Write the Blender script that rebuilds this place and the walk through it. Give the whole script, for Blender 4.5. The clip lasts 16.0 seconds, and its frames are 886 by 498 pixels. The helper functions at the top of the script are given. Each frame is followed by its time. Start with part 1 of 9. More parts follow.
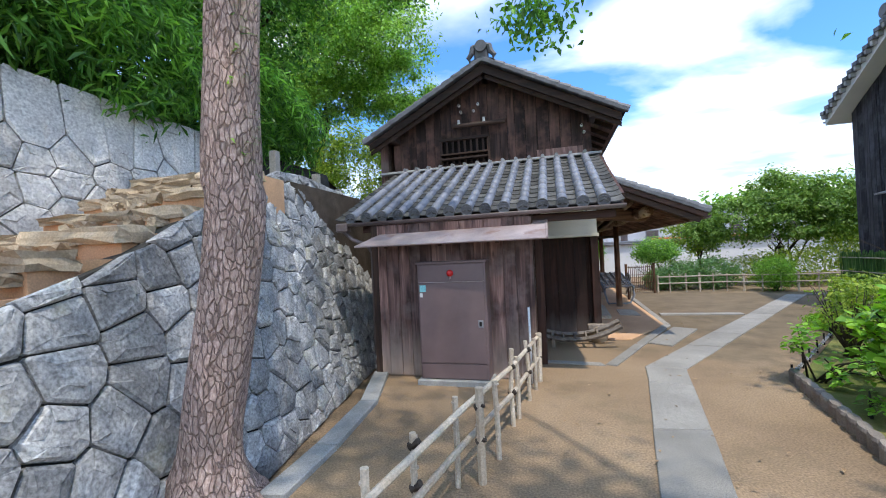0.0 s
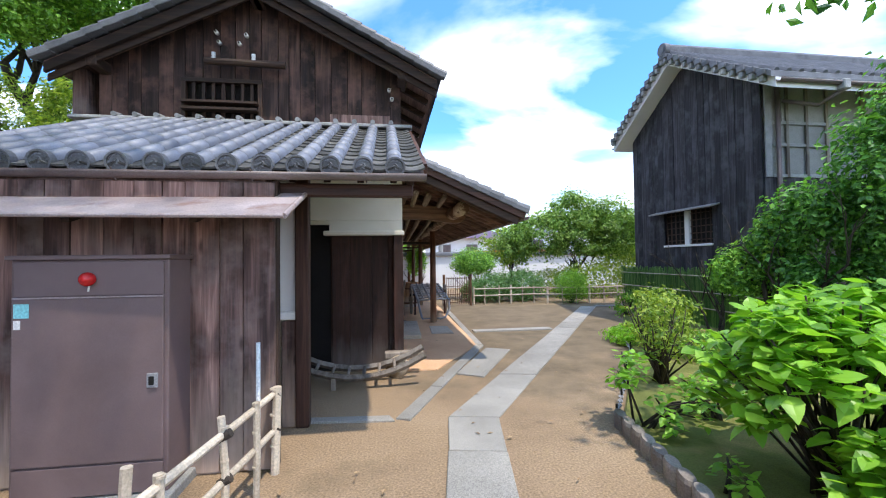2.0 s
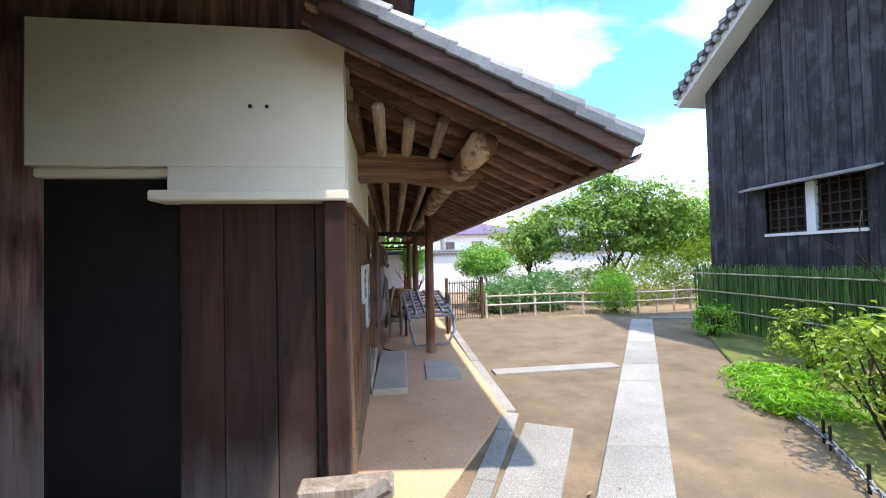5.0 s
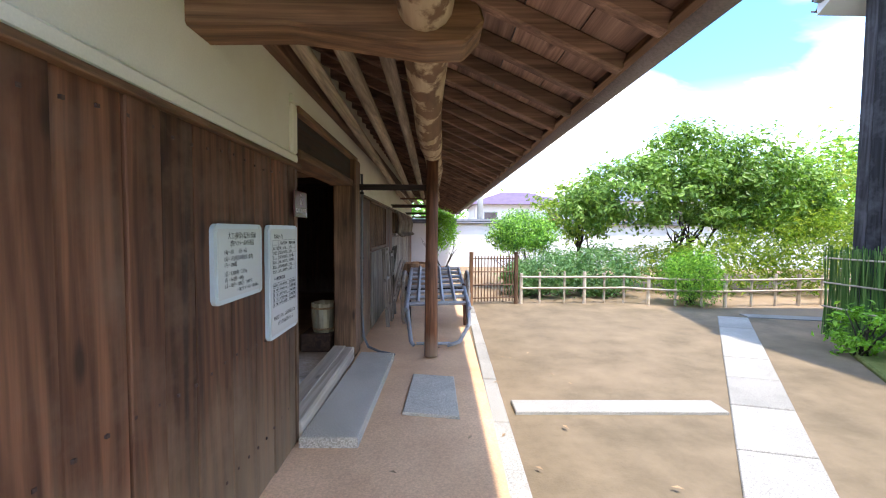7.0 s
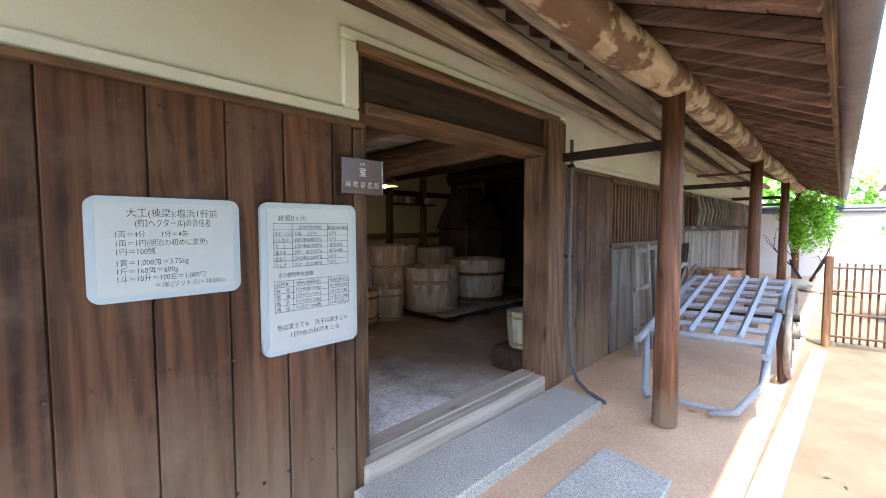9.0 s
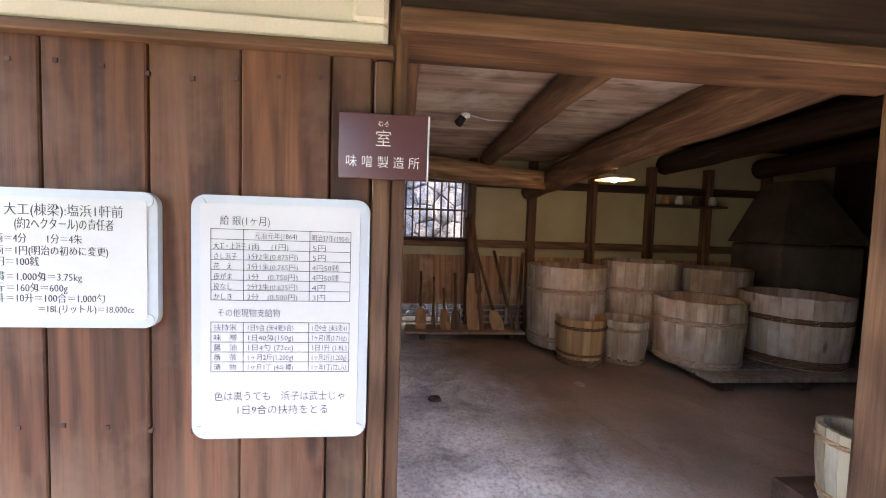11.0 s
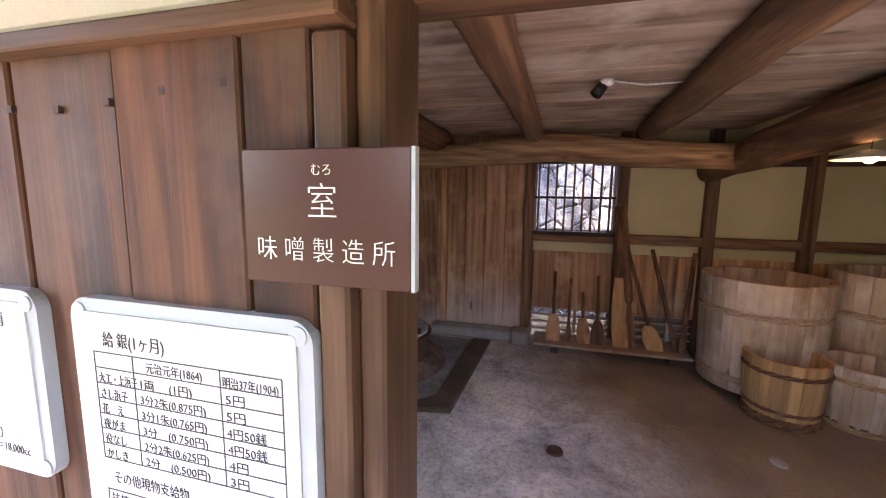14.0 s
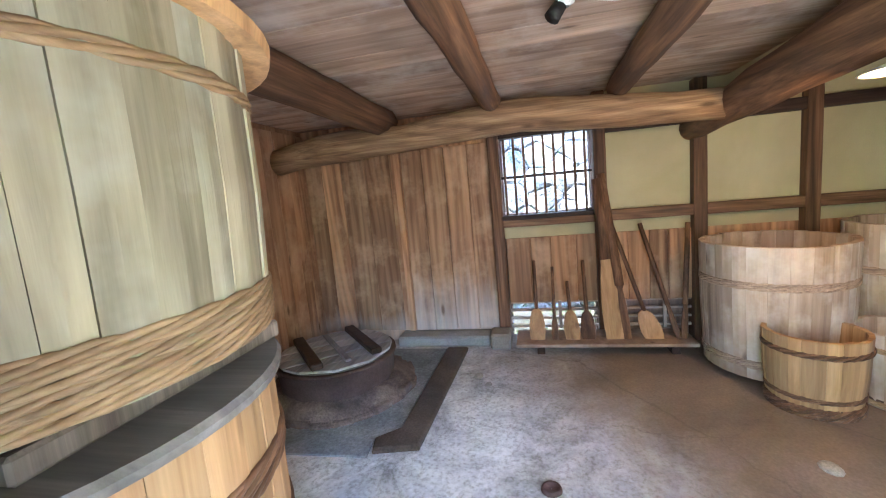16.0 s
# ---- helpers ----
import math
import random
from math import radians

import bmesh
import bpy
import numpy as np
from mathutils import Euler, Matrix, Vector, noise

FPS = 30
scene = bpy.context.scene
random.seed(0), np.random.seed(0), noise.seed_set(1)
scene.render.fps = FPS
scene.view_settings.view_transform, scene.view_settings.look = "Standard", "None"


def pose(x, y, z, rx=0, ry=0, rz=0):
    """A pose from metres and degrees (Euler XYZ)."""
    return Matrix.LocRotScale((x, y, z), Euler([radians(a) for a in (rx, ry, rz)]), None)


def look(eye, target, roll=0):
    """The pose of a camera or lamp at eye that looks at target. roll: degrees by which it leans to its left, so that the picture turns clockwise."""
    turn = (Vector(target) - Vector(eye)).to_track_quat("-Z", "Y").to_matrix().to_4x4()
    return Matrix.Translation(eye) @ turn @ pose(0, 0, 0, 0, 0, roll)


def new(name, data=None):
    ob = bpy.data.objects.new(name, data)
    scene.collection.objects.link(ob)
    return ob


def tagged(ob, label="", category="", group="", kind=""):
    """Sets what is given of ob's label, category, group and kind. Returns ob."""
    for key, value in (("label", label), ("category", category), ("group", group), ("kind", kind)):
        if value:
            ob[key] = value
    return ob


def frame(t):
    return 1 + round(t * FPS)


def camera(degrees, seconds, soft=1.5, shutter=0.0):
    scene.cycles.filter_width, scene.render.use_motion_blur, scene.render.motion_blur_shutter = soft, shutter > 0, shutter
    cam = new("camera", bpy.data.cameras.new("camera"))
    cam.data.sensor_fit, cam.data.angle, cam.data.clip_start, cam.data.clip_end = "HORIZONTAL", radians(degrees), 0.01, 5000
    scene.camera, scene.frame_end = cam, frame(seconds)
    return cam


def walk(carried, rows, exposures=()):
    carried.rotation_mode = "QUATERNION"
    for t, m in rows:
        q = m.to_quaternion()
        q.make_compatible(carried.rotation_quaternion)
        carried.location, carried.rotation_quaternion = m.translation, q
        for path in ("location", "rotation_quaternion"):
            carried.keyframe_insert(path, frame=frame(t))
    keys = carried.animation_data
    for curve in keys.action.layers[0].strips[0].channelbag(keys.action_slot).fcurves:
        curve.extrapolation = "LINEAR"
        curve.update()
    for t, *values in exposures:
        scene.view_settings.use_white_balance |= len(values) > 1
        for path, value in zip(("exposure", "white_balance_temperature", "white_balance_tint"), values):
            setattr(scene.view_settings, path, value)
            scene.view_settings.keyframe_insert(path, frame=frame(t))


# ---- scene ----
cam = camera(95.0, 16.0, 1.1)
PATH = [
    (0, (-0.353, -1.474, 1.826), (-0.877, 0.456, 1.85), -2.7),
    (0.5, (-0.143, -0.893, 1.792), (-0.357, 1.096, 1.798), -2.0),
    (1, (-0.001, -0.301, 1.733), (0.037, 1.698, 1.746), -1.1),
    (1.5, (0.12, 0.317, 1.693), (0.32, 2.307, 1.724), -0.7),
    (2, (0.263, 0.906, 1.661), (0.537, 2.886, 1.712), -0.7),
    (2.5, (0.377, 1.495, 1.666), (0.681, 3.47, 1.735), -0.8),
    (3, (0.541, 2.081, 1.677), (0.833, 4.058, 1.758), -0.8),
    (3.5, (0.629, 2.67, 1.663), (0.895, 4.65, 1.758), -0.8),
    (3.7, (0.644, 2.896, 1.643), (0.903, 4.877, 1.74), -0.9),
    (5.8, (1.0, 5.295, 1.651), (1.28, 7.276, 1.633), -1.9),
    (6, (1.077, 5.514, 1.611), (1.379, 7.49, 1.575), -1.7),
    (6.5, (1.286, 6.049, 1.587), (1.57, 8.027, 1.502), -0.5),
    (7, (1.512, 6.527, 1.58), (1.542, 8.525, 1.486), 0.5),
    (7.5, (1.745, 6.992, 1.552), (1.412, 8.962, 1.447), 0.9),
    (8, (1.97, 7.425, 1.519), (1.22, 9.277, 1.414), 0.2),
    (8.5, (2.185, 7.809, 1.52), (1.076, 9.47, 1.407), -0.0),
    (9, (2.334, 8.208, 1.493), (0.935, 9.633, 1.381), -0.1),
    (9.5, (2.346, 8.577, 1.5), (0.713, 9.725, 1.377), 0.4),
    (10, (2.246, 8.967, 1.497), (0.43, 9.798, 1.387), 0.8),
    (10.2, (2.159, 9.1, 1.497), (0.291, 9.807, 1.392), 0.9),
    (12.3, (1.112, 9.731, 1.764), (-0.817, 9.242, 1.569), 3.6),
    (12.5, (1.08, 9.726, 1.806), (-0.829, 9.165, 1.596), 3.7),
    (13, (1.046, 9.716, 1.823), (-0.826, 9.061, 1.57), 3.2),
    (13.5, (1.044, 9.719, 1.813), (-0.831, 9.073, 1.553), 2.5),
    (14, (1.018, 9.732, 1.786), (-0.891, 9.204, 1.513), 0.7),
    (14.5, (0.91, 9.88, 1.667), (-1.046, 9.606, 1.358), -0.7),
    (15, (0.731, 10.011, 1.609), (-1.233, 10.005, 1.228), -0.2),
    (15.5, (0.5, 9.885, 1.609), (-1.467, 9.75, 1.273), -2.9),
    (16, (0.368, 9.797, 1.646), (-1.563, 9.348, 1.381), -5.2),
]
EXPOSURES = [(0.0, 1.65, 6650, 11), (1.0, 1.8, 6650, 11), (2.0, 2.0, 6650, 12), (3.5, 2.3, 6550, 13), (6.0, 2.8, 6700, 14), (7.5, 3.0, 6650, 14), (8.2, 3.3, 6550, 14), (9.0, 3.8, 6550, 14), (10.0, 4.4, 7000, 18), (12.3, 4.75, 7100, 34), (14.0, 5.05, 7000, 32), (14.6, 5.65, 6400, 16), (15.0, 6.25, 6000, 9), (15.5, 6.5, 6000, 9), (16.0, 6.62, 5800, 8)]
walk(cam, [(t, look(eye, target, roll)) for t, eye, target, roll in PATH], EXPOSURES)
# ---------------------------------------------------------------- world, sun, exposure
SUN_DIR = Vector((0.23, -0.30, 1.0)).normalized()

world = bpy.data.worlds.new("world")
scene.world = world
world.use_nodes = True
wn, wl = world.node_tree.nodes, world.node_tree.links
wn.clear()
w_out = wn.new("ShaderNodeOutputWorld")
w_bg = wn.new("ShaderNodeBackground")
w_sky = wn.new("ShaderNodeTexSky")
w_sky.sky_type = "NISHITA"
w_sky.sun_disc = False
w_sky.sun_elevation = math.asin(SUN_DIR.z)
w_sky.sun_rotation = math.atan2(SUN_DIR.x, SUN_DIR.y)
w_sky.air_density, w_sky.dust_density, w_sky.ozone_density = 1.0, 0.6, 2.5
w_tc = wn.new("ShaderNodeTexCoord")
w_sep = wn.new("ShaderNodeSeparateXYZ")
wl.new(w_tc.outputs["Generated"], w_sep.inputs[0])
# clouds lie on a flat layer: direction divided by its height
w_h = wn.new("ShaderNodeMath"); w_h.operation = "ADD"; w_h.inputs[1].default_value = 0.16
wl.new(w_sep.outputs["Z"], w_h.inputs[0])
w_hm = wn.new("ShaderNodeMath"); w_hm.operation = "MAXIMUM"; w_hm.inputs[1].default_value = 0.05
wl.new(w_h.outputs[0], w_hm.inputs[0])
w_dx = wn.new("ShaderNodeMath"); w_dx.operation = "DIVIDE"
w_dy = wn.new("ShaderNodeMath"); w_dy.operation = "DIVIDE"
wl.new(w_sep.outputs["X"], w_dx.inputs[0]); wl.new(w_hm.outputs[0], w_dx.inputs[1])
wl.new(w_sep.outputs["Y"], w_dy.inputs[0]); wl.new(w_hm.outputs[0], w_dy.inputs[1])
w_cmb = wn.new("ShaderNodeCombineXYZ")
wl.new(w_dx.outputs[0], w_cmb.inputs[0]); wl.new(w_dy.outputs[0], w_cmb.inputs[1])
w_map = wn.new("ShaderNodeMapping")
w_map.inputs["Rotation"].default_value = (0, 0, radians(28))
w_map.inputs["Scale"].default_value = (0.75, 1.15, 1.0)
w_map.inputs["Location"].default_value = (3.7, 1.15, 0)
wl.new(w_cmb.outputs[0], w_map.inputs[0])
w_no = wn.new("ShaderNodeTexNoise")
w_no.inputs["Scale"].default_value = 1.15
w_no.inputs["Detail"].default_value = 9.0
w_no.inputs["Roughness"].default_value = 0.5
w_no.inputs["Distortion"].default_value = 0.35
wl.new(w_map.outputs[0], w_no.inputs["Vector"])
w_cr = wn.new("ShaderNodeValToRGB")
w_cr.color_ramp.elements[0].position = 0.45
w_cr.color_ramp.elements[0].color = (0, 0, 0, 1)
w_cr.color_ramp.elements[1].position = 0.68
w_cr.color_ramp.elements[1].color = (1, 1, 1, 1)
wl.new(w_no.outputs["Fac"], w_cr.inputs[0])
# towards the horizon the cloud closes up
w_hz = wn.new("ShaderNodeMapRange")
w_hz.inputs["From Min"].default_value, w_hz.inputs["From Max"].default_value = 0.08, 0.30
w_hz.inputs["To Min"].default_value, w_hz.inputs["To Max"].default_value = 0.75, 0.0
wl.new(w_sep.outputs["Z"], w_hz.inputs["Value"])
w_max = wn.new("ShaderNodeMath"); w_max.operation = "MAXIMUM"
wl.new(w_cr.outputs["Color"], w_max.inputs[0]); wl.new(w_hz.outputs[0], w_max.inputs[1])
# shaded bellies of the clouds
w_n2 = wn.new("ShaderNodeTexNoise")
w_n2.inputs["Scale"].default_value = 2.3
w_n2.inputs["Detail"].default_value = 5.0
wl.new(w_map.outputs[0], w_n2.inputs["Vector"])
w_c2 = wn.new("ShaderNodeValToRGB")
w_c2.color_ramp.elements[0].position, w_c2.color_ramp.elements[0].color = 0.36, (3.6, 4.2, 5.2, 1)
w_c2.color_ramp.elements[1].position, w_c2.color_ramp.elements[1].color = 0.64, (10.2, 10.2, 10.3, 1)
wl.new(w_n2.outputs["Fac"], w_c2.inputs[0])
w_sat = wn.new("ShaderNodeMixRGB"); w_sat.blend_type = "MULTIPLY"; w_sat.inputs[0].default_value = 1.0
w_sat.inputs[2].default_value = (0.42, 0.78, 1.12, 1)
wl.new(w_sky.outputs[0], w_sat.inputs[1])
w_mix = wn.new("ShaderNodeMixRGB")
wl.new(w_max.outputs[0], w_mix.inputs[0])
wl.new(w_sat.outputs[0], w_mix.inputs[1]); wl.new(w_c2.outputs[0], w_mix.inputs[2])
wl.new(w_mix.outputs[0], w_bg.inputs["Color"])
w_bg.inputs["Strength"].default_value = 0.10
wl.new(w_bg.outputs[0], w_out.inputs["Surface"])

sun = new("sun", bpy.data.lights.new("sun", "SUN"))
sun.data.energy, sun.data.angle, sun.data.color = 1.15, radians(1.2), (1.0, 0.95, 0.86)
sun.matrix_world = look((0, 0, 30), Vector((0, 0, 30)) - SUN_DIR)
# added fill lamp in the doorway, on top of the sky light entering
door_fill = new("doorway_fill", bpy.data.lights.new("doorway_fill", "AREA"))
door_fill.data.shape, door_fill.data.size, door_fill.data.size_y = "RECTANGLE", 1.75, 1.85
door_fill.data.energy, door_fill.data.color = 0.45, (0.92, 0.96, 1.0)
door_fill.matrix_world = look((0.27, 10.38, 1.14), (-2.0, 10.38, 1.0))


# ---------------------------------------------------------------- materials
def mat_base(name):
    m = bpy.data.materials.new(name)
    m.use_nodes = True
    nt = m.node_tree
    b = nt.nodes["Principled BSDF"]
    return m, nt.nodes, nt.links, b


def ramp(nodes, links, source, stops):
    r = nodes.new("ShaderNodeValToRGB")
    e = r.color_ramp.elements
    e[0].position, e[0].color = stops[0][0], (*stops[0][1], 1)
    e[1].position, e[1].color = stops[-1][0], (*stops[-1][1], 1)
    for p, c in stops[1:-1]:
        x = e.new(p)
        x.color = (*c, 1)
    links.new(source, r.inputs[0])
    return r.outputs["Color"]


def coords(nodes, links, scale, jitter=0.0):
    """Object coordinates, stretched; each piece is shifted by its own random number."""
    tc = nodes.new("ShaderNodeTexCoord")
    mp = nodes.new("ShaderNodeMapping")
    mp.inputs["Scale"].default_value = scale
    links.new(tc.outputs["Object"], mp.inputs[0])
    if jitter:
        oi = nodes.new("ShaderNodeObjectInfo")
        mu = nodes.new("ShaderNodeMath"); mu.operation = "MULTIPLY"; mu.inputs[1].default_value = jitter
        links.new(oi.outputs["Random"], mu.inputs[0])
        cb = nodes.new("ShaderNodeCombineXYZ")
        for k in range(3):
            links.new(mu.outputs[0], cb.inputs[k])
        links.new(cb.outputs[0], mp.inputs["Location"])
    return mp.outputs[0]


def noise_tex(nodes, links, vec, scale, detail=4.0, rough=0.55, dist=0.0):
    n = nodes.new("ShaderNodeTexNoise")
    n.inputs["Scale"].default_value, n.inputs["Detail"].default_value = scale, detail
    n.inputs["Roughness"].default_value, n.inputs["Distortion"].default_value = rough, dist
    links.new(vec, n.inputs["Vector"])
    return n.outputs["Fac"]


def mixc(nodes, links, fac, a, b, mode="MIX"):
    m = nodes.new("ShaderNodeMixRGB")
    m.blend_type = mode
    for sock, v in ((m.inputs[0], fac), (m.inputs[1], a), (m.inputs[2], b)):
        if isinstance(v, (int, float)):
            sock.default_value = v
        elif isinstance(v, tuple):
            sock.default_value = (*v, 1)
        else:
            links.new(v, sock)
    return m.outputs[0]


def bump(nodes, links, height, b, strength=0.4, distance=0.01, prev=None):
    bp = nodes.new("ShaderNodeBump")
    bp.inputs["Strength"].default_value, bp.inputs["Distance"].default_value = strength, distance
    links.new(height, bp.inputs["Height"])
    if prev:
        links.new(prev, bp.inputs["Normal"])
    links.new(bp.outputs[0], b.inputs["Normal"])
    return bp.outputs[0]


def scalar_map(nodes, links, src, a, b_, c, d):
    m = nodes.new("ShaderNodeMapRange")
    for k, v in (("From Min", a), ("From Max", b_), ("To Min", c), ("To Max", d)):
        m.inputs[k].default_value = v
    links.new(src, m.inputs["Value"])
    return m.outputs[0]


def wood(name, axis, dark, mid, light, rough=0.75, grain=1.0, weather=None, knots=True, vary=0.35, foot=None, streak=0.8, figure=0.0):
    """Wood whose grain runs along the object's x, y or z axis. weather: colour of the greyed patches."""
    m, n, l, b = mat_base(name)
    sc = [14.0 * grain] * 3
    sc["xyz".index(axis)] = 0.9 * grain
    v = coords(n, l, tuple(sc), 37.0)
    g1 = noise_tex(n, l, v, 1.0, 6.0, 0.6, 0.9)
    sc2 = [95.0 * grain] * 3
    sc2["xyz".index(axis)] = 2.2 * grain
    v2 = coords(n, l, tuple(sc2), 11.0)
    g2 = noise_tex(n, l, v2, 1.0, 3.0, 0.6)
    col = ramp(n, l, g1, [(0.28, dark), (0.5, mid), (0.74, light)])
    fine = ramp(n, l, g2, [(0.3, (0.62, 0.62, 0.62)), (0.65, (1.12, 1.1, 1.08))])
    col = mixc(n, l, streak, col, fine, "MULTIPLY")
    if figure:      # wavy cathedral grain
        sc3 = [5.0] * 3
        sc3["xyz".index(axis)] = 0.8
        wv = n.new("ShaderNodeTexWave")
        wv.wave_type, wv.bands_direction = "RINGS", axis.upper()
        wv.inputs["Scale"].default_value, wv.inputs["Distortion"].default_value = 0.9, 9.0
        wv.inputs["Detail"].default_value, wv.inputs["Detail Scale"].default_value = 3.0, 0.7
        l.new(coords(n, l, tuple(sc3), 29.0), wv.inputs["Vector"])
        col = mixc(n, l, figure, col, ramp(n, l, wv.outputs["Fac"], [(0.05, (0.40, 0.36, 0.34)), (0.45, (1.0, 1.0, 1.0)), (1.0, (1.25, 1.22, 1.2))]), "MULTIPLY")
    oi = n.new("ShaderNodeObjectInfo")
    tone = ramp(n, l, oi.outputs["Random"], [(0.0, (1 - vary, 1 - vary, 1 - vary)), (0.5, (1.0, 0.98, 0.96)), (1.0, (1 + vary, 1 + vary * 0.85, 1 + vary * 0.7))])
    col = mixc(n, l, 1.0, col, tone, "MULTIPLY")
    ge = n.new("ShaderNodeNewGeometry")
    col = mixc(n, l, 1.0, col, ramp(n, l, ge.outputs["Random Per Island"], [(0.0, (0.78, 0.78, 0.80)), (1.0, (1.2, 1.18, 1.15))]), "MULTIPLY")
    if weather:
        vb = coords(n, l, (1.3, 1.3, 1.3), 5.0)
        w1 = noise_tex(n, l, vb, 1.6, 5.0, 0.65)
        f = scalar_map(n, l, w1, 0.48, 0.72, 0.0, 0.75)
        col = mixc(n, l, f, col, weather)
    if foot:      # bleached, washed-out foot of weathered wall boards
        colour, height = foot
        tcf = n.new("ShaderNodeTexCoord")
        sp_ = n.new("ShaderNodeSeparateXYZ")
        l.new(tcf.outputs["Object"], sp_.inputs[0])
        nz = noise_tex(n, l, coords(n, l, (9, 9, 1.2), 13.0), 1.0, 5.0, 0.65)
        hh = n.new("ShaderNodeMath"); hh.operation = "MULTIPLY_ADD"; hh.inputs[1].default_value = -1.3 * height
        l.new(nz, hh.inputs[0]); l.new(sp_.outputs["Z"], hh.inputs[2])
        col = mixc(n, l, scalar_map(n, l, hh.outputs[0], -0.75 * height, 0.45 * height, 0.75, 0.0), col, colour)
    if knots:
        sck = [5.0] * 3
        sck["xyz".index(axis)] = 1.6
        vk = coords(n, l, tuple(sck), 23.0)
        vo = n.new("ShaderNodeTexVoronoi")
        vo.inputs["Scale"].default_value = 1.0
        l.new(vk, vo.inputs["Vector"])
        kf = scalar_map(n, l, vo.outputs["Distance"], 0.05, 0.13, 0.75, 0.0)
        col = mixc(n, l, kf, col, tuple(c * 0.5 for c in dark))
    l.new(col, b.inputs["Base Color"])
    b.inputs["Roughness"].default_value = rough
    l.new(scalar_map(n, l, g1, 0.3, 0.7, rough - 0.1, min(1.0, rough + 0.12)), b.inputs["Roughness"])
    b.inputs["Specular IOR Level"].default_value = 0.3
    h = mixc(n, l, 0.5, g1, g2)
    bump(n, l, h, b, 0.45, 0.006)
    return m


def rough_mat(name, stops, scale=3.0, fine=60.0, rough=0.85, bump_s=0.4, bump_d=0.01, vary=0.0, metal=0.0, spec=0.3, blotch=None, detail=6.0, fine_mul=(0.75, 1.2)):
    """A mottled mineral, earth, paint or metal surface: large patches, fine grain and relief."""
    m, n, l, b = mat_base(name)
    v = coords(n, l, (1, 1, 1), 19.0 if vary else 0.0)
    g1 = noise_tex(n, l, v, scale, detail, 0.6, 0.3)
    g2 = noise_tex(n, l, v, fine, 3.0, 0.6)
    col = ramp(n, l, g1, stops)
    a, c = fine_mul
    col = mixc(n, l, 1.0, col, ramp(n, l, g2, [(0.3, (a, a, a)), (0.7, (c, c, c))]), "MULTIPLY")
    if vary:
        oi = n.new("ShaderNodeObjectInfo")
        col = mixc(n, l, 1.0, col, ramp(n, l, oi.outputs["Random"], [(0.0, (1 - vary,) * 3), (1.0, (1 + vary,) * 3)]), "MULTIPLY")
    if blotch:
        colour, bscale, lo, hi = blotch
        f = scalar_map(n, l, noise_tex(n, l, v, bscale, 5.0, 0.65), lo, hi, 0.0, 0.85)
        col = mixc(n, l, f, col, colour)
    l.new(col, b.inputs["Base Color"])
    b.inputs["Roughness"].default_value = rough
    b.inputs["Metallic"].default_value = metal
    b.inputs["Specular IOR Level"].default_value = spec
    h = mixc(n, l, 0.35, g1, g2)
    bump(n, l, h, b, bump_s, bump_d)
    return m


def leaf_mat(name, dark, mid, light, gloss=0.45, trans=0.35):
    m, n, l, b = mat_base(name)
    g = n.new("ShaderNodeNewGeometry")
    col = ramp(n, l, g.outputs["Random Per Island"], [(0.0, dark), (0.5, mid), (1.0, light)])
    l.new(col, b.inputs["Base Color"])
    b.inputs["Roughness"].default_value = gloss
    b.inputs["Specular IOR Level"].default_value = 0.35
    tr = n.new("ShaderNodeBsdfTranslucent")
    l.new(mixc(n, l, 1.0, col, (1.5, 1.6, 0.7), "MULTIPLY"), tr.inputs["Color"])
    mx = n.new("ShaderNodeMixShader")
    mx.inputs[0].default_value = trans
    l.new(b.outputs[0], mx.inputs[1]); l.new(tr.outputs[0], mx.inputs[2])
    l.new(mx.outputs[0], n["Material Output"].inputs["Surface"])
    return m


M = {}
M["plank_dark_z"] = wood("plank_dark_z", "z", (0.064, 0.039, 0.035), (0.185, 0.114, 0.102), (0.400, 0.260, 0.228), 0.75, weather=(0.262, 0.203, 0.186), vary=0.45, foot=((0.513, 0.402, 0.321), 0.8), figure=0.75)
M["plank_gable"] = wood("plank_gable", "z", (0.020, 0.013, 0.012), (0.058, 0.036, 0.031), (0.145, 0.088, 0.073), 0.75, weather=(0.190, 0.098, 0.074), vary=0.5, figure=0.75)
M["rafter_wood"] = wood("rafter_wood", "x", (0.060, 0.036, 0.028), (0.160, 0.096, 0.073), (0.300, 0.190, 0.145), 0.7, vary=0.35)
M["arm_wood"] = wood("arm_wood", "x", (0.130, 0.066, 0.034), (0.270, 0.150, 0.082), (0.420, 0.260, 0.150), 0.6, vary=0.15, figure=0.5)
# dark brown door boards, deepened by the shade of recess and far bay
M["plank_shaded"] = wood("plank_shaded", "z", (0.012, 0.005, 0.004), (0.032, 0.014, 0.009), (0.066, 0.030, 0.023), 0.7, weather=(0.054, 0.032, 0.027), vary=0.3, foot=((0.170, 0.145, 0.130), 0.45))
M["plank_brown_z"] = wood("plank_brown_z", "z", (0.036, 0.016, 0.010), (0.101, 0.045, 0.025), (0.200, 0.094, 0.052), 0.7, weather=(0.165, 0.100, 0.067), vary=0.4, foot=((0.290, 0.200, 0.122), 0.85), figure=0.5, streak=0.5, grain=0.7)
M["plank_black_z"] = wood("plank_black_z", "z", (0.017, 0.017, 0.018), (0.037, 0.037, 0.046), (0.080, 0.080, 0.098), 0.8, weather=(0.108, 0.108, 0.120), knots=False, vary=0.5, figure=0.40)
M["plank_grey_z"] = wood("plank_grey_z", "z", (0.10, 0.08, 0.065), (0.21, 0.18, 0.15), (0.33, 0.29, 0.25), 0.8, weather=(0.30, 0.27, 0.23))
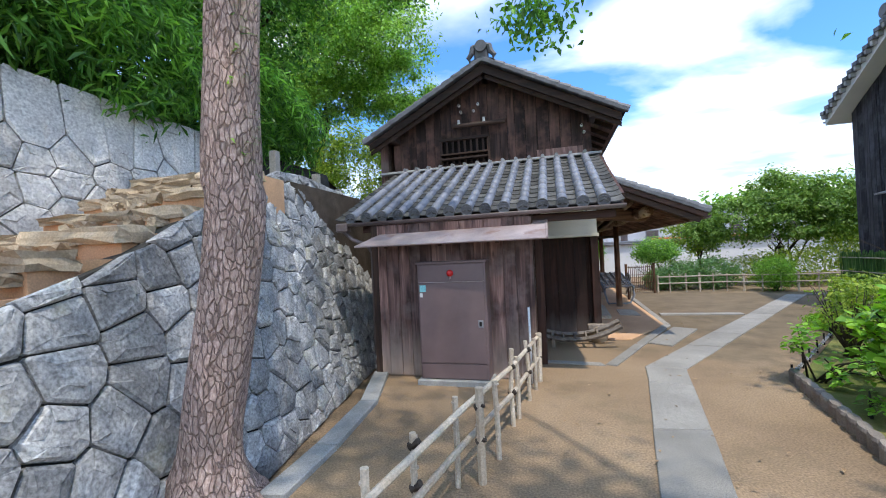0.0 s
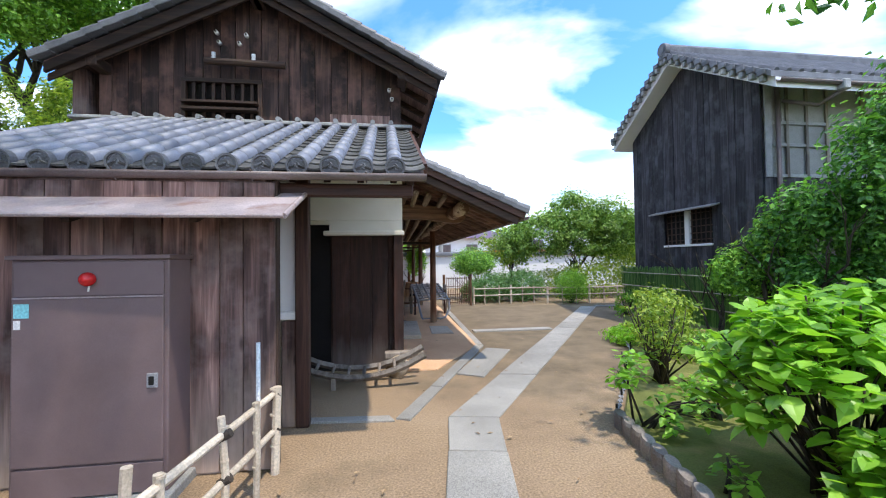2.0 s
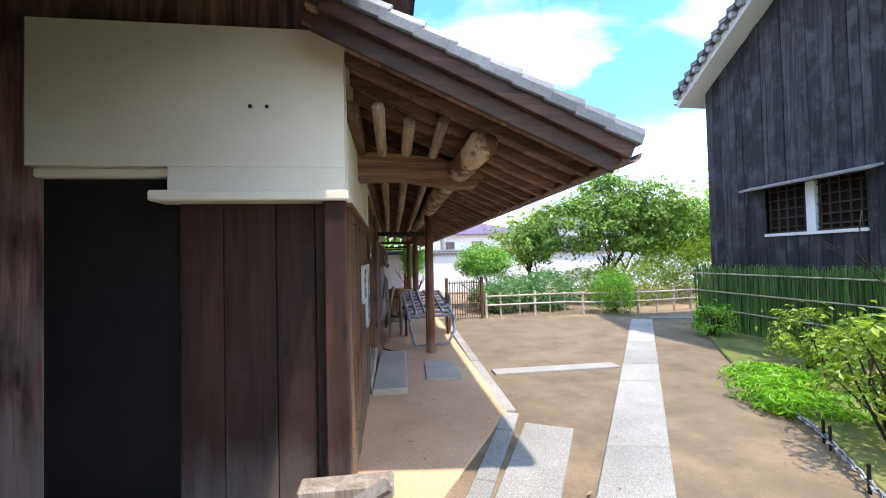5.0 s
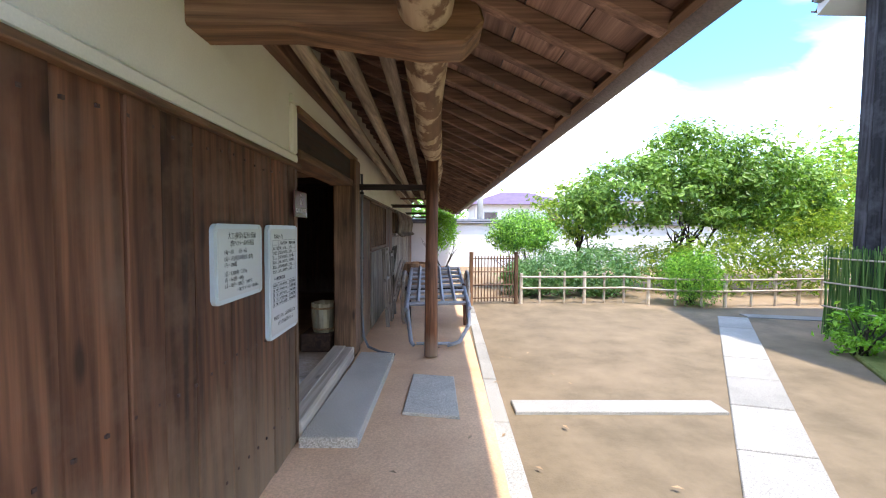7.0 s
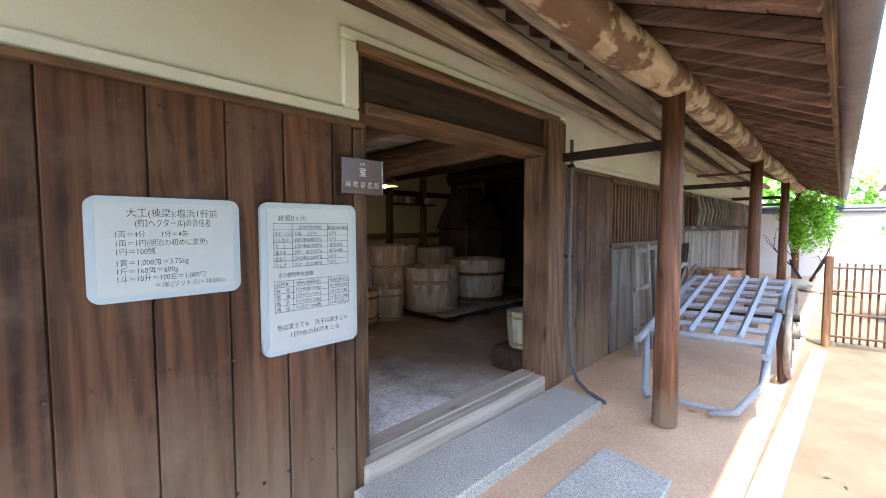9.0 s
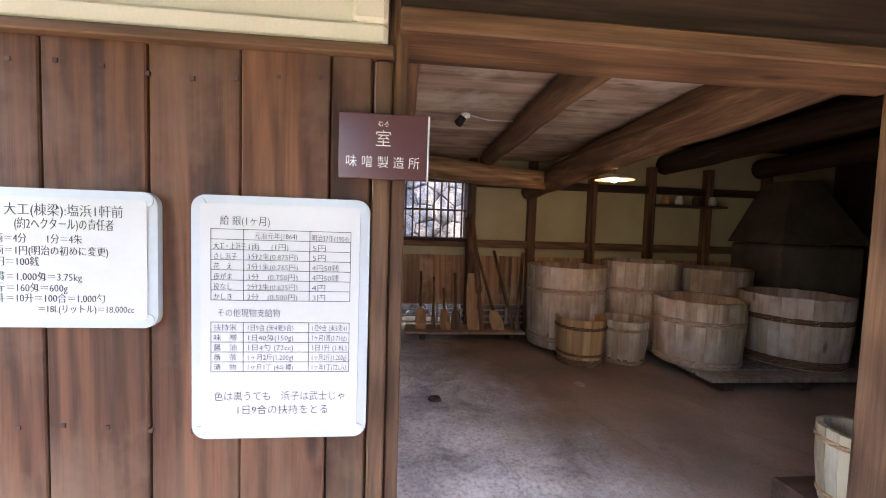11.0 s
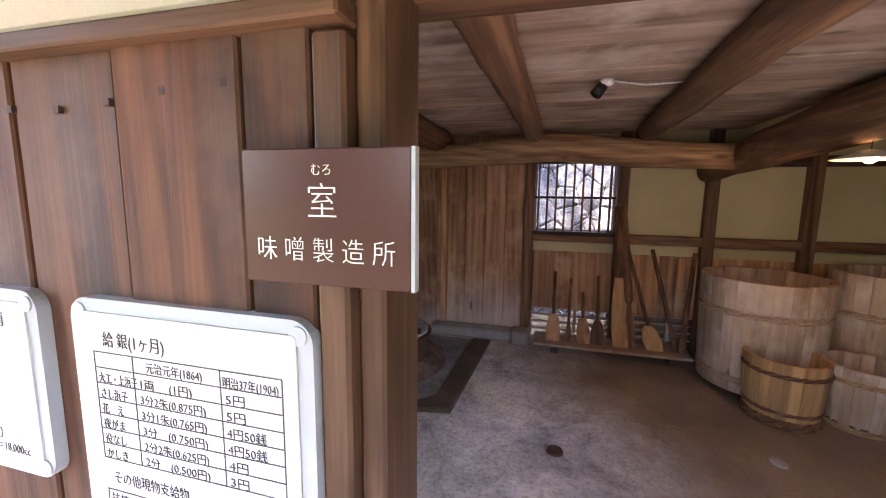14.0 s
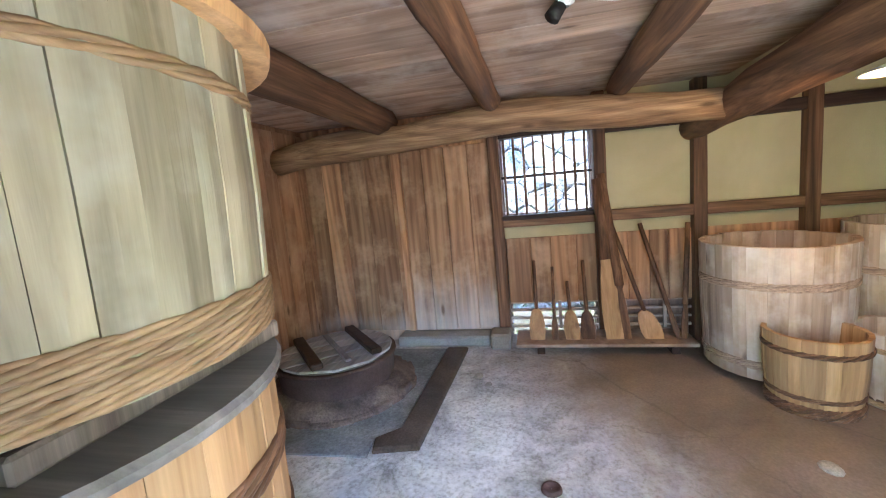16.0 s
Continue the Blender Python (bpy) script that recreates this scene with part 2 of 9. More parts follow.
for ax in "xyz":
    M["beam_dark_" + ax] = wood("beam_dark_" + ax, ax, (0.016, 0.010, 0.008), (0.045, 0.027, 0.020), (0.095, 0.058, 0.042), 0.65, vary=0.3)
    M["beam_brown_" + ax] = wood("beam_brown_" + ax, ax, (0.058, 0.031, 0.018), (0.146, 0.081, 0.046), (0.263, 0.152, 0.087), 0.65, vary=0.25, figure=0.4)
    M["beam_red_" + ax] = wood("beam_red_" + ax, ax, (0.030, 0.015, 0.012), (0.074, 0.036, 0.027), (0.135, 0.071, 0.051), 0.6, vary=0.25)
    M["log_pale_" + ax] = wood("log_pale_" + ax, ax, (0.160, 0.092, 0.049), (0.354, 0.225, 0.128), (0.562, 0.404, 0.244), 0.7, vary=0.2, figure=0.3)
pm_, pn, pl_, pb_ = mat_base("log_peeled")
pv = coords(pn, pl_, (9, 1.4, 9), 0.0)
pf = scalar_map(pn, pl_, noise_tex(pn, pl_, coords(pn, pl_, (5, 3.2, 5)), 1.0, 6.0, 0.6), 0.47, 0.53, 0.0, 1.0)
pc = mixc(pn, pl_, pf, ramp(pn, pl_, noise_tex(pn, pl_, pv, 1.0, 5.0), [(0.3, (0.10, 0.05, 0.025)), (0.7, (0.23, 0.125, 0.065))]), ramp(pn, pl_, noise_tex(pn, pl_, pv, 2.0, 5.0), [(0.3, (0.36, 0.25, 0.15)), (0.7, (0.58, 0.46, 0.31))]))
pl_.new(pc, pb_.inputs["Base Color"])
pb_.inputs["Roughness"].default_value = 0.75
bump(pn, pl_, pf, pb_, 0.5, 0.006)
M["log_peeled"] = pm_
M["ceil_board"] = wood("ceil_board", "y", (0.230, 0.155, 0.109), (0.414, 0.305, 0.230), (0.598, 0.483, 0.391), 0.8, weather=(0.690, 0.609, 0.529), vary=0.22, grain=0.6, streak=0.35, figure=0.25)
M["roof_board"] = wood("roof_board", "y", (0.13, 0.080, 0.064), (0.28, 0.175, 0.140), (0.42, 0.285, 0.232), 0.8, vary=0.35)
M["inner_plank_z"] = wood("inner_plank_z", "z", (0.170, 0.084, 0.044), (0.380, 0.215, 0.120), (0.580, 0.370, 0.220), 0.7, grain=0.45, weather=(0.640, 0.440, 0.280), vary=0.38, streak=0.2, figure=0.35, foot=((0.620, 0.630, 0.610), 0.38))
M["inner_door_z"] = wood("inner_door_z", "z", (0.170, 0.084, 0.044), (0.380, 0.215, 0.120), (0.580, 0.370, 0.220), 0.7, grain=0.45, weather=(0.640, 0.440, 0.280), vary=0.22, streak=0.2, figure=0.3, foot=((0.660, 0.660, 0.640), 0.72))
M["stave_pale"] = wood("stave_pale", "z", (0.180, 0.155, 0.095), (0.330, 0.300, 0.205), (0.450, 0.410, 0.290), 0.65, grain=0.7, weather=(0.430, 0.425, 0.345), vary=0.28, streak=0.3, figure=0.25)
M["stave_tan"] = wood("stave_tan", "z", (0.255, 0.144, 0.065), (0.425, 0.264, 0.130), (0.561, 0.384, 0.209), 0.6, grain=0.7, vary=0.2, streak=0.35)
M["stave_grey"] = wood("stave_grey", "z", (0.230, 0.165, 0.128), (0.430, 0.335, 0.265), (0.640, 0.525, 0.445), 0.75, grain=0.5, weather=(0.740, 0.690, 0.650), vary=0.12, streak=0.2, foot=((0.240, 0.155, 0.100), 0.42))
M["cover_grey"] = wood("cover_grey", "y", (0.10, 0.095, 0.09), (0.19, 0.18, 0.17), (0.30, 0.29, 0.275), 0.7, grain=0.6, knots=False, streak=0.4)
M["hoop"] = wood("hoop", "x", (0.176, 0.109, 0.059), (0.322, 0.217, 0.117), (0.468, 0.345, 0.206), 0.65, grain=1.3, knots=False, vary=0.2, streak=0.4)
M["hoop_dark"] = wood("hoop_dark", "x", (0.069, 0.034, 0.019), (0.147, 0.079, 0.044), (0.253, 0.147, 0.084), 0.65, grain=1.3, knots=False, streak=0.4)
M["pole_grey"] = wood("pole_grey", "y", (0.120, 0.092, 0.068), (0.260, 0.210, 0.160), (0.420, 0.350, 0.275), 0.75, vary=0.2, figure=0.2)
M["sill_wood"] = wood("sill_wood", "y", (0.300, 0.235, 0.175), (0.460, 0.380, 0.295), (0.600, 0.520, 0.420), 0.75, grain=0.7, vary=0.1, streak=0.4)
M["lid_grey"] = wood("lid_grey", "x", (0.160, 0.160, 0.170), (0.300, 0.300, 0.320), (0.460, 0.460, 0.480), 0.7, grain=0.6, knots=False, vary=0.25, streak=0.3)
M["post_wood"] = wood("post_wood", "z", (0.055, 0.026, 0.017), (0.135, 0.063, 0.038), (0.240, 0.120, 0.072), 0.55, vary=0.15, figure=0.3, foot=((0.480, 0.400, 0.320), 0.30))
M["hoop_pale"] = wood("hoop_pale", "x", (0.250, 0.170, 0.125), (0.430, 0.315, 0.235), (0.600, 0.470, 0.370), 0.7, grain=1.3, knots=False, vary=0.2, streak=0.35)
M["plaster_cream"] = rough_mat("plaster_cream", [(0.3, (0.660, 0.612, 0.495)), (0.7, (0.760, 0.724, 0.616))], 1.2, 120, 0.9, 0.12, 0.002, fine_mul=(0.95, 1.03))
M["plaster_white"] = rough_mat("plaster_white", [(0.3, (0.72, 0.73, 0.74)), (0.7, (0.82, 0.82, 0.81))], 1.0, 120, 0.9, 0.1, 0.002, fine_mul=(0.96, 1.03))
M["plaster_grey"] = rough_mat("plaster_grey", [(0.3, (0.30, 0.295, 0.235)), (0.7, (0.46, 0.45, 0.37))], 1.6, 90, 0.9, 0.2, 0.003)
M["plaster_inner"] = rough_mat("plaster_inner", [(0.3, (0.42, 0.37, 0.22)), (0.7, (0.55, 0.49, 0.31))], 1.2, 120, 0.9, 0.15, 0.002, fine_mul=(0.93, 1.05))
M["sand"] = rough_mat("sand", [(0.25, (0.186, 0.126, 0.076)), (0.5, (0.288, 0.200, 0.121)), (0.75, (0.372, 0.270, 0.172))], 0.55, 55, 0.95, 0.8, 0.016, blotch=((0.107, 0.086, 0.051), 0.45, 0.52, 0.74), detail=9.0, fine_mul=(0.6, 1.35))
sm = M["sand"]
sn, sl_ = sm.node_tree.nodes, sm.node_tree.links
sb = sn["Principled BSDF"]
scol = sb.inputs["Base Color"].links[0].from_socket
# large first patch tones down sunlight on the far yard; others are damp earth
for (cx_, cy_, rx_, ry_, dk_) in ((4.0, 11.3, 5.0, 6.4, 0.9), (3.1, 8.9, 1.35, 1.6, 0.85), (5.3, 9.4, 1.1, 3.2, 0.8), (2.4, 6.3, 0.7, 1.0, 0.7)):
    tcn = sn.new("ShaderNodeTexCoord")
    mpn = sn.new("ShaderNodeMapping")
    mpn.inputs["Scale"].default_value = (1 / rx_, 1 / ry_, 0)
    mpn.inputs["Location"].default_value = (-cx_ / rx_, -cy_ / ry_, 0)
    sl_.new(tcn.outputs["Object"], mpn.inputs[0])
    ln = sn.new("ShaderNodeVectorMath"); ln.operation = "LENGTH"
    sl_.new(mpn.outputs[0], ln.inputs[0])
    nn = noise_tex(sn, sl_, tcn.outputs["Object"], 1.7, 6.0, 0.65)
    ad = sn.new("ShaderNodeMath"); ad.operation = "ADD"
    sl_.new(ln.outputs["Value"], ad.inputs[0]); sl_.new(nn, ad.inputs[1])
    ff = scalar_map(sn, sl_, ad.outputs[0], 1.05, 1.6, dk_, 0.0)
    scol = mixc(sn, sl_, ff, scol, ramp(sn, sl_, nn, [(0.3, (0.112, 0.085, 0.051)), (0.7, (0.210, 0.156, 0.098))]))
sl_.new(scol, sb.inputs["Base Color"])
M["tataki"] = rough_mat("tataki", [(0.25, (0.500, 0.290, 0.160)), (0.75, (0.720, 0.450, 0.265))], 0.9, 70, 0.95, 0.35, 0.008, fine_mul=(0.82, 1.15))
M["inner_floor"] = rough_mat("inner_floor", [(0.25, (0.120, 0.092, 0.068)), (0.5, (0.205, 0.158, 0.118)), (0.75, (0.320, 0.255, 0.195))], 1.1, 60, 0.75, 0.5, 0.010, detail=8.0, fine_mul=(0.86, 1.12))
# cool door light put into the colour by the cauldron, brown earth beyond
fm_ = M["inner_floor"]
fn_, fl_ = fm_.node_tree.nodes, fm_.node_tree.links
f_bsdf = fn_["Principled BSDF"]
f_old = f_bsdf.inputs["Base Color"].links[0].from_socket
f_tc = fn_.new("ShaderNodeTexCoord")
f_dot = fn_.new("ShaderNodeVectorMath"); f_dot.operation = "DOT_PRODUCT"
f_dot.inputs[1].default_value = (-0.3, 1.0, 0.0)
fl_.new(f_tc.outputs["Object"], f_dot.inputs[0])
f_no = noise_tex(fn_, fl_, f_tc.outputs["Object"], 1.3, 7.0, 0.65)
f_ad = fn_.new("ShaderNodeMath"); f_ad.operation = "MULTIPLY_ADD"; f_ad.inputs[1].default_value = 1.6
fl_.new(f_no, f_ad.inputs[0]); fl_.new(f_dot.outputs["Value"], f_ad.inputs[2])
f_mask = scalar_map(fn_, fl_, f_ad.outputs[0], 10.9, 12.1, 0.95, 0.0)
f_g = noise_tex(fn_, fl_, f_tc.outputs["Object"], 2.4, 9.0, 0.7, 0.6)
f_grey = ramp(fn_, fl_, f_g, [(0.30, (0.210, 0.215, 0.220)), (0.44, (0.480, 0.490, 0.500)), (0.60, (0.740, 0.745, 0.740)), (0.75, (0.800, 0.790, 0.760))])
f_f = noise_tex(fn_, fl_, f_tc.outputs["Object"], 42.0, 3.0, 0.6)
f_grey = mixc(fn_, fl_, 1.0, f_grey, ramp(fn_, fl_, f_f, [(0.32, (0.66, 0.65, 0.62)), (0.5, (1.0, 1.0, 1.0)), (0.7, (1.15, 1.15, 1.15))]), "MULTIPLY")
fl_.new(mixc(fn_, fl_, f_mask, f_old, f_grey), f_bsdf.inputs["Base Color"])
# hair cracks wander over the whole floor
f_vo = fn_.new("ShaderNodeTexVoronoi"); f_vo.feature = "DISTANCE_TO_EDGE"; f_vo.inputs["Scale"].default_value = 0.75
f_wv = fn_.new("ShaderNodeVectorMath"); f_wv.operation = "MULTIPLY_ADD"; f_wv.inputs[1].default_value = (0.5, 0.5, 0.0)
fl_.new(noise_tex(fn_, fl_, f_tc.outputs["Object"], 2.2, 6.0, 0.7), f_wv.inputs[0]); fl_.new(f_tc.outputs["Object"], f_wv.inputs[2])
fl_.new(f_wv.outputs[0], f_vo.inputs["Vector"])
f_base = f_bsdf.inputs["Base Color"].links[0].from_socket
fl_.new(mixc(fn_, fl_, scalar_map(fn_, fl_, f_vo.outputs["Distance"], 0.0, 0.007, 0.32, 0.0), f_base, (0.06, 0.055, 0.05)), f_bsdf.inputs["Base Color"])
M["granite"] = rough_mat("granite", [(0.3, (0.250, 0.236, 0.208)), (0.7, (0.355, 0.332, 0.292))], 1.5, 110, 0.85, 0.35, 0.004, vary=0.14, fine_mul=(0.5, 1.35))
M["granite_grey"] = rough_mat("granite_grey", [(0.3, (0.450, 0.390, 0.310)), (0.7, (0.650, 0.565, 0.455))], 1.5, 105, 0.85, 0.35, 0.004, vary=0.1, fine_mul=(0.42, 1.4))
M["wall_stone"] = rough_mat("wall_stone", [(0.25, (0.150, 0.154, 0.158)), (0.5, (0.350, 0.348, 0.343)), (0.78, (0.700, 0.680, 0.640))], 2.6, 38, 0.92, 0.7, 0.03, vary=0.28, detail=9.0, fine_mul=(0.5, 1.4), blotch=((0.366, 0.336, 0.182), 1.3, 0.60, 0.78))
M["wall_stone_pale"] = rough_mat("wall_stone_pale", [(0.25, (0.300, 0.300, 0.300)), (0.5, (0.520, 0.510, 0.495)), (0.78, (0.760, 0.735, 0.690))], 1.6, 30, 0.92, 0.6, 0.02, vary=0.2, detail=9.0, fine_mul=(0.6, 1.3))
M["hearth_grey"] = rough_mat("hearth_grey", [(0.28, (0.105, 0.115, 0.120)), (0.5, (0.225, 0.240, 0.245)), (0.74, (0.400, 0.410, 0.405))], 2.4, 55, 0.85, 0.5, 0.012, detail=9.0, fine_mul=(0.7, 1.25))
M["hearth_clay"] = rough_mat("hearth_clay", [(0.28, (0.060, 0.045, 0.040)), (0.5, (0.150, 0.110, 0.090)), (0.75, (0.290, 0.220, 0.170))], 6.0, 55, 0.95, 0.9, 0.03, detail=9.0)
M["joint"] = rough_mat("joint", [(0.3, (0.030, 0.028, 0.024)), (0.7, (0.07, 0.066, 0.058))], 3.0, 40, 1.0, 0.5, 0.01)
M["step_stone"] = rough_mat("step_stone", [(0.25, (0.293, 0.213, 0.130)), (0.75, (0.562, 0.460, 0.334))], 2.0, 45, 0.92, 0.6, 0.02, vary=0.2)
M["concrete"] = rough_mat("concrete", [(0.3, (0.24, 0.24, 0.225)), (0.7, (0.37, 0.365, 0.345))], 2.0, 80, 0.9, 0.4, 0.005, vary=0.12)
M["tile"] = rough_mat("tile", [(0.3, (0.075, 0.078, 0.085)), (0.7, (0.165, 0.170, 0.182))], 3.0, 70, 0.55, 0.2, 0.003, vary=0.22, spec=0.5)
# sky sheen on the covers and shade in the valleys, put into two colours
M["tile_cover"] = rough_mat("tile_cover", [(0.3, (0.125, 0.135, 0.165)), (0.7, (0.215, 0.228, 0.265))], 2.2, 80, 0.5, 0.15, 0.002, vary=0.10, spec=0.5, fine_mul=(0.85, 1.12))
M["tile_pan"] = rough_mat("tile_pan", [(0.3, (0.045, 0.044, 0.042)), (0.7, (0.125, 0.122, 0.112))], 5.0, 60, 0.7, 0.3, 0.004, vary=0.4, fine_mul=(0.65, 1.3))
M["tile_pale"] = rough_mat("tile_pale", [(0.3, (0.24, 0.24, 0.24)), (0.7, (0.42, 0.42, 0.41))], 4.0, 70, 0.75, 0.3, 0.004, vary=0.25)
M["steel_brown"] = rough_mat("steel_brown", [(0.3, (0.145, 0.098, 0.094)), (0.7, (0.205, 0.143, 0.140))], 1.5, 140, 0.42, 0.05, 0.001, spec=0.5, fine_mul=(0.92, 1.06))
M["sheet_metal"] = rough_mat("sheet_metal", [(0.3, (0.284, 0.214, 0.203)), (0.7, (0.547, 0.457, 0.446))], 1.4, 90, 0.5, 0.1, 0.003, metal=0.25, spec=0.5, blotch=((0.244, 0.133, 0.102), 2.5, 0.56, 0.7))
M["gutter"] = rough_mat("gutter", [(0.3, (0.101, 0.075, 0.072)), (0.7, (0.186, 0.144, 0.135))], 2.0, 90, 0.5, 0.08, 0.002, spec=0.5)
M["grey_paint"] = rough_mat("grey_paint", [(0.3, (0.259, 0.259, 0.272)), (0.7, (0.346, 0.343, 0.354))], 3.0, 80, 0.6, 0.15, 0.002)
M["rubber_grey"] = rough_mat("rubber_grey", [(0.3, (0.10, 0.10, 0.105)), (0.7, (0.16, 0.16, 0.165))], 3.0, 80, 0.5, 0.05, 0.001)
M["black_iron"] = rough_mat("black_iron", [(0.3, (0.012, 0.012, 0.012)), (0.7, (0.035, 0.032, 0.03))], 4.0, 90, 0.6, 0.2, 0.002, metal=0.4)
M["rust_iron"] = rough_mat("rust_iron", [(0.3, (0.05, 0.028, 0.022)), (0.7, (0.11, 0.07, 0.06))], 3.0, 70, 0.75, 0.4, 0.004, metal=0.2)
M["bamboo"] = rough_mat("bamboo", [(0.3, (0.388, 0.309, 0.225)), (0.7, (0.610, 0.528, 0.419))], 2.5, 60, 0.55, 0.15, 0.002, vary=0.2)
M["bark"] = rough_mat("bark", [(0.3, (0.085, 0.052, 0.038)), (0.5, (0.17, 0.115, 0.09)), (0.75, (0.31, 0.24, 0.20))], 6.0, 50, 0.95, 0.9, 0.03, detail=8.0, vary=0.15)
M["bark_dark"] = rough_mat("bark_dark", [(0.3, (0.025, 0.02, 0.016)), (0.7, (0.085, 0.066, 0.052))], 8.0, 60, 0.95, 0.9, 0.02)
M["moss"] = rough_mat("moss", [(0.28, (0.075, 0.090, 0.022)), (0.5, (0.150, 0.165, 0.042)), (0.72, (0.300, 0.235, 0.100))], 1.4, 90, 1.0, 0.9, 0.02, detail=9.0)
M["soil_dark"] = rough_mat("soil_dark", [(0.3, (0.06, 0.045, 0.032)), (0.7, (0.13, 0.10, 0.075))], 3.0, 60, 1.0, 0.8, 0.02)
M["board_white"] = rough_mat("board_white", [(0.3, (0.500, 0.520, 0.525)), (0.7, (0.550, 0.565, 0.565))], 1.0, 60, 0.25, 0.02, 0.0005, spec=0.5, fine_mul=(0.99, 1.01))
M["board_rim"] = rough_mat("board_rim", [(0.3, (0.40, 0.46, 0.49)), (0.7, (0.45, 0.51, 0.54))], 1.0, 60, 0.35, 0.02, 0.0005, spec=0.5, fine_mul=(0.98, 1.02))
M["ink"] = rough_mat("ink", [(0.3, (0.032, 0.032, 0.036)), (0.7, (0.048, 0.048, 0.052))], 2.0, 60, 0.6, 0.0, 0.001)
M["sign_brown"] = rough_mat("sign_brown", [(0.3, (0.080, 0.034, 0.034)), (0.7, (0.10, 0.044, 0.042))], 1.0, 90, 0.22, 0.01, 0.0004, spec=0.35, fine_mul=(0.97, 1.03))
M["letter_white"] = rough_mat("letter_white", [(0.3, (0.78, 0.77, 0.74)), (0.7, (0.85, 0.84, 0.82))], 2.0, 60, 0.5, 0.0, 0.001)
M["white_plastic"] = rough_mat("white_plastic", [(0.3, (0.70, 0.70, 0.68)), (0.7, (0.80, 0.80, 0.78))], 2.0, 60, 0.4, 0.0, 0.001)
M["red_lamp"] = rough_mat("red_lamp", [(0.3, (0.55, 0.010, 0.012)), (0.7, (0.68, 0.016, 0.016))], 2.0, 60, 0.2, 0.0, 0.001, spec=0.6)
M["sticker_cyan"] = rough_mat("sticker_cyan", [(0.3, (0.22, 0.62, 0.66)), (0.7, (0.28, 0.68, 0.72))], 2.0, 60, 0.5, 0.0, 0.001)
# near-black in place of the unlit depth in holes, openings and behind boards
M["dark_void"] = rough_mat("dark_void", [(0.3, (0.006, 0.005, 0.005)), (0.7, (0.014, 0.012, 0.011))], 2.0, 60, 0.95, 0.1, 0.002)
M["leaf_mid"] = leaf_mat("leaf_mid", (0.063, 0.168, 0.033), (0.160, 0.349, 0.061), (0.380, 0.615, 0.111))
M["leaf_dark"] = leaf_mat("leaf_dark", (0.036, 0.110, 0.026), (0.088, 0.242, 0.048), (0.220, 0.476, 0.091))
M["leaf_yellow"] = leaf_mat("leaf_yellow", (0.085, 0.165, 0.022), (0.205, 0.315, 0.044), (0.400, 0.470, 0.075))
M["leaf_bright"] = leaf_mat("leaf_bright", (0.101, 0.237, 0.019), (0.203, 0.429, 0.039), (0.350, 0.604, 0.078), 0.4)
M["leaf_blue"] = leaf_mat("leaf_blue", (0.070, 0.154, 0.063), (0.140, 0.266, 0.112), (0.238, 0.392, 0.182))
M["hedge_green"] = leaf_mat("hedge_green", (0.052, 0.135, 0.031), (0.104, 0.229, 0.052), (0.208, 0.354, 0.094), 0.6, 0.15)

M["leaf_camphor"] = leaf_mat("leaf_camphor", (0.094, 0.218, 0.031), (0.203, 0.390, 0.062), (0.406, 0.624, 0.125))
M["leaf_plum"] = leaf_mat("leaf_plum", (0.070, 0.150, 0.028), (0.165, 0.285, 0.058), (0.310, 0.450, 0.115), 0.45)
M["edging"] = rough_mat("edging", [(0.3, (0.180, 0.150, 0.126)), (0.7, (0.300, 0.258, 0.222))], 3.0, 70, 0.9, 0.3, 0.004, vary=0.15)
M["roof_purple"] = rough_mat("roof_purple", [(0.3, (0.10, 0.065, 0.10)), (0.7, (0.15, 0.10, 0.15))], 2.0, 20, 0.6, 0.2, 0.01)
M["orange_cloth"] = rough_mat("orange_cloth", [(0.3, (0.65, 0.13, 0.03)), (0.7, (0.75, 0.18, 0.05))], 2.0, 20, 0.7, 0.1, 0.01)
kp, kn, kl, kb = mat_base("bark_plate")
kv = coords(kn, kl, (27, 27, 9.5))
kd = noise_tex(kn, kl, coords(kn, kl, (7, 7, 5)), 1.0, 4.0)
kadd = kn.new("ShaderNodeVectorMath"); kadd.operation = "MULTIPLY_ADD"
kadd.inputs[1].default_value = (1.6, 1.6, 1.6)
kl.new(kd, kadd.inputs[0]); kl.new(kv, kadd.inputs[2])
kvo = kn.new("ShaderNodeTexVoronoi"); kvo.feature = "DISTANCE_TO_EDGE"; kvo.inputs["Scale"].default_value = 1.0
kl.new(kadd.outputs[0], kvo.inputs["Vector"])
kvc = kn.new("ShaderNodeTexVoronoi"); kvc.inputs["Scale"].default_value = 1.0
kl.new(kadd.outputs[0], kvc.inputs["Vector"])
kfac = scalar_map(kn, kl, kvo.outputs["Distance"], 0.0, 0.11, 0.3, 1.0)
kg = noise_tex(kn, kl, kv, 2.5, 6.0, 0.65)
kcol = ramp(kn, kl, kg, [(0.3, (0.26, 0.175, 0.145)), (0.5, (0.45, 0.33, 0.285)), (0.72, (0.68, 0.56, 0.49))])
kcol = mixc(kn, kl, 0.5, kcol, ramp(kn, kl, kvc.outputs["Color"], [(0.2, (0.6, 0.55, 0.5)), (0.8, (1.35, 1.25, 1.2))]), "MULTIPLY")
kcol = mixc(kn, kl, kfac, (0.120, 0.076, 0.062), kcol)
kl.new(kcol, kb.inputs["Base Color"])
kb.inputs["Roughness"].default_value = 0.95
bump(kn, kl, mixc(kn, kl, 0.3, kfac, kg), kb, 0.9, 0.03)
M["bark_plate"] = kp

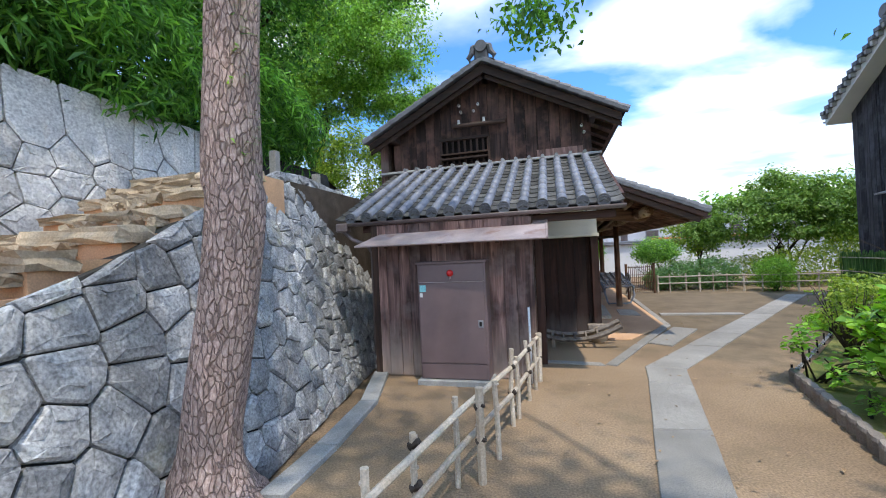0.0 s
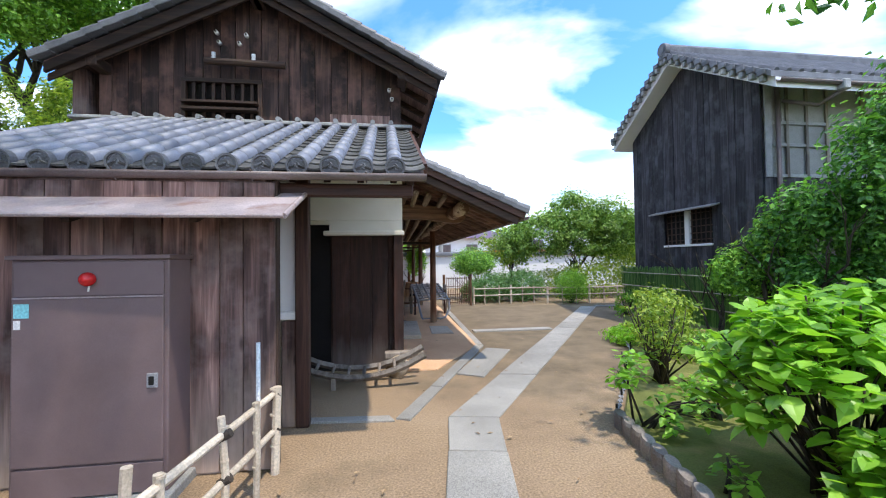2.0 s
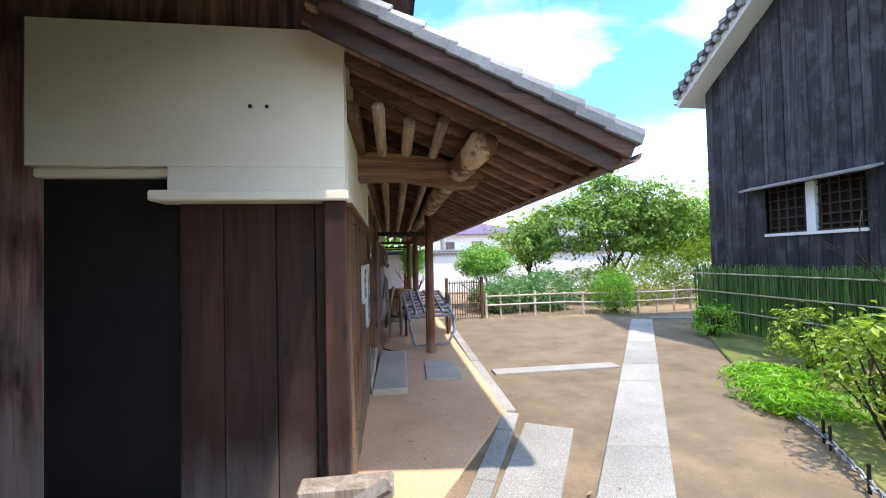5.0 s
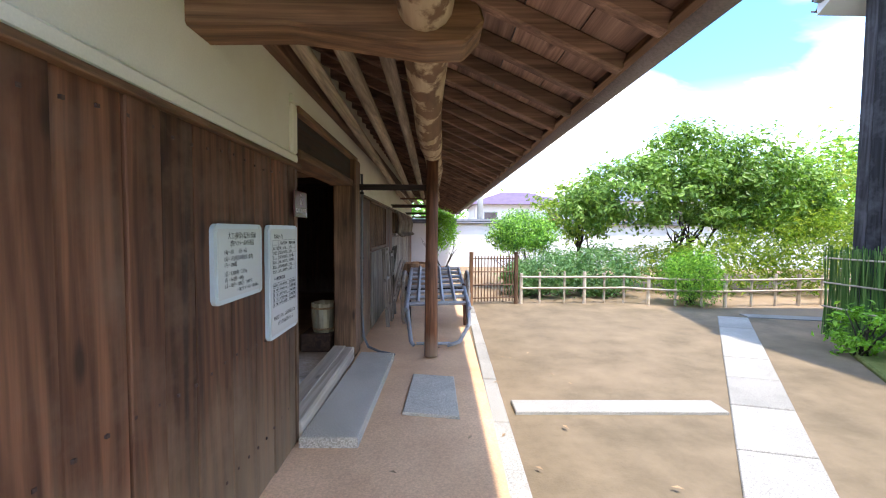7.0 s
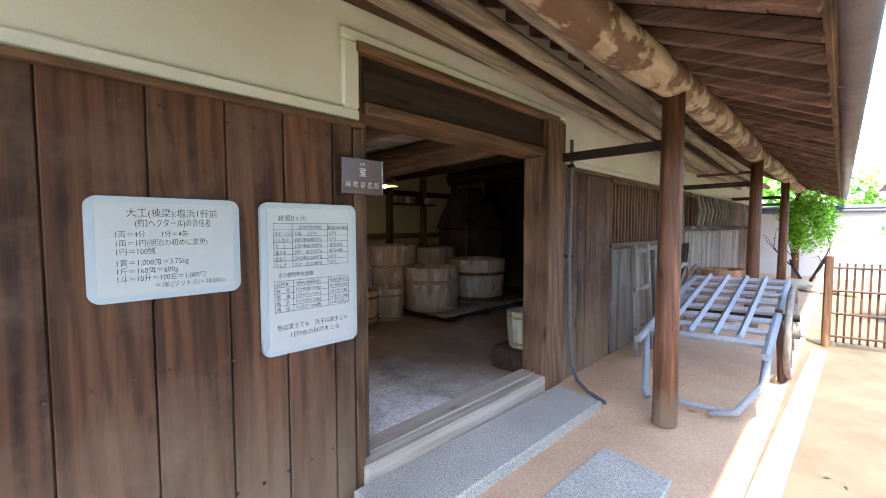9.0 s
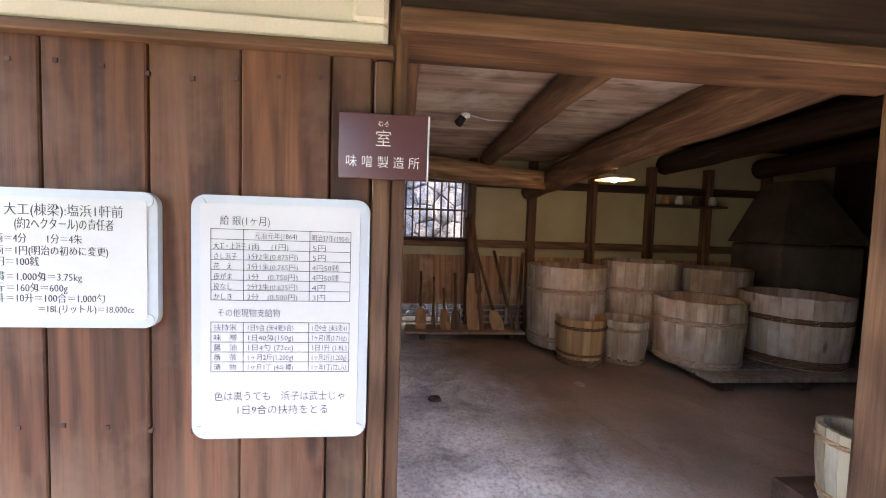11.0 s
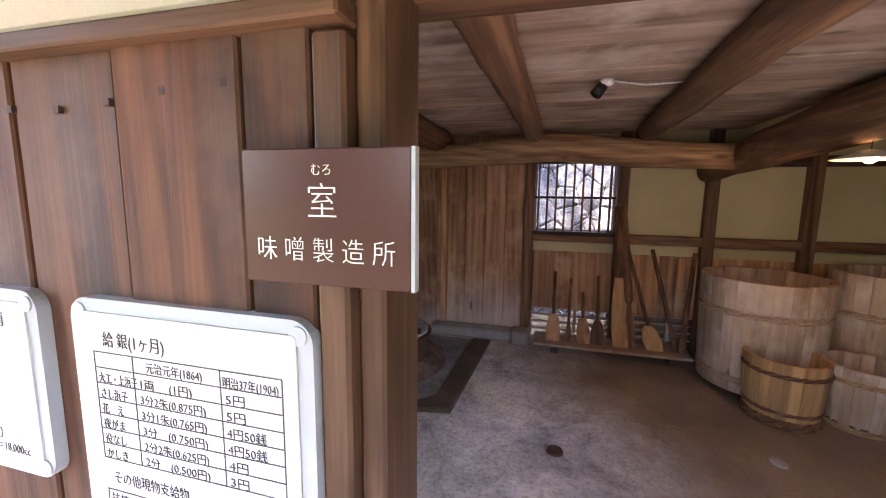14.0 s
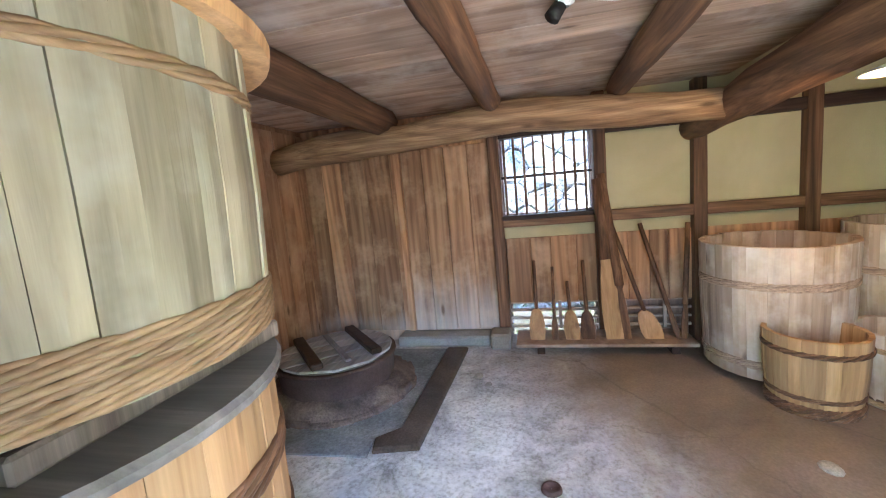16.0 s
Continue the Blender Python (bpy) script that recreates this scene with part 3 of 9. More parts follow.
glass_m, gn, gl, gb = mat_base("glass")
gb.inputs["Base Color"].default_value = (0.9, 0.95, 0.95, 1)
gb.inputs["Roughness"].default_value = 0.05
gb.inputs["Transmission Weight"].default_value = 1.0
M["glass"] = glass_m
bulb_m, bn, bl, bb = mat_base("lamp_glow")
bb.inputs["Emission Color"].default_value = (1.0, 0.72, 0.36, 1)
bb.inputs["Emission Strength"].default_value = 2.0
M["lamp_glow"] = bulb_m


# ---------------------------------------------------------------- building blocks
def finish(name, bm, material, smooth=False):
    bmesh.ops.recalc_face_normals(bm, faces=bm.faces)
    me = bpy.data.meshes.new(name)
    bm.to_mesh(me)
    bm.free()
    me.materials.append(M[material])
    if smooth:
        me.shade_smooth()
    return me


def root_of(ob):
    while ob.parent:
        ob = ob.parent
    return ob


def part(name, bm, material, parent=None, label="", smooth=False):
    """One mesh object under a thing or a part; its vertices are given in the world."""
    if parent is not None:
        base = root_of(parent).location
        if base.length > 0:
            bmesh.ops.translate(bm, verts=bm.verts, vec=-base)
    ob = new(name, finish(name, bm, material, smooth))
    if parent is not None:
        ob.parent = parent
    if label:
        ob["label"] = label
    return ob


def thing(name, label, category, at=(0, 0, 0), group="", kind=""):
    ob = new(name)
    ob.empty_display_size = 0.1
    ob.location = at
    return tagged(ob, label, category, group, kind)


def structure(name, bm, material, label="", category="", smooth=False):
    return tagged(part(name, bm, material, None, "", smooth), label, category, "", "structure")


def box(bm, x0, x1, y0, y1, z0, z1, bevel=0.0, m=None):
    mat4 = Matrix.Translation(((x0 + x1) / 2, (y0 + y1) / 2, (z0 + z1) / 2)) @ Matrix.Diagonal((abs(x1 - x0), abs(y1 - y0), abs(z1 - z0), 1))
    r = bmesh.ops.create_cube(bm, size=1.0, matrix=mat4)
    vs = r["verts"]
    if bevel > 0:
        es = list({e for v in vs for e in v.link_edges})
        r2 = bmesh.ops.bevel(bm, geom=es, offset=min(bevel, 0.45 * min(abs(x1 - x0), abs(y1 - y0), abs(z1 - z0))), segments=1, affect="EDGES", profile=0.5)
        vs = list({v for f in r2["faces"] for v in f.verts} | {v for v in vs if v.is_valid})
    if m is not None:
        bmesh.ops.transform(bm, matrix=m, verts=vs)
    return bm


def bx(x0, x1, y0, y1, z0, z1, bevel=0.006, m=None):
    return box(bmesh.new(), x0, x1, y0, y1, z0, z1, bevel, m)


def tube(bm, pts, radii, seg=10, caps=True):
    """A round bar through points, with a radius at each."""
    pts = [Vector(p) for p in pts]
    if isinstance(radii, (int, float)):
        radii = [radii] * len(pts)
    rings = []
    ref = None
    for i, p in enumerate(pts):
        d = (pts[min(i + 1, len(pts) - 1)] - pts[max(i - 1, 0)]).normalized()
        if ref is None:
            ref = Vector((0, 0, 1)) if abs(d.z) < 0.9 else Vector((1, 0, 0))
        u = d.cross(ref).normalized()
        w = u.cross(d).normalized()
        ref = w
        rings.append([bm.verts.new(p + radii[i] * (math.cos(2 * math.pi * k / seg) * u + math.sin(2 * math.pi * k / seg) * w)) for k in range(seg)])
    for a, b in zip(rings, rings[1:]):
        for k in range(seg):
            bm.faces.new((a[k], a[(k + 1) % seg], b[(k + 1) % seg], b[k]))
    if caps:
        bm.faces.new(rings[0][::-1])
        bm.faces.new(rings[-1])
    return bm


def tb(pts, radii, seg=10):
    return tube(bmesh.new(), pts, radii, seg)


def lathe(bm, profile, cx, cy, seg=32):
    """Turns a profile of (radius, z) round an upright axis."""
    rings = [[bm.verts.new((cx + r * math.cos(2 * math.pi * k / seg), cy + r * math.sin(2 * math.pi * k / seg), z)) for k in range(seg)] for r, z in profile]
    for a, b in zip(rings, rings[1:]):
        for k in range(seg):
            bm.faces.new((a[k], a[(k + 1) % seg], b[(k + 1) % seg], b[k]))
    return bm


def slab_poly(pts, z0, z1, bevel=0.0):
    """An upright prism over a plan polygon."""
    bm = bmesh.new()
    lo = [bm.verts.new((x, y, z0)) for x, y in pts]
    hi = [bm.verts.new((x, y, z1)) for x, y in pts]
    bm.faces.new(hi)
    bm.faces.new(lo[::-1])
    n = len(pts)
    for k in range(n):
        bm.faces.new((lo[k], lo[(k + 1) % n], hi[(k + 1) % n], hi[k]))
    if bevel:
        bmesh.ops.recalc_face_normals(bm, faces=bm.faces)
        es = [e for e in bm.edges if all(v.co.z > z1 - 1e-4 for v in e.verts)]
        bmesh.ops.bevel(bm, geom=es, offset=bevel, segments=1, affect="EDGES", profile=0.5)
    return bm


def planks(parent, material, axis, a0, a1, fixed, z0, z1, width=0.2, thick=0.022, out=1, seed=1, name="plank", gap=0.003, top=None):
    """Upright boards side by side along x or y, on the face at fixed, proud to the side out; top(a) gives a sloping top."""
    rnd = random.Random(seed)
    a = a0
    while a < a1 - 0.02:
        w = min(width * rnd.uniform(0.75, 1.25), a1 - a)
        if a1 - a - w < 0.06:
            w = a1 - a
        t = thick * rnd.uniform(0.8, 1.25)
        f0, f1 = sorted((fixed, fixed + out * t))
        if axis == "y":
            bm = bx(f0, f1, a + gap, a + w - gap, z0, z1, 0.004)
        else:
            bm = bx(a + gap, a + w - gap, f0, f1, z0, z1, 0.004)
        if top:
            k = 0 if axis == "x" else 1
            for v in bm.verts:
                if v.co.z > (z0 + z1) / 2:
                    v.co.z += top(v.co[k]) - z1
        part(name, bm, material, parent)
        a += w
# ---------------------------------------------------------------- ground, paving
bm = bmesh.new()
FAR = 260.0


def quad(bm, *p):
    bm.faces.new([bm.verts.new(v) for v in p])


quad(bm, (-2.7, -FAR, 0), (FAR, -FAR, 0), (FAR, FAR, 0), (-2.7, FAR, 0))
quad(bm, (-FAR, -FAR, 0), (-2.7, -FAR, 0), (-2.7, 1.2, 0), (-FAR, 1.2, 0))
quad(bm, (-FAR, 7.0, 0), (-2.7, 7.0, 0), (-2.7, FAR, 0), (-FAR, FAR, 0))
quad(bm, (-FAR, 1.2, 0), (-4.6, 1.2, 0), (-4.6, 7.0, 0), (-FAR, 7.0, 0))
quad(bm, (-4.6, 1.2, -0.3), (-2.7, 1.2, -0.3), (-2.7, 7.0, -0.3), (-4.6, 7.0, -0.3))
for a, b in (((-4.6, 1.2), (-2.7, 1.2)), ((-2.7, 1.2), (-2.7, 7.0)), ((-2.7, 7.0), (-4.6, 7.0)), ((-4.6, 7.0), (-4.6, 1.2))):
    quad(bm, (*a, -0.3), (*b, -0.3), (*b, 0), (*a, 0))
bmesh.ops.remove_doubles(bm, verts=bm.verts, dist=0.001)
ground = structure("ground", bm, "sand", "trodden tan sandy earth yard with damp patches, far part toned down", "ground")

# made ground between the drain and the yard, beside the shed
structure("verge", slab_poly([(-2.72, 1.35), (-2.66, 1.35), (-2.66, 7.0), (-3.2, 7.0), (-3.1, 4.5), (-2.72, 3.2)], -0.28, -0.004), "sand", "bare sandy bank beside the drain", "ground")

# rammed earth floor under the porch eave
structure("porch_floor", slab_poly([(0.45, 7.0), (1.0, 7.0), (1.98, 8.62), (2.05, 14.8), (2.05, 24.0), (0.45, 24.0)], -0.05, 0.02, 0.008), "tataki", "smooth reddish rammed earth floor under the eaves", "floor")


def stone_row(name, label, material, polys, z0, z1, parent_name, cat):
    base = thing(parent_name, label, cat, (0, 0, 0), "", "structure")
    for p in polys:
        part(name, slab_poly(p, z0, z1 + random.Random(int(1000 * p[0][0] + 77 * p[0][1])).uniform(-0.004, 0.006), 0.008), material, base)
    return base


def strip(path_pts, width, lengths, gap=0.008, skew=0.0):
    """Cuts a run of stones along a straight line into quads; the line is the left edge."""
    (ax, ay), (bx_, by_) = path_pts
    d = Vector((bx_ - ax, by_ - ay))
    total = d.length
    d.normalize()
    nrm = Vector((d.y, -d.x))
    out, s, i = [], 0.0, 0
    while s < total - 0.05:
        e = min(total, s + lengths[i % len(lengths)])
        p = Vector((ax, ay))
        w = width if not isinstance(width, tuple) else width[0] + (width[1] - width[0]) * s / total
        q0, q1 = p + d * (s + gap), p + d * (e - gap)
        out.append([tuple(q0), tuple(q0 + nrm * w), tuple(q1 + nrm * w), tuple(q1)])
        s, i = e, i + 1
    return out


# walking path of granite flags: a near leg, a bend, and the long leg to the far gate
flags = [[(0.05, -1.2), (0.60, -1.15), (0.68, 0.30), (0.14, 0.25)], [(0.15, 0.27), (0.69, 0.32), (0.77, 1.62), (0.26, 1.55)]]
flags += [[(0.27, 1.57), (0.78, 1.64), (1.03, 2.95), (0.50, 2.90)], [(0.51, 2.92), (1.03, 2.97), (1.27, 4.30), (0.77, 4.40)]]
flags += [[(0.78, 4.42), (1.27, 4.32), (1.40, 5.04), (0.88, 5.14)]]
la, lb = Vector((0.89, 5.16)), Vector((6.80, 14.02))
ra, rb = Vector((1.41, 5.06)), Vector((7.26, 13.86))
cuts = [0.0, 0.16, 0.285, 0.385, 0.475, 0.56, 0.64, 0.72, 0.80, 0.90, 1.0]
for s, e in zip(cuts, cuts[1:]):
    flags.append([tuple(la.lerp(lb, s + 0.001)), tuple(ra.lerp(rb, s + 0.001)), tuple(ra.lerp(rb, e - 0.001)), tuple(la.lerp(lb, e - 0.001))])
stone_row("flagstone", "path of long pale granite flagstones across the yard", "granite", flags, -0.06, 0.018, "flagstone_path", "path")
stone_row("flagstone", "pale granite stones turning off the path", "granite", [[(7.3, 13.9), (8.5, 13.62), (8.7, 13.92), (7.35, 14.2)], [(8.55, 13.6), (10.2, 13.2), (10.4, 13.5), (8.75, 13.9)]], -0.06, 0.016, "side_path", "path")
stone_row("strip_stone", "long narrow pale granite strip set in the yard", "granite", [[(2.2, 9.93), (4.05, 9.93), (4.05, 10.17), (2.2, 10.17)]], -0.06, 0.03, "threshold_strip", "paving")
stone_row("flagstone", "broad granite slab beside the kerb", "granite", [[(1.24, 6.72), (1.59, 6.50), (2.46, 8.06), (2.06, 8.28)]], -0.06, 0.018, "bridge_slab", "paving")
kerb = strip(((1.94, 8.62), (2.13, 14.75)), 0.14, [1.15, 0.95, 1.3]) + strip(((0.34, 5.2), (1.93, 8.58)), 0.16, [1.1, 1.3, 0.9]) + [[(-0.6, 5.36), (0.28, 5.28), (0.33, 5.14), (-0.6, 5.24)]]
stone_row("kerb_stone", "low pale granite kerb edging the porch floor", "granite", kerb, -0.06, 0.024, "porch_kerb", "kerb")
stone_row("step_slab", "long grey granite door step", "granite_grey", [[(0.54, 9.36), (0.96, 9.36), (1.01, 11.36), (0.60, 11.40)]], -0.06, 0.10, "door_step", "step")
stone_row("pad_stone", "single square grey granite stepping stone", "granite_grey", [[(1.23, 9.88), (1.71, 9.80), (1.70, 10.72), (1.27, 10.80)]], -0.06, 0.05, "stepping_stone", "stepping stone")
drain = [[(-2.64, 1.15), (-2.42, 1.2), (-2.44, 2.0), (-2.66, 1.98)], [(-2.66, 2.0), (-2.44, 2.02), (-2.55, 3.15), (-2.77, 3.12)], [(-2.77, 3.14), (-2.55, 3.17), (-2.92, 4.42), (-3.14, 4.36)]]
stone_row("kerb_stone", "worn concrete kerb stones along the drain", "concrete", drain, -0.3, 0.05, "drain_kerb", "kerb")

# ---------------------------------------------------------------- main building: walls
SX = 0.5      # face of the long wall
SY = 7.05     # face of the gable wall
RIDGE_X, RIDGE_Z, PITCH_M = -1.59, 5.68, 0.525


def roof_z(x):
    """Underside of the main roof."""
    return RIDGE_Z - PITCH_M * abs(x - RIDGE_X)


wall_east = structure("wall_east", bx(0.32, 0.48, 7.33, 9.40, 0.0, 2.06, 0), "plank_brown_z", "weathered brown board wall of the old miso house", "wall")
for y0, y1, z1 in ((11.58, 12.75, 2.06), (12.75, 14.5, 1.25), (14.5, 15.7, 2.06), (15.7, 20.7, 1.45), (20.7, 22.5, 2.06)):
    part("wall_core", bx(0.32, 0.48, y0, y1, 0.0, z1, 0), "plank_brown_z", wall_east)
planks(wall_east, "plank_brown_z", "y", 7.20, 9.40, 0.48, 0.03, 2.02, 0.23, 0.024, 1, 3)
planks(wall_east, "plank_brown_z", "y", 11.60, 12.72, 0.48, 0.03, 2.0, 0.20, 0.022, 1, 4)
planks(wall_east, "plank_grey_z", "y", 12.78, 14.48, 0.48, 0.03, 1.22, 0.20, 0.022, 1, 5)
planks(wall_east, "plank_brown_z", "y", 14.52, 15.66, 0.48, 0.03, 2.0, 0.20, 0.022, 1, 6)
planks(wall_east, "plank_grey_z", "y", 15.74, 20.68, 0.48, 0.03, 1.40, 0.22, 0.022, 1, 7)
planks(wall_east, "plank_brown_z", "y", 20.72, 22.5, 0.48, 0.03, 2.0, 0.22, 0.022, 1, 8)
# square nail heads in rows
for y in [7.3 + 0.115 * k for k in range(18)]:
    for z in (0.34, 0.93, 1.93):
        part("nail", bx(0.50, 0.509, y - 0.006, y + 0.006, z - 0.006 + 0.012 * math.sin(9 * y), z + 0.006 + 0.012 * math.sin(9 * y), 0), "rust_iron", wall_east)

# plaster upper wall of the long side, with the step round the door head
plaster = structure("wall_plaster", bx(0.32, 0.50, 7.23, 9.34, 2.10, 3.16, 0), "plaster_cream", "cream plastered upper wall with moulded edge", "wall")
part("plaster_panel", bx(0.32, 0.50, 9.34, 11.62, 2.50, 3.16, 0), "plaster_cream", plaster)
part("plaster_panel", bx(0.32, 0.50, 11.62, 22.5, 2.10, 3.16, 0), "plaster_cream", plaster)
part("moulding", bx(0.34, 0.525, 7.23, 9.44, 2.035, 2.10, 0.012), "plaster_cream", plaster)
part("moulding", bx(0.34, 0.525, 9.34, 9.44, 2.10, 2.44, 0.012), "plaster_cream", plaster)
part("moulding", bx(0.34, 0.525, 9.34, 11.66, 2.44, 2.50, 0.012), "plaster_cream", plaster)
part("moulding", bx(0.34, 0.525, 11.58, 11.66, 2.06, 2.44, 0.012), "plaster_cream", plaster)
part("moulding", bx(0.34, 0.525, 11.66, 22.5, 2.04, 2.10, 0.012), "plaster_cream", plaster)
part("edge_batten", bx(0.48, 0.54, 7.16, 9.46, 2.005, 2.035, 0.004), "beam_brown_y", plaster)
part("edge_batten", bx(0.48, 0.54, 11.58, 22.5, 2.01, 2.04, 0.004), "beam_brown_y", plaster)

# doorway
door_1 = thing("door_1", "wide open doorway with heavy brown timber frame", "doorway", (0.4, 10.4, 0.0), "", "structure")
part("jamb", bx(0.36, 0.515, 9.405, 9.455, 0.04, 2.0, 0.006), "beam_brown_z", door_1)
part("jamb", bx(0.34, 0.49, 9.457, 9.50, 0.2, 2.44, 0.006), "beam_brown_z", door_1)
part("jamb", bx(0.30, 0.56, 11.30, 11.58, 0.06, 2.40, 0.012), "beam_brown_z", door_1)
part("lintel", bx(0.34, 0.50, 9.475, 11.30, 2.15, 2.39, 0.008), "beam_dark_y", door_1)
part("head_rail", bx(0.28, 0.53, 9.475, 11.30, 2.085, 2.15, 0.006), "beam_brown_y", door_1)
part("head_cap", bx(0.36, 0.545, 9.42, 11.50, 2.39, 2.44, 0.006), "beam_brown_y", door_1)
part("sill", bx(0.28, 0.54, 9.44, 11.32, 0.03, 0.185, 0.012), "sill_wood", door_1)
part("sill_track", bx(0.30, 0.44, 9.50, 11.30, 0.185, 0.20, 0.004), "sill_wood", door_1)

# barred openings
for nm, y0, y1, z0, z1, step in (("window_1", 12.75, 14.5, 1.25, 2.0, 0.10), ("window_2", 15.7, 20.7, 1.45, 2.0, 0.24)):
    win = thing(nm, "barred wooden wall opening with upright square bars", "window", (0.45, y0, z0), "", "structure")
    part("frame_rail", bx(0.36, 0.51, y0, y1, z0, z0 + 0.04, 0.004), "beam_brown_y", win)
    part("frame_rail", bx(0.36, 0.51, y0, y1, z1 - 0.02, z1 + 0.03, 0.004), "beam_brown_y", win)
    # added sheet: gives the darkness behind the bars, keeps daylight out
    part("back_board", bx(0.27, 0.295, y0, y1, z0, z1, 0), "plank_shaded", win)
    y = y0 + 0.03
    while y < y1 - 0.02:
        part("bar", bx(0.44, 0.485, y, y + 0.035, z0 + 0.03, z1 - 0.01, 0.004), "beam_brown_z", win)
        y += step
# rack of hooked wooden levers in front of the far opening
rack = thing("tool_rack", "row of short weathered wooden levers hung under the eave", "rack", (0.6, 18.2, 1.4))
part("rail", bx(0.52, 0.58, 15.8, 20.6, 1.98, 2.03, 0.006), "plank_grey_z", rack)
part("rail", bx(0.52, 0.58, 15.8, 20.6, 1.44, 1.49, 0.006), "plank_grey_z", rack)
for k in range(17):
    y = 15.95 + 0.28 * k
    b2 = tb([(0.60, y, 2.0), (0.66, y + 0.02, 1.75), (0.62, y, 1.48)], [0.03, 0.035, 0.03], 8)
    tube(b2, [(0.62, y, 1.5), (0.72, y, 1.42)], [0.035, 0.028], 8)
    part("lever", b2, "plank_grey_z", rack)

# gable wall, lower part: dark sliding door, open doorway and plaster
# shadow of the recess is put into the board colour here
wall_south = structure("wall_south", bx(-0.58, 0.34, 7.23, 7.33, 0.0, 2.06, 0), "plank_shaded", "dark boarded gable wall under the tiled lean-to", "wall")
part("wall_core", bx(-3.78, -1.37, 7.23, 7.33, 0.0, 3.7, 0), "plank_dark_z", wall_south)
part("wall_core", bx(-1.37, -0.58, 7.23, 7.33, 2.24, 3.7, 0), "plank_dark_z", wall_south)
part("plaster_panel", bx(-1.37, 0.50, 7.18, 7.098, 2.26, 3.16, 0), "plaster_cream", wall_south)
part("plaster_panel", bx(-0.58, 0.50, 7.18, 7.098, 2.10, 2.258, 0), "plaster_cream", wall_south)
part("wall_core", bx(-0.58, 0.33, 7.23, 7.33, 2.06, 3.9, 0), "plank_dark_z", wall_south)
part("moulding", bx(-0.66, 0.525, 7.025, 7.23, 2.035, 2.10, 0.01), "plaster_cream", wall_south)
part("moulding", bx(-1.37, -0.50, 7.15, 7.23, 2.20, 2.26, 0.01), "plaster_cream", wall_south)
for x in (-0.08, 0.02):
    part("peg_hole", bx(x, x + 0.02, 7.042, 7.052, 2.62, 2.64, 0), "dark_void", wall_south)
planks(wall_south, "plank_shaded", "x", -0.56, 0.50, 7.23, 0.05, 2.05, 0.30, 0.028, -1, 13)
part("latch", bx(0.33, 0.38, 7.18, 7.2, 1.42, 1.50, 0.004), "rust_iron", wall_south)
part("corner_post", bx(0.36, 0.505, 7.068, 7.38, 0.02, 2.04, 0.01), "plank_shaded", wall_south)
# black sheet stands in for the shade inside the open doorway
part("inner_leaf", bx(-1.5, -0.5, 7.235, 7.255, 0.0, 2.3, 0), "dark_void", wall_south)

# gable wall, upper part
gable = structure("wall_gable", bx(-3.78, 0.5, 7.27, 7.35, 3.55, 3.8, 0), "plank_gable", "tall dark weathered board gable of the miso house", "wall")
planks(gable, "plank_gable", "x", -3.78, -2.64, 7.27, 3.55, 3.9, 0.2, 0.026, -1, 21, top=lambda x: roof_z(x))
planks(gable, "plank_gable", "x", -1.58, 0.5, 7.27, 3.55, 3.9, 0.2, 0.026, -1, 22, top=lambda x: roof_z(x))
planks(gable, "plank_gable", "x", -2.64, -1.58, 7.27, 4.34, 4.9, 0.2, 0.026, -1, 23, top=lambda x: roof_z(x))
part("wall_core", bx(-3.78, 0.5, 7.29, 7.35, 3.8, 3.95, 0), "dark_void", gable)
cb = bmesh.new()
cv = [cb.verts.new((x, 7.32, z)) for x, z in ((-3.78, 3.6), (0.5, 3.6), (0.5, roof_z(0.5)), (RIDGE_X, roof_z(RIDGE_X)), (-3.78, roof_z(-3.78)))]
cb.faces.new(cv)
r = bmesh.ops.extrude_face_region(cb, geom=list(cb.faces))
bmesh.ops.translate(cb, verts=[v for v in r["geom"] if isinstance(v, bmesh.types.BMVert)], vec=(0, 0.06, 0))
part("gable_core", cb, "dark_void", gable)
win = thing("window_3", "small gable window with a weathered wooden lattice", "window", (-2.1, 7.23, 3.68), "", "structure")
for x in (-2.68, -1.62):
    part("stile", bx(x, x + 0.06, 7.2, 7.28, 3.62, 4.36, 0.004), "beam_dark_z", win)
part("rail", bx(-2.68, -1.56, 7.19, 7.28, 4.30, 4.36, 0.004), "beam_dark_x", win)
for k in range(7):
    x = -2.54 + 0.135 * k
    part("bar", bx(x, x + 0.045, 7.22, 7.26, 3.62, 4.30, 0.003), "beam_dark_z", win)
for z in (3.86, 3.96):
    part("cross_bar", bx(-2.64, -1.6, 7.075, 7.22, z, z + 0.035, 0.003), "beam_dark_x", win)
# black sheet in place of the dark room behind the lattice
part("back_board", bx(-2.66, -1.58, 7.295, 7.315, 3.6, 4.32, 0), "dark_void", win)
shelf = thing("insulator_shelf", "dark timber bracket bar with white porcelain insulators", "bracket", (-1.76, 7.13, 4.56))
part("bar", tb([(-2.32, 7.11, 4.57), (-1.2, 7.11, 4.56)], 0.05, 10), "beam_dark_x", shelf)
for x in (-2.2, -1.65):
    part("insulator", lathe(bmesh.new(), [(0.0, 4.70), (0.028, 4.70), (0.03, 4.66), (0.02, 4.65), (0.035, 4.62), (0.03, 4.60), (0.0, 4.60)], x, 7.11, 12), "white_plastic", shelf, "white porcelain insulator", True)
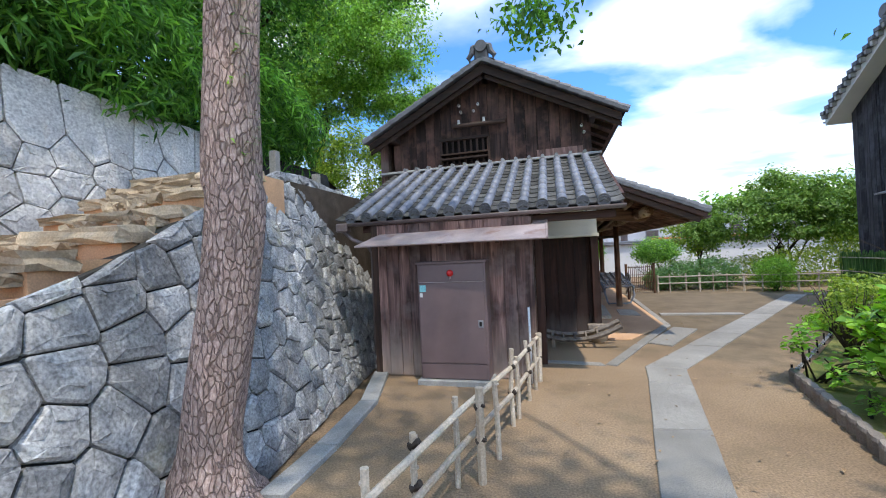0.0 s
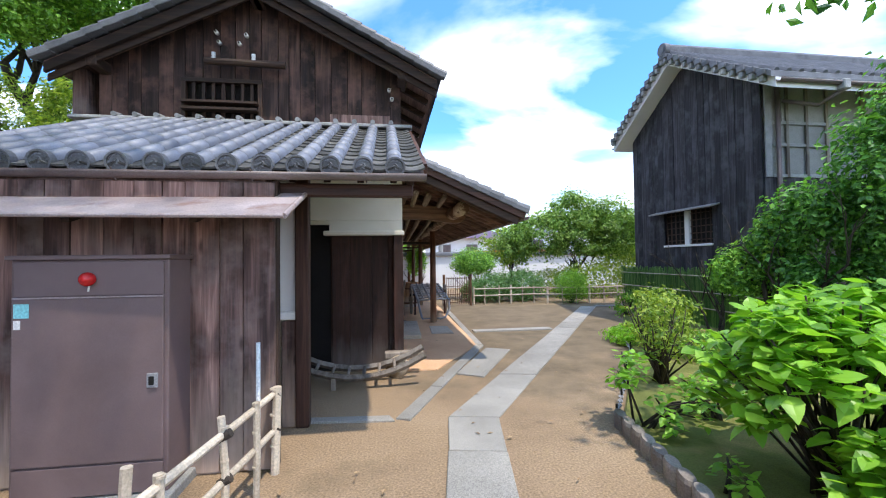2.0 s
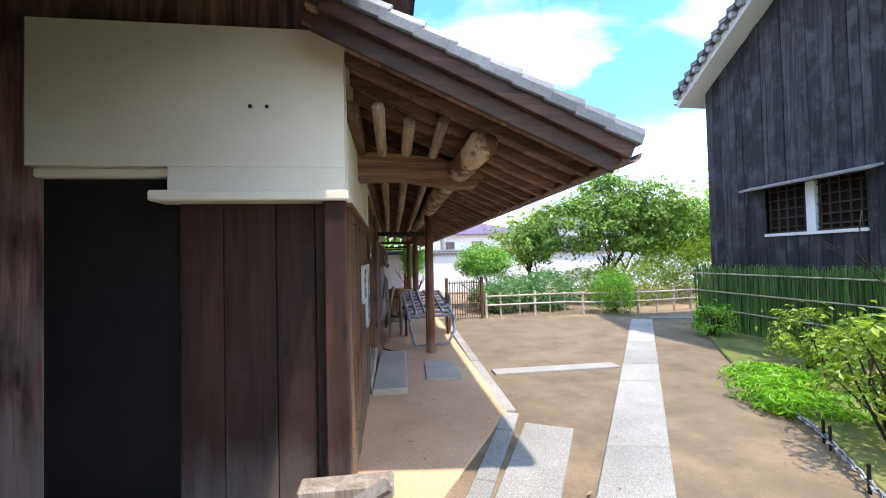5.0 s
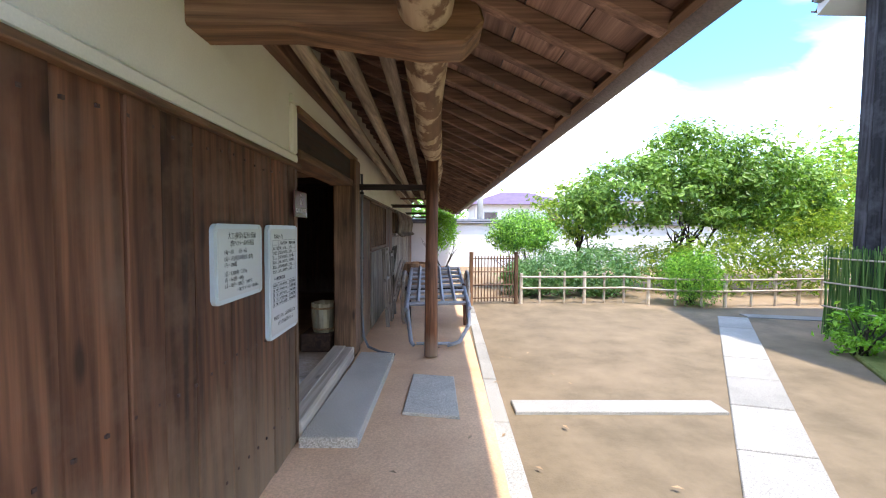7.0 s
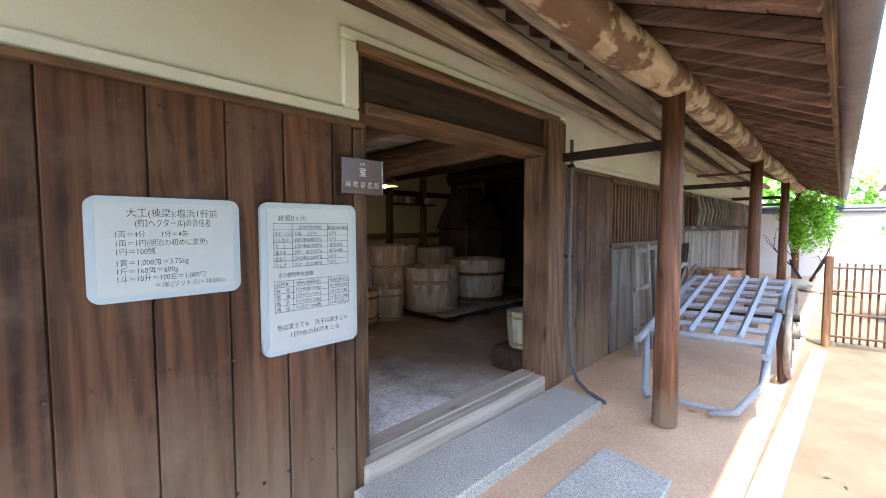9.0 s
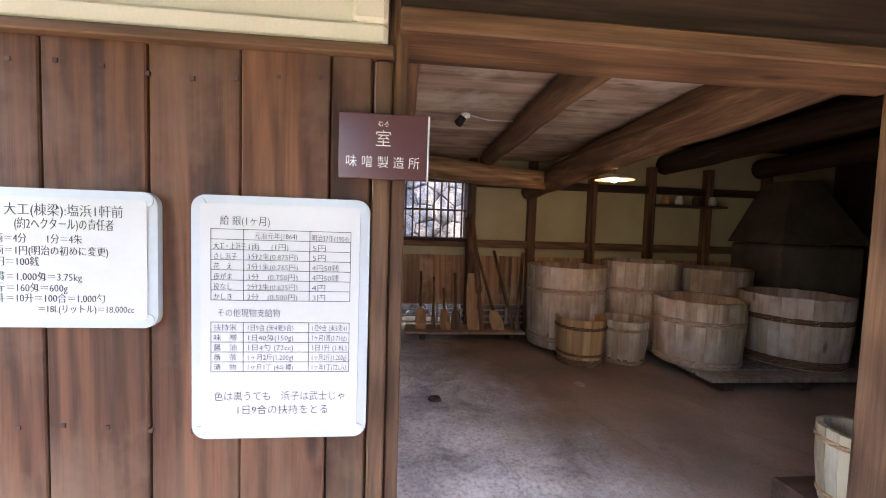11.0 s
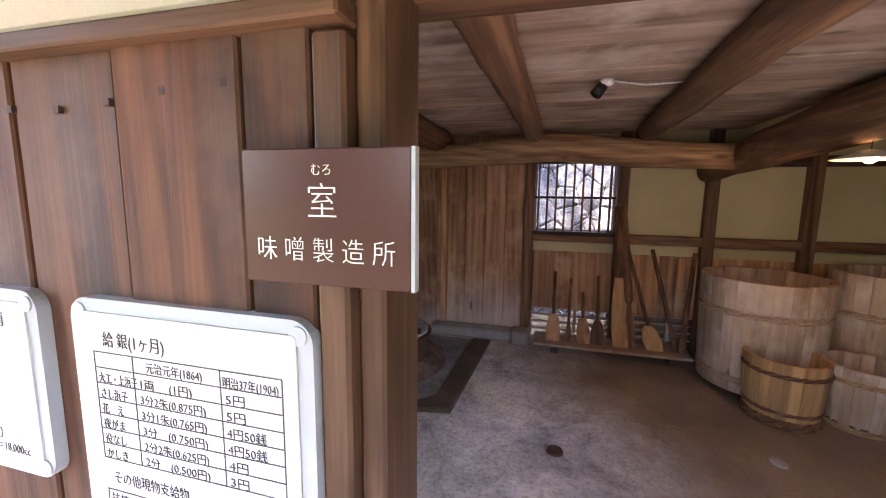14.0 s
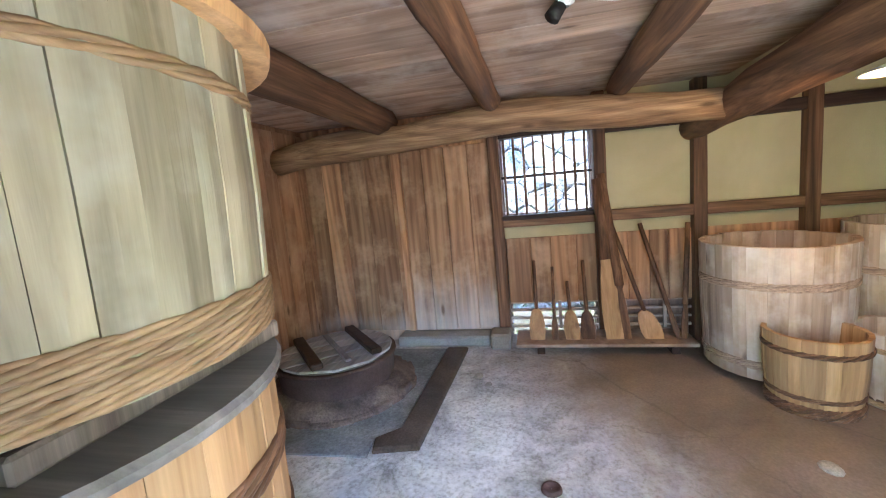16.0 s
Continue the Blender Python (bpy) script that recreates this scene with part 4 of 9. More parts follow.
for x, z in ((-2.2, 5.05), (-2.16, 4.9), (-1.78, 5.03), (-1.88, 4.9), (0.32, 4.30), (0.36, 4.16)):
    ins = thing("insulator", "small white porcelain knob insulator on the gable boards", "insulator", (x, 7.22, z), "gable insulators")
    part("knob", tb([(x, 7.25, z), (x, 7.18, z)], 0.028, 10), "white_plastic", ins, "", True)
    part("pin", tb([(x, 7.18, z), (x, 7.16, z)], 0.012, 8), "black_iron", ins)

# closing walls at the back and far end
structure("wall_west", bx(-4.1, -3.92, 7.22, 9.5, 0.0, roof_z(-4.0), 0), "plank_dark_z", "boarded back wall", "wall")
wb = bpy.data.objects["wall_west"]
part("wall_core", bx(-4.1, -3.92, 10.36, 22.5, 0.0, roof_z(-4.0), 0), "plank_dark_z", wb)
part("wall_core", bx(-4.1, -3.92, 9.5, 10.36, 2.16, roof_z(-4.0), 0), "plank_dark_z", wb)
part("wall_core", bx(-4.1, -3.92, 9.5, 10.36, 0.5, 1.38, 0), "plank_dark_z", wb)
structure("wall_north", bx(-4.1, 0.5, 22.4, 22.6, 0.0, 4.6, 0), "plank_dark_z", "boarded far end wall", "wall")
part("upper_wall", bx(0.34, 0.48, 7.25, 22.4, 3.16, roof_z(0.5) - 0.02, 0), "plank_dark_z", plaster)

# ---------------------------------------------------------------- shed under the lean-to
shed = structure("wall_shed", bx(-3.0, -0.66, 4.36, 4.42, 0.0, 2.33, 0), "plank_dark_z", "dark board shed wall under a tiled lean-to", "wall")
planks(shed, "plank_dark_z", "x", -3.0, -0.63, 4.36, 0.02, 2.3, 0.21, 0.026, -1, 31)
part("corner_post", bx(-0.72, -0.62, 4.36, 4.46, 0.0, 2.33, 0.008), "beam_dark_z", shed)
part("white_panel", bx(-1.40, -0.64, 5.22, 5.30, 1.15, 2.68, 0.003), "plaster_white", shed)
part("white_ledge", bx(-1.40, -0.64, 5.16, 5.30, 1.07, 1.15, 0.01), "plaster_white", shed)
part("lower_panel", bx(-1.40, -0.78, 5.22, 5.30, 0.0, 1.06, 0.003), "plaster_grey", shed)
part("lower_post", bx(-0.79, -0.64, 5.18, 5.30, 0.0, 1.06, 0.006), "plank_dark_z", shed)
part("porch_post", bx(-0.65, -0.52, 5.14, 5.27, 0.0, 2.70, 0.01), "beam_red_z", shed)
part("side_wall", bx(-1.46, -1.40, 4.42, 5.30, 0.0, 2.36, 0), "plank_dark_z", shed)
part("back_wall", bx(-3.0, -1.40, 5.32, 5.38, 0.0, 2.72, 0), "plank_dark_z", shed)
part("left_wall", bx(-3.05, -2.98, 4.42, 7.05, 0.0, 2.33, 0), "plaster_white", shed)
part("corner_post", bx(-3.08, -2.98, 4.33, 4.42, 0.0, 2.33, 0.006), "beam_dark_z", shed)
part("tie_beam", tb([(-0.55, 5.2, 2.62), (-0.1, 5.2, 2.57), (0.56, 5.2, 2.60)], [0.06, 0.065, 0.065], 12), "beam_red_x", shed)
part("eave_beam", bx(-3.3, 0.5, 4.50, 4.60, 2.22, 2.33, 0.01), "beam_red_x", shed)
part("side_beam", bx(0.44, 0.52, 4.50, 7.0, 0, 0.10, 0.008, Matrix.Translation((0, 4.42, 2.22)) @ Matrix.Rotation(math.atan2(1.2, 2.65), 4, "X") @ Matrix.Translation((0, -4.42, 0)) @ Matrix.Diagonal((1, 1.05, 1, 1))), "beam_dark_y", shed)

# steel cabinet on its plinth
cab = thing("steel_cabinet", "brown painted steel fire equipment cabinet with red lamp", "cabinet", (-1.75, 4.2, 0.0))
part("plinth", bx(-2.28, -1.22, 3.94, 4.36, -0.02, 0.075, 0.01), "concrete", cab, "rough grey concrete plinth")
part("body", bx(-2.24, -1.26, 4.01, 4.33, 0.075, 1.69, 0.006), "steel_brown", cab)
part("top_cap", bx(-2.26, -1.24, 3.98, 4.33, 1.69, 1.72, 0.004), "steel_brown", cab)
part("upper_panel", bx(-2.215, -1.285, 3.992, 4.012, 1.44, 1.675, 0.004), "steel_brown", cab)
door = part("cabinet_door", bx(-2.215, -1.285, 3.988, 4.012, 0.305, 1.425, 0.005), "steel_brown", cab)
part("lower_panel", bx(-2.215, -1.285, 3.992, 4.012, 0.09, 0.29, 0.004), "steel_brown", cab)
part("trim_line", bx(-2.215, -1.285, 3.984, 3.992, 1.427, 1.437, 0), "sheet_metal", cab)
part("handle", bx(-1.385, -1.315, 3.975, 3.99, 0.80, 0.90, 0.004), "grey_paint", door, "recessed chrome latch handle")
part("handle_grip", bx(-1.37, -1.335, 3.968, 3.977, 0.82, 0.88, 0.004), "black_iron", door)
part("sticker", bx(-2.205, -2.115, 3.985, 3.989, 1.30, 1.395, 0), "sticker_cyan", door, "pale cyan square sticker")
part("sticker", bx(-2.205, -2.165, 3.985, 3.989, 1.225, 1.285, 0), "letter_white", door, "small white paper sticker")
lamp_b = bmesh.new()
bmesh.ops.create_uvsphere(lamp_b, u_segments=20, v_segments=12, radius=0.048, matrix=Matrix.Translation((-1.75, 3.965, 1.555)))
part("alarm_lamp", lamp_b, "red_lamp", cab, "round red warning lamp", True)
part("lamp_wire", tb([(-1.75, 3.985, 1.51), (-1.755, 3.982, 1.47)], 0.006, 6), "white_plastic", cab)

# sheet metal awning
aw = thing("metal_awning", "rusty pinkish sheet metal awning over the cabinet", "awning", (-1.75, 4.2, 2.1))
ab = bmesh.new()
top = [(-2.85, 4.60, 2.26), (-0.43, 4.60, 2.28), (-0.43, 3.78, 1.985), (-3.12, 3.86, 2.0)]
vt = [ab.verts.new(p) for p in top]
vb_ = [ab.verts.new((p[0], p[1], p[2] - 0.015)) for p in top]
ab.faces.new(vt)
ab.faces.new(vb_[::-1])
for k in range(4):
    ab.faces.new((vt[k], vt[(k + 1) % 4], vb_[(k + 1) % 4], vb_[k]))
part("sheet", ab, "sheet_metal", aw)
part("front_lip", tb([(-3.12, 3.855, 1.985), (-0.43, 3.775, 1.97)], 0.016, 8), "sheet_metal", aw)
part("side_lip", tb([(-0.43, 4.6, 2.265), (-0.43, 3.78, 1.97)], 0.022, 8), "sheet_metal", aw)
for x in (-2.7, -1.9, -1.1, -0.6):
    part("batten", bx(x, x + 0.05, 3.9, 4.58, 2.0, 2.04, 0, Matrix.Translation((0, 4.58, 2.2)) @ Matrix.Rotation(radians(19), 4, "X") @ Matrix.Translation((0, -4.58, -2.04))), "beam_dark_y", aw)

# ---------------------------------------------------------------- roofs
def place(parent, name, mesh, mtx):
    ob = new(name, mesh)
    ob.parent = parent
    ob.matrix_basis = mtx
    return ob


def half_round(r, length, taper=0.94, thick=0.014, seg=8):
    """Cover tile: a half pipe along -y (downhill), open below."""
    bm = bmesh.new()
    outer, inner = [], []
    for (yy, rr) in ((0.0, r * taper), (-length, r)):
        outer.append([bm.verts.new((rr * math.cos(math.pi * k / seg), yy, rr * math.sin(math.pi * k / seg))) for k in range(seg + 1)])
    for k in range(seg):
        bm.faces.new((outer[0][k], outer[0][k + 1], outer[1][k + 1], outer[1][k]))
    inn = [bm.verts.new(((r - thick) * math.cos(math.pi * k / seg), -length, (r - thick) * math.sin(math.pi * k / seg))) for k in range(seg + 1)]
    for k in range(seg):
        bm.faces.new((outer[1][k], outer[1][k + 1], inn[k + 1], inn[k]))
    return finish("cover_tile", bm, "tile_cover", True)


def pan(width, length, dip=0.03, thick=0.018, seg=5):
    """Concave pan tile, downhill along -y."""
    bm = bmesh.new()
    rows = []
    for yy, lift in ((0.0, 0.0), (-length, 0.016)):
        for dz in (0.0, -thick):
            rows.append([bm.verts.new((width * (k / seg - 0.5), yy, lift + dz - dip * (1 - (2 * k / seg - 1) ** 2))) for k in range(seg + 1)])
    t0, b0, t1, b1 = rows
    for k in range(seg):
        bm.faces.new((t0[k], t0[k + 1], t1[k + 1], t1[k]))
        bm.faces.new((t1[k], t1[k + 1], b1[k + 1], b1[k]))
    return finish("pan_tile", bm, "tile_pan")


def end_disc(r):
    """Round eave tile end with a raised rim and a whirl of three commas and dots."""
    bm = bmesh.new()
    seg = 20
    prof = [(0.0, -0.004), (r * 0.78, -0.004), (r * 0.82, -0.018), (r, -0.018), (r, 0.05)]
    rings = []
    for rr, yy in prof[1:]:
        rings.append([bm.verts.new((rr * math.cos(2 * math.pi * k / seg), yy, rr * math.sin(2 * math.pi * k / seg))) for k in range(seg)])
    bm.faces.new(rings[0])
    for a, b in zip(rings, rings[1:]):
        for k in range(seg):
            bm.faces.new((a[k], a[(k + 1) % seg], b[(k + 1) % seg], b[k]))
    for j in range(3):
        pts = []
        for q in range(5):
            an = 2 * math.pi * j / 3 + 0.55 * q
            rr = r * (0.12 + 0.075 * q)
            pts.append((rr * math.cos(an), -0.008, rr * math.sin(an)))
        tube(bm, pts, [r * 0.12, r * 0.11, r * 0.085, r * 0.06, r * 0.03], 6)
    for j in range(12):
        an = 2 * math.pi * j / 12
        box(bm, r * 0.64 * math.cos(an) - 0.005, r * 0.64 * math.cos(an) + 0.005, -0.012, 0, r * 0.64 * math.sin(an) - 0.005, r * 0.64 * math.sin(an) + 0.005)
    return finish("end_tile", bm, "tile")


# lean-to roof
LT, LE = Vector((0, 7.16, 3.635)), Vector((0, 4.40, 2.40))     # top and eave lines
slope = (LE - LT)
LEN = slope.length
ANG = math.atan2(LT.z - LE.z, LT.y - LE.y)
lean = structure("roof_lean_to", bmesh.new(), "tile", "grey clay tiled lean-to roof with round cover tiles", "roof")
db = bmesh.new()
for p in (((-3.75, 7.22, 3.595), (0.70, 7.22, 3.595), (0.60, 4.42, 2.345), (-3.5, 4.42, 2.345)),):
    top = [db.verts.new((x, y, z + 0.035)) for x, y, z in p]
    bot = [db.verts.new(q) for q in p]
    db.faces.new(top)
    db.faces.new(bot[::-1])
    for k in range(4):
        db.faces.new((top[k], top[(k + 1) % 4], bot[(k + 1) % 4], bot[k]))
part("deck", db, "beam_dark_y", lean)
NC = 15
PITCH = (0.34 + 3.45) / (NC - 1)
cover, pan_me, disc = half_round(0.075, 0.30), pan(PITCH - 0.03, 0.26), end_disc(0.088)
tilt = Matrix.Rotation(ANG, 4, "X")
NROW = 10
for c in range(NC):
    x = 0.34 - PITCH * c
    for rI in range(NROW):
        s = LEN * rI / NROW
        pos = LT + slope.normalized() * s
        place(lean, "cover_tile", cover, Matrix.Translation((x, pos.y, pos.z + 0.045)) @ tilt)
    place(lean, "end_tile", disc, Matrix.Translation((x, LE.y - 0.01, LE.z + 0.055)) @ Matrix.Rotation(radians(8), 4, "X"))
PROWS = 13
for c in range(NC + 1):
    x = 0.34 + PITCH / 2 - PITCH * c
    for rI in range(PROWS):
        pos = LT + slope.normalized() * (LEN * rI / PROWS)
        place(lean, "pan_tile", pan_me, Matrix.Translation((x, pos.y, pos.z + 0.052)) @ tilt)
# flashing course against the gable, with pale caps over each cover row
part("flashing", bx(-4.05, 0.66, 7.04, 7.20, 3.665, 3.715, 0.01), "tile_pale", lean)
for c in range(NC):
    x = 0.34 - PITCH * c
    part("flashing_cap", tb([(x, 7.00, 3.725), (x, 7.17, 3.745)], 0.035, 8), "tile_pale", lean)
part("verge_board", bx(0.60, 0.65, 4.42, 7.05, 0, 0.10, 0.004, Matrix.Translation((0, 4.42, 2.33)) @ Matrix.Rotation(ANG, 4, "X") @ Matrix.Translation((0, -4.42, 0)) @ Matrix.Diagonal((1, 1.08, 1, 1))), "beam_red_y", lean)
for k in range(13):
    x = -3.3 + 0.3 * k
    part("rafter", bx(x, x + 0.06, 4.45, 7.0, 0, 0.08, 0.004, Matrix.Translation((0, 4.42, 2.25)) @ Matrix.Rotation(ANG, 4, "X") @ Matrix.Translation((0, -4.42, 0)) @ Matrix.Diagonal((1, 1.06, 1, 1))), "beam_dark_y", lean)


def gutter_pipe(p0, p1, r, seg=8):
    """Half pipe open to the sky, from p0 to p1."""
    bm = bmesh.new()
    p0, p1 = Vector(p0), Vector(p1)
    d = (p1 - p0).normalized()
    u = d.cross(Vector((0, 0, 1))).normalized()
    rows = []
    for p in (p0, p1):
        for rr in (r, r - 0.006):
            rows.append([bm.verts.new(p + rr * (math.cos(math.pi * k / seg) * u - math.sin(math.pi * k / seg) * Vector((0, 0, 1)))) for k in range(seg + 1)])
    a, b, c, e = rows
    for k in range(seg):
        bm.faces.new((a[k], a[k + 1], c[k + 1], c[k]))
        bm.faces.new((b[k], b[k + 1], e[k + 1], e[k]))
        bm.faces.new((a[k], a[k + 1], b[k + 1], b[k]))
        bm.faces.new((c[k], c[k + 1], e[k + 1], e[k]))
    for k in (0, seg):
        bm.faces.new((a[k], b[k], e[k], c[k]))
    return bm


gut = thing("rain_gutter", "brown half-round rain gutter along the lean-to eave", "gutter", (-1.4, 4.33, 2.36), "rain gutters")
part("trough", gutter_pipe((-3.6, 4.33, 2.37), (0.60, 4.33, 2.38), 0.055), "gutter", gut, "", True)
for x in (-2.8, -1.8, -0.8, 0.1):
    part("bracket", tb([(x, 4.27, 2.39), (x, 4.33, 2.31), (x, 4.42, 2.36)], 0.007, 6), "gutter", gut)
hop = part("hopper", bx(-3.66, -3.46, 4.27, 4.43, 2.24, 2.38, 0.02), "gutter", gut)
part("downpipe", tb([(-3.56, 4.35, 2.26), (-3.42, 4.37, 2.12), (-3.2, 4.42, 2.02), (-3.12, 4.45, 1.9), (-3.12, 4.45, 0.02)], 0.032, 10), "gutter", gut, "", True)
for z in (0.08, 0.22):
    part("pipe_collar", tb([(-3.12, 4.45, z), (-3.12, 4.45, z + 0.06)], 0.04, 10), "concrete", gut)

# main roof
YF, YB = 6.82, 22.9
main = structure("roof_main", bmesh.new(), "tile", "dark tiled gable roof with deep eaves", "roof")
for side in (1, -1):
    xe = RIDGE_X + side * 2.62
    ze = RIDGE_Z - PITCH_M * 2.62
    db = bmesh.new()
    pts = [(RIDGE_X, RIDGE_Z), (xe, ze)]
    vs = [[db.verts.new((x, y, z + dz)) for x, z in pts] for y in (YF + 0.06, YB) for dz in (0.0, 0.05)]
    a, b, c, e = vs
    db.faces.new((a[0], a[1], c[1], c[0])); db.faces.new((b[0], b[1], e[1], e[0]))
    db.faces.new((a[0], a[1], b[1], b[0])); db.faces.new((c[0], c[1], e[1], e[0])); db.faces.new((a[1], b[1], e[1], c[1]))
    part("deck", db, "roof_board", main)
    # tiles: stepped courses along the slope
    tbm = bmesh.new()
    nst = 13
    for k in range(nst):
        x0, x1 = RIDGE_X + side * 2.68 * k / nst, RIDGE_X + side * 2.68 * (k + 1) / nst
        z0, z1 = RIDGE_Z + 0.10 - PITCH_M * 2.68 * k / nst, RIDGE_Z + 0.10 - PITCH_M * 2.68 * (k + 1) / nst
        quad(tbm, (x0, YF, z0), (x1, YF, z1 + 0.03), (x1, YB, z1 + 0.03), (x0, YB, z0))
        quad(tbm, (x1, YF, z1 + 0.03), (x1, YF, z1 - 0.03), (x1, YB, z1 - 0.03), (x1, YB, z1 + 0.03))
    part("tile_field", tbm, "tile", main)
    # verge tiles, one by one down the gable edge
    vt_b = bmesh.new()
    tube(vt_b, [(0, 0, 0), (0.27 * side, 0, 0)], [0.05, 0.062], 8)
    box(vt_b, min(0, 0.27 * side), max(0, 0.27 * side), -0.09, 0.02, -0.09, -0.005, 0.008)
    vme = finish("verge_tile", vt_b, "tile")
    for k in range(13):
        s = 2.72 * k / 13
        place(main, "verge_tile", vme, Matrix.Translation((RIDGE_X + side * s, YF + 0.03, RIDGE_Z + 0.165 - PITCH_M * s)) @ Matrix.Rotation(side * math.atan(PITCH_M - 0.06), 4, "Y"))
    # barge boards
    for y0, y1, drop0, drop1 in ((YF + 0.05, YF + 0.10, 0.03, -0.13), (YF + 0.12, YF + 0.15, -0.10, -0.22)):
        bb_ = bmesh.new()
        lo = [(RIDGE_X, RIDGE_Z + drop1), (xe, ze + drop1 + 0.03)]
        hi = [(RIDGE_X, RIDGE_Z + drop0 + 0.03), (xe, ze + drop0)]
        vv = [[bb_.verts.new((x, y, z)) for x, z in (lo[0], lo[1], hi[1], hi[0])] for y in (y0, y1)]
        bb_.faces.new(vv[0]); bb_.faces.new(vv[1][::-1])
        for k in range(4):
            bb_.faces.new((vv[0][k], vv[0][(k + 1) % 4], vv[1][(k + 1) % 4], vv[1][k]))
        part("barge_board", bb_, "beam_dark_x", main)
    for k in range(26):
        y = 6.98 + 0.62 * k
        rb_ = bx(0, 2.9, y, y + 0.07, -0.09, -0.005, 0.004, Matrix.Translation((RIDGE_X, 0, RIDGE_Z)) @ Matrix.Rotation(side * math.atan(PITCH_M), 4, "Y") @ Matrix.Diagonal((side, 1, 1, 1)))
        part("rafter", rb_, "beam_dark_x", main)
    for xx in (RIDGE_X + side * 0.02, RIDGE_X + side * 2.1):
        z = RIDGE_Z - PITCH_M * abs(xx - RIDGE_X) - 0.22
        part("purlin", bx(xx - 0.07, xx + 0.07, 6.93, 7.4, z, z + 0.15, 0.015), "beam_dark_y", main)
part("ridge", bx(RIDGE_X - 0.11, RIDGE_X + 0.11, YF, YB, RIDGE_Z + 0.08, RIDGE_Z + 0.30, 0.02), "tile", main)
part("ridge_cap", tb([(RIDGE_X, YF - 0.02, RIDGE_Z + 0.31), (RIDGE_X, YB, RIDGE_Z + 0.31)], 0.075, 10), "tile", main)
orn = bmesh.new()
tube(orn, [(RIDGE_X, YF - 0.10, RIDGE_Z + 0.36), (RIDGE_X, YF + 0.05, RIDGE_Z + 0.36)], 0.12, 16)
for sx in (-1, 1):
    tube(orn, [(RIDGE_X + sx * 0.05, YF - 0.03, RIDGE_Z + 0.40), (RIDGE_X + sx * 0.17, YF - 0.03, RIDGE_Z + 0.36), (RIDGE_X + sx * 0.20, YF - 0.03, RIDGE_Z + 0.24), (RIDGE_X + sx * 0.27, YF - 0.03, RIDGE_Z + 0.16), (RIDGE_X + sx * 0.24, YF - 0.03, RIDGE_Z + 0.10)], [0.05, 0.065, 0.06, 0.05, 0.02], 8)
box(orn, RIDGE_X - 0.15, RIDGE_X + 0.15, YF - 0.05, YF + 0.03, RIDGE_Z + 0.08, RIDGE_Z + 0.34, 0.03)
part("ridge_ornament", orn, "tile", main, "scrolled clay ridge-end tile")

# porch roof along the long side
PX0, PZ0, PX1, PZ1 = 0.30, 3.18, 2.30, 2.285      # underside of the boards
PANG = math.atan2(PZ0 - PZ1, PX1 - PX0)
PY0, PY1 = 6.80, 24.2
porch = structure("roof_porch", bmesh.new(), "tile", "tiled porch roof on dark rafters with rain-stained boards", "roof")


def pz(x):
    return PZ0 - (PZ0 - PZ1) * (x - PX0) / (PX1 - PX0)


PLEN = math.hypot(PX1 - PX0, PZ0 - PZ1)
pm = Matrix.Translation((PX0, 0, PZ0)) @ Matrix.Rotation(PANG, 4, "Y")
for k in range(9):
    a, b = PLEN * k / 9, PLEN * (k + 1) / 9
    part("roof_board", bx(a + 0.003, b - 0.003, PY0 + 0.05, PY1, 0.0, 0.02, 0, pm), "roof_board", porch)
y = PY0 + 0.10
while y < PY1 - 0.1:
    part("rafter", bx(0.0, PLEN - 0.02, y, y + 0.055, -0.075, -0.002, 0.006, pm), "rafter_wood", porch)
    y += 0.32
tf = bmesh.new()
nst = 10
for k in range(nst):
    x0, x1 = PLEN * k / nst, PLEN * (k + 1) / nst + 0.01
    box(tf, x0, x1, PY0, PY1, 0.03, 0.085 + 0.0)
    quad(tf, pm @ Vector((x0, PY0, 0.11)), pm @ Vector((x1, PY0, 0.15)), pm @ Vector((x1, PY1, 0.15)), pm @ Vector((x0, PY1, 0.11)))
bmesh.ops.transform(tf, matrix=pm, verts=[v for v in tf.verts if len(v.link_faces) == 3])
part("tile_field", tf, "tile", porch)
vt_b = bmesh.new()
tube(vt_b, [(0, 0, 0), (0.27, 0, 0)], [0.045, 0.058], 8)
box(vt_b, 0, 0.27, -0.07, 0.02, -0.08, -0.005, 0.008)
vme = finish("verge_tile", vt_b, "tile")
for k in range(10):
    place(porch, "verge_tile", vme, pm @ Matrix.Translation((PLEN * k / 10, PY0 + 0.03, 0.145)) @ Matrix.Rotation(radians(-3), 4, "Y"))
part("barge_board", bx(0.1, PLEN + 0.03, PY0 - 0.01, PY0 + 0.04, -0.02, 0.085, 0.005, pm), "beam_red_x", porch)
part("barge_board", bx(0.1, PLEN - 0.02, PY0 + 0.04, PY0 + 0.07, -0.13, -0.02, 0.005, pm), "beam_dark_x", porch)
part("fascia", bx(PLEN - 0.03, PLEN, PY0 + 0.05, PY1, -0.05, 0.03, 0.003, pm), "beam_brown_y", porch)
gut2 = thing("rain_gutter", "long brown half-round gutter along the porch eave", "gutter", (2.28, 15.0, 2.25), "rain gutters")
part("trough", gutter_pipe((2.352, 6.82, 2.305), (2.352, 24.2, 2.285), 0.066), "gutter", gut2, "", True)
for k in range(13):
    y = 7.3 + 1.35 * k
    part("bracket", tb([(2.405, y, 2.315), (2.345, y, 2.243), (2.25, y, 2.265)], 0.008, 6), "gutter", gut2)

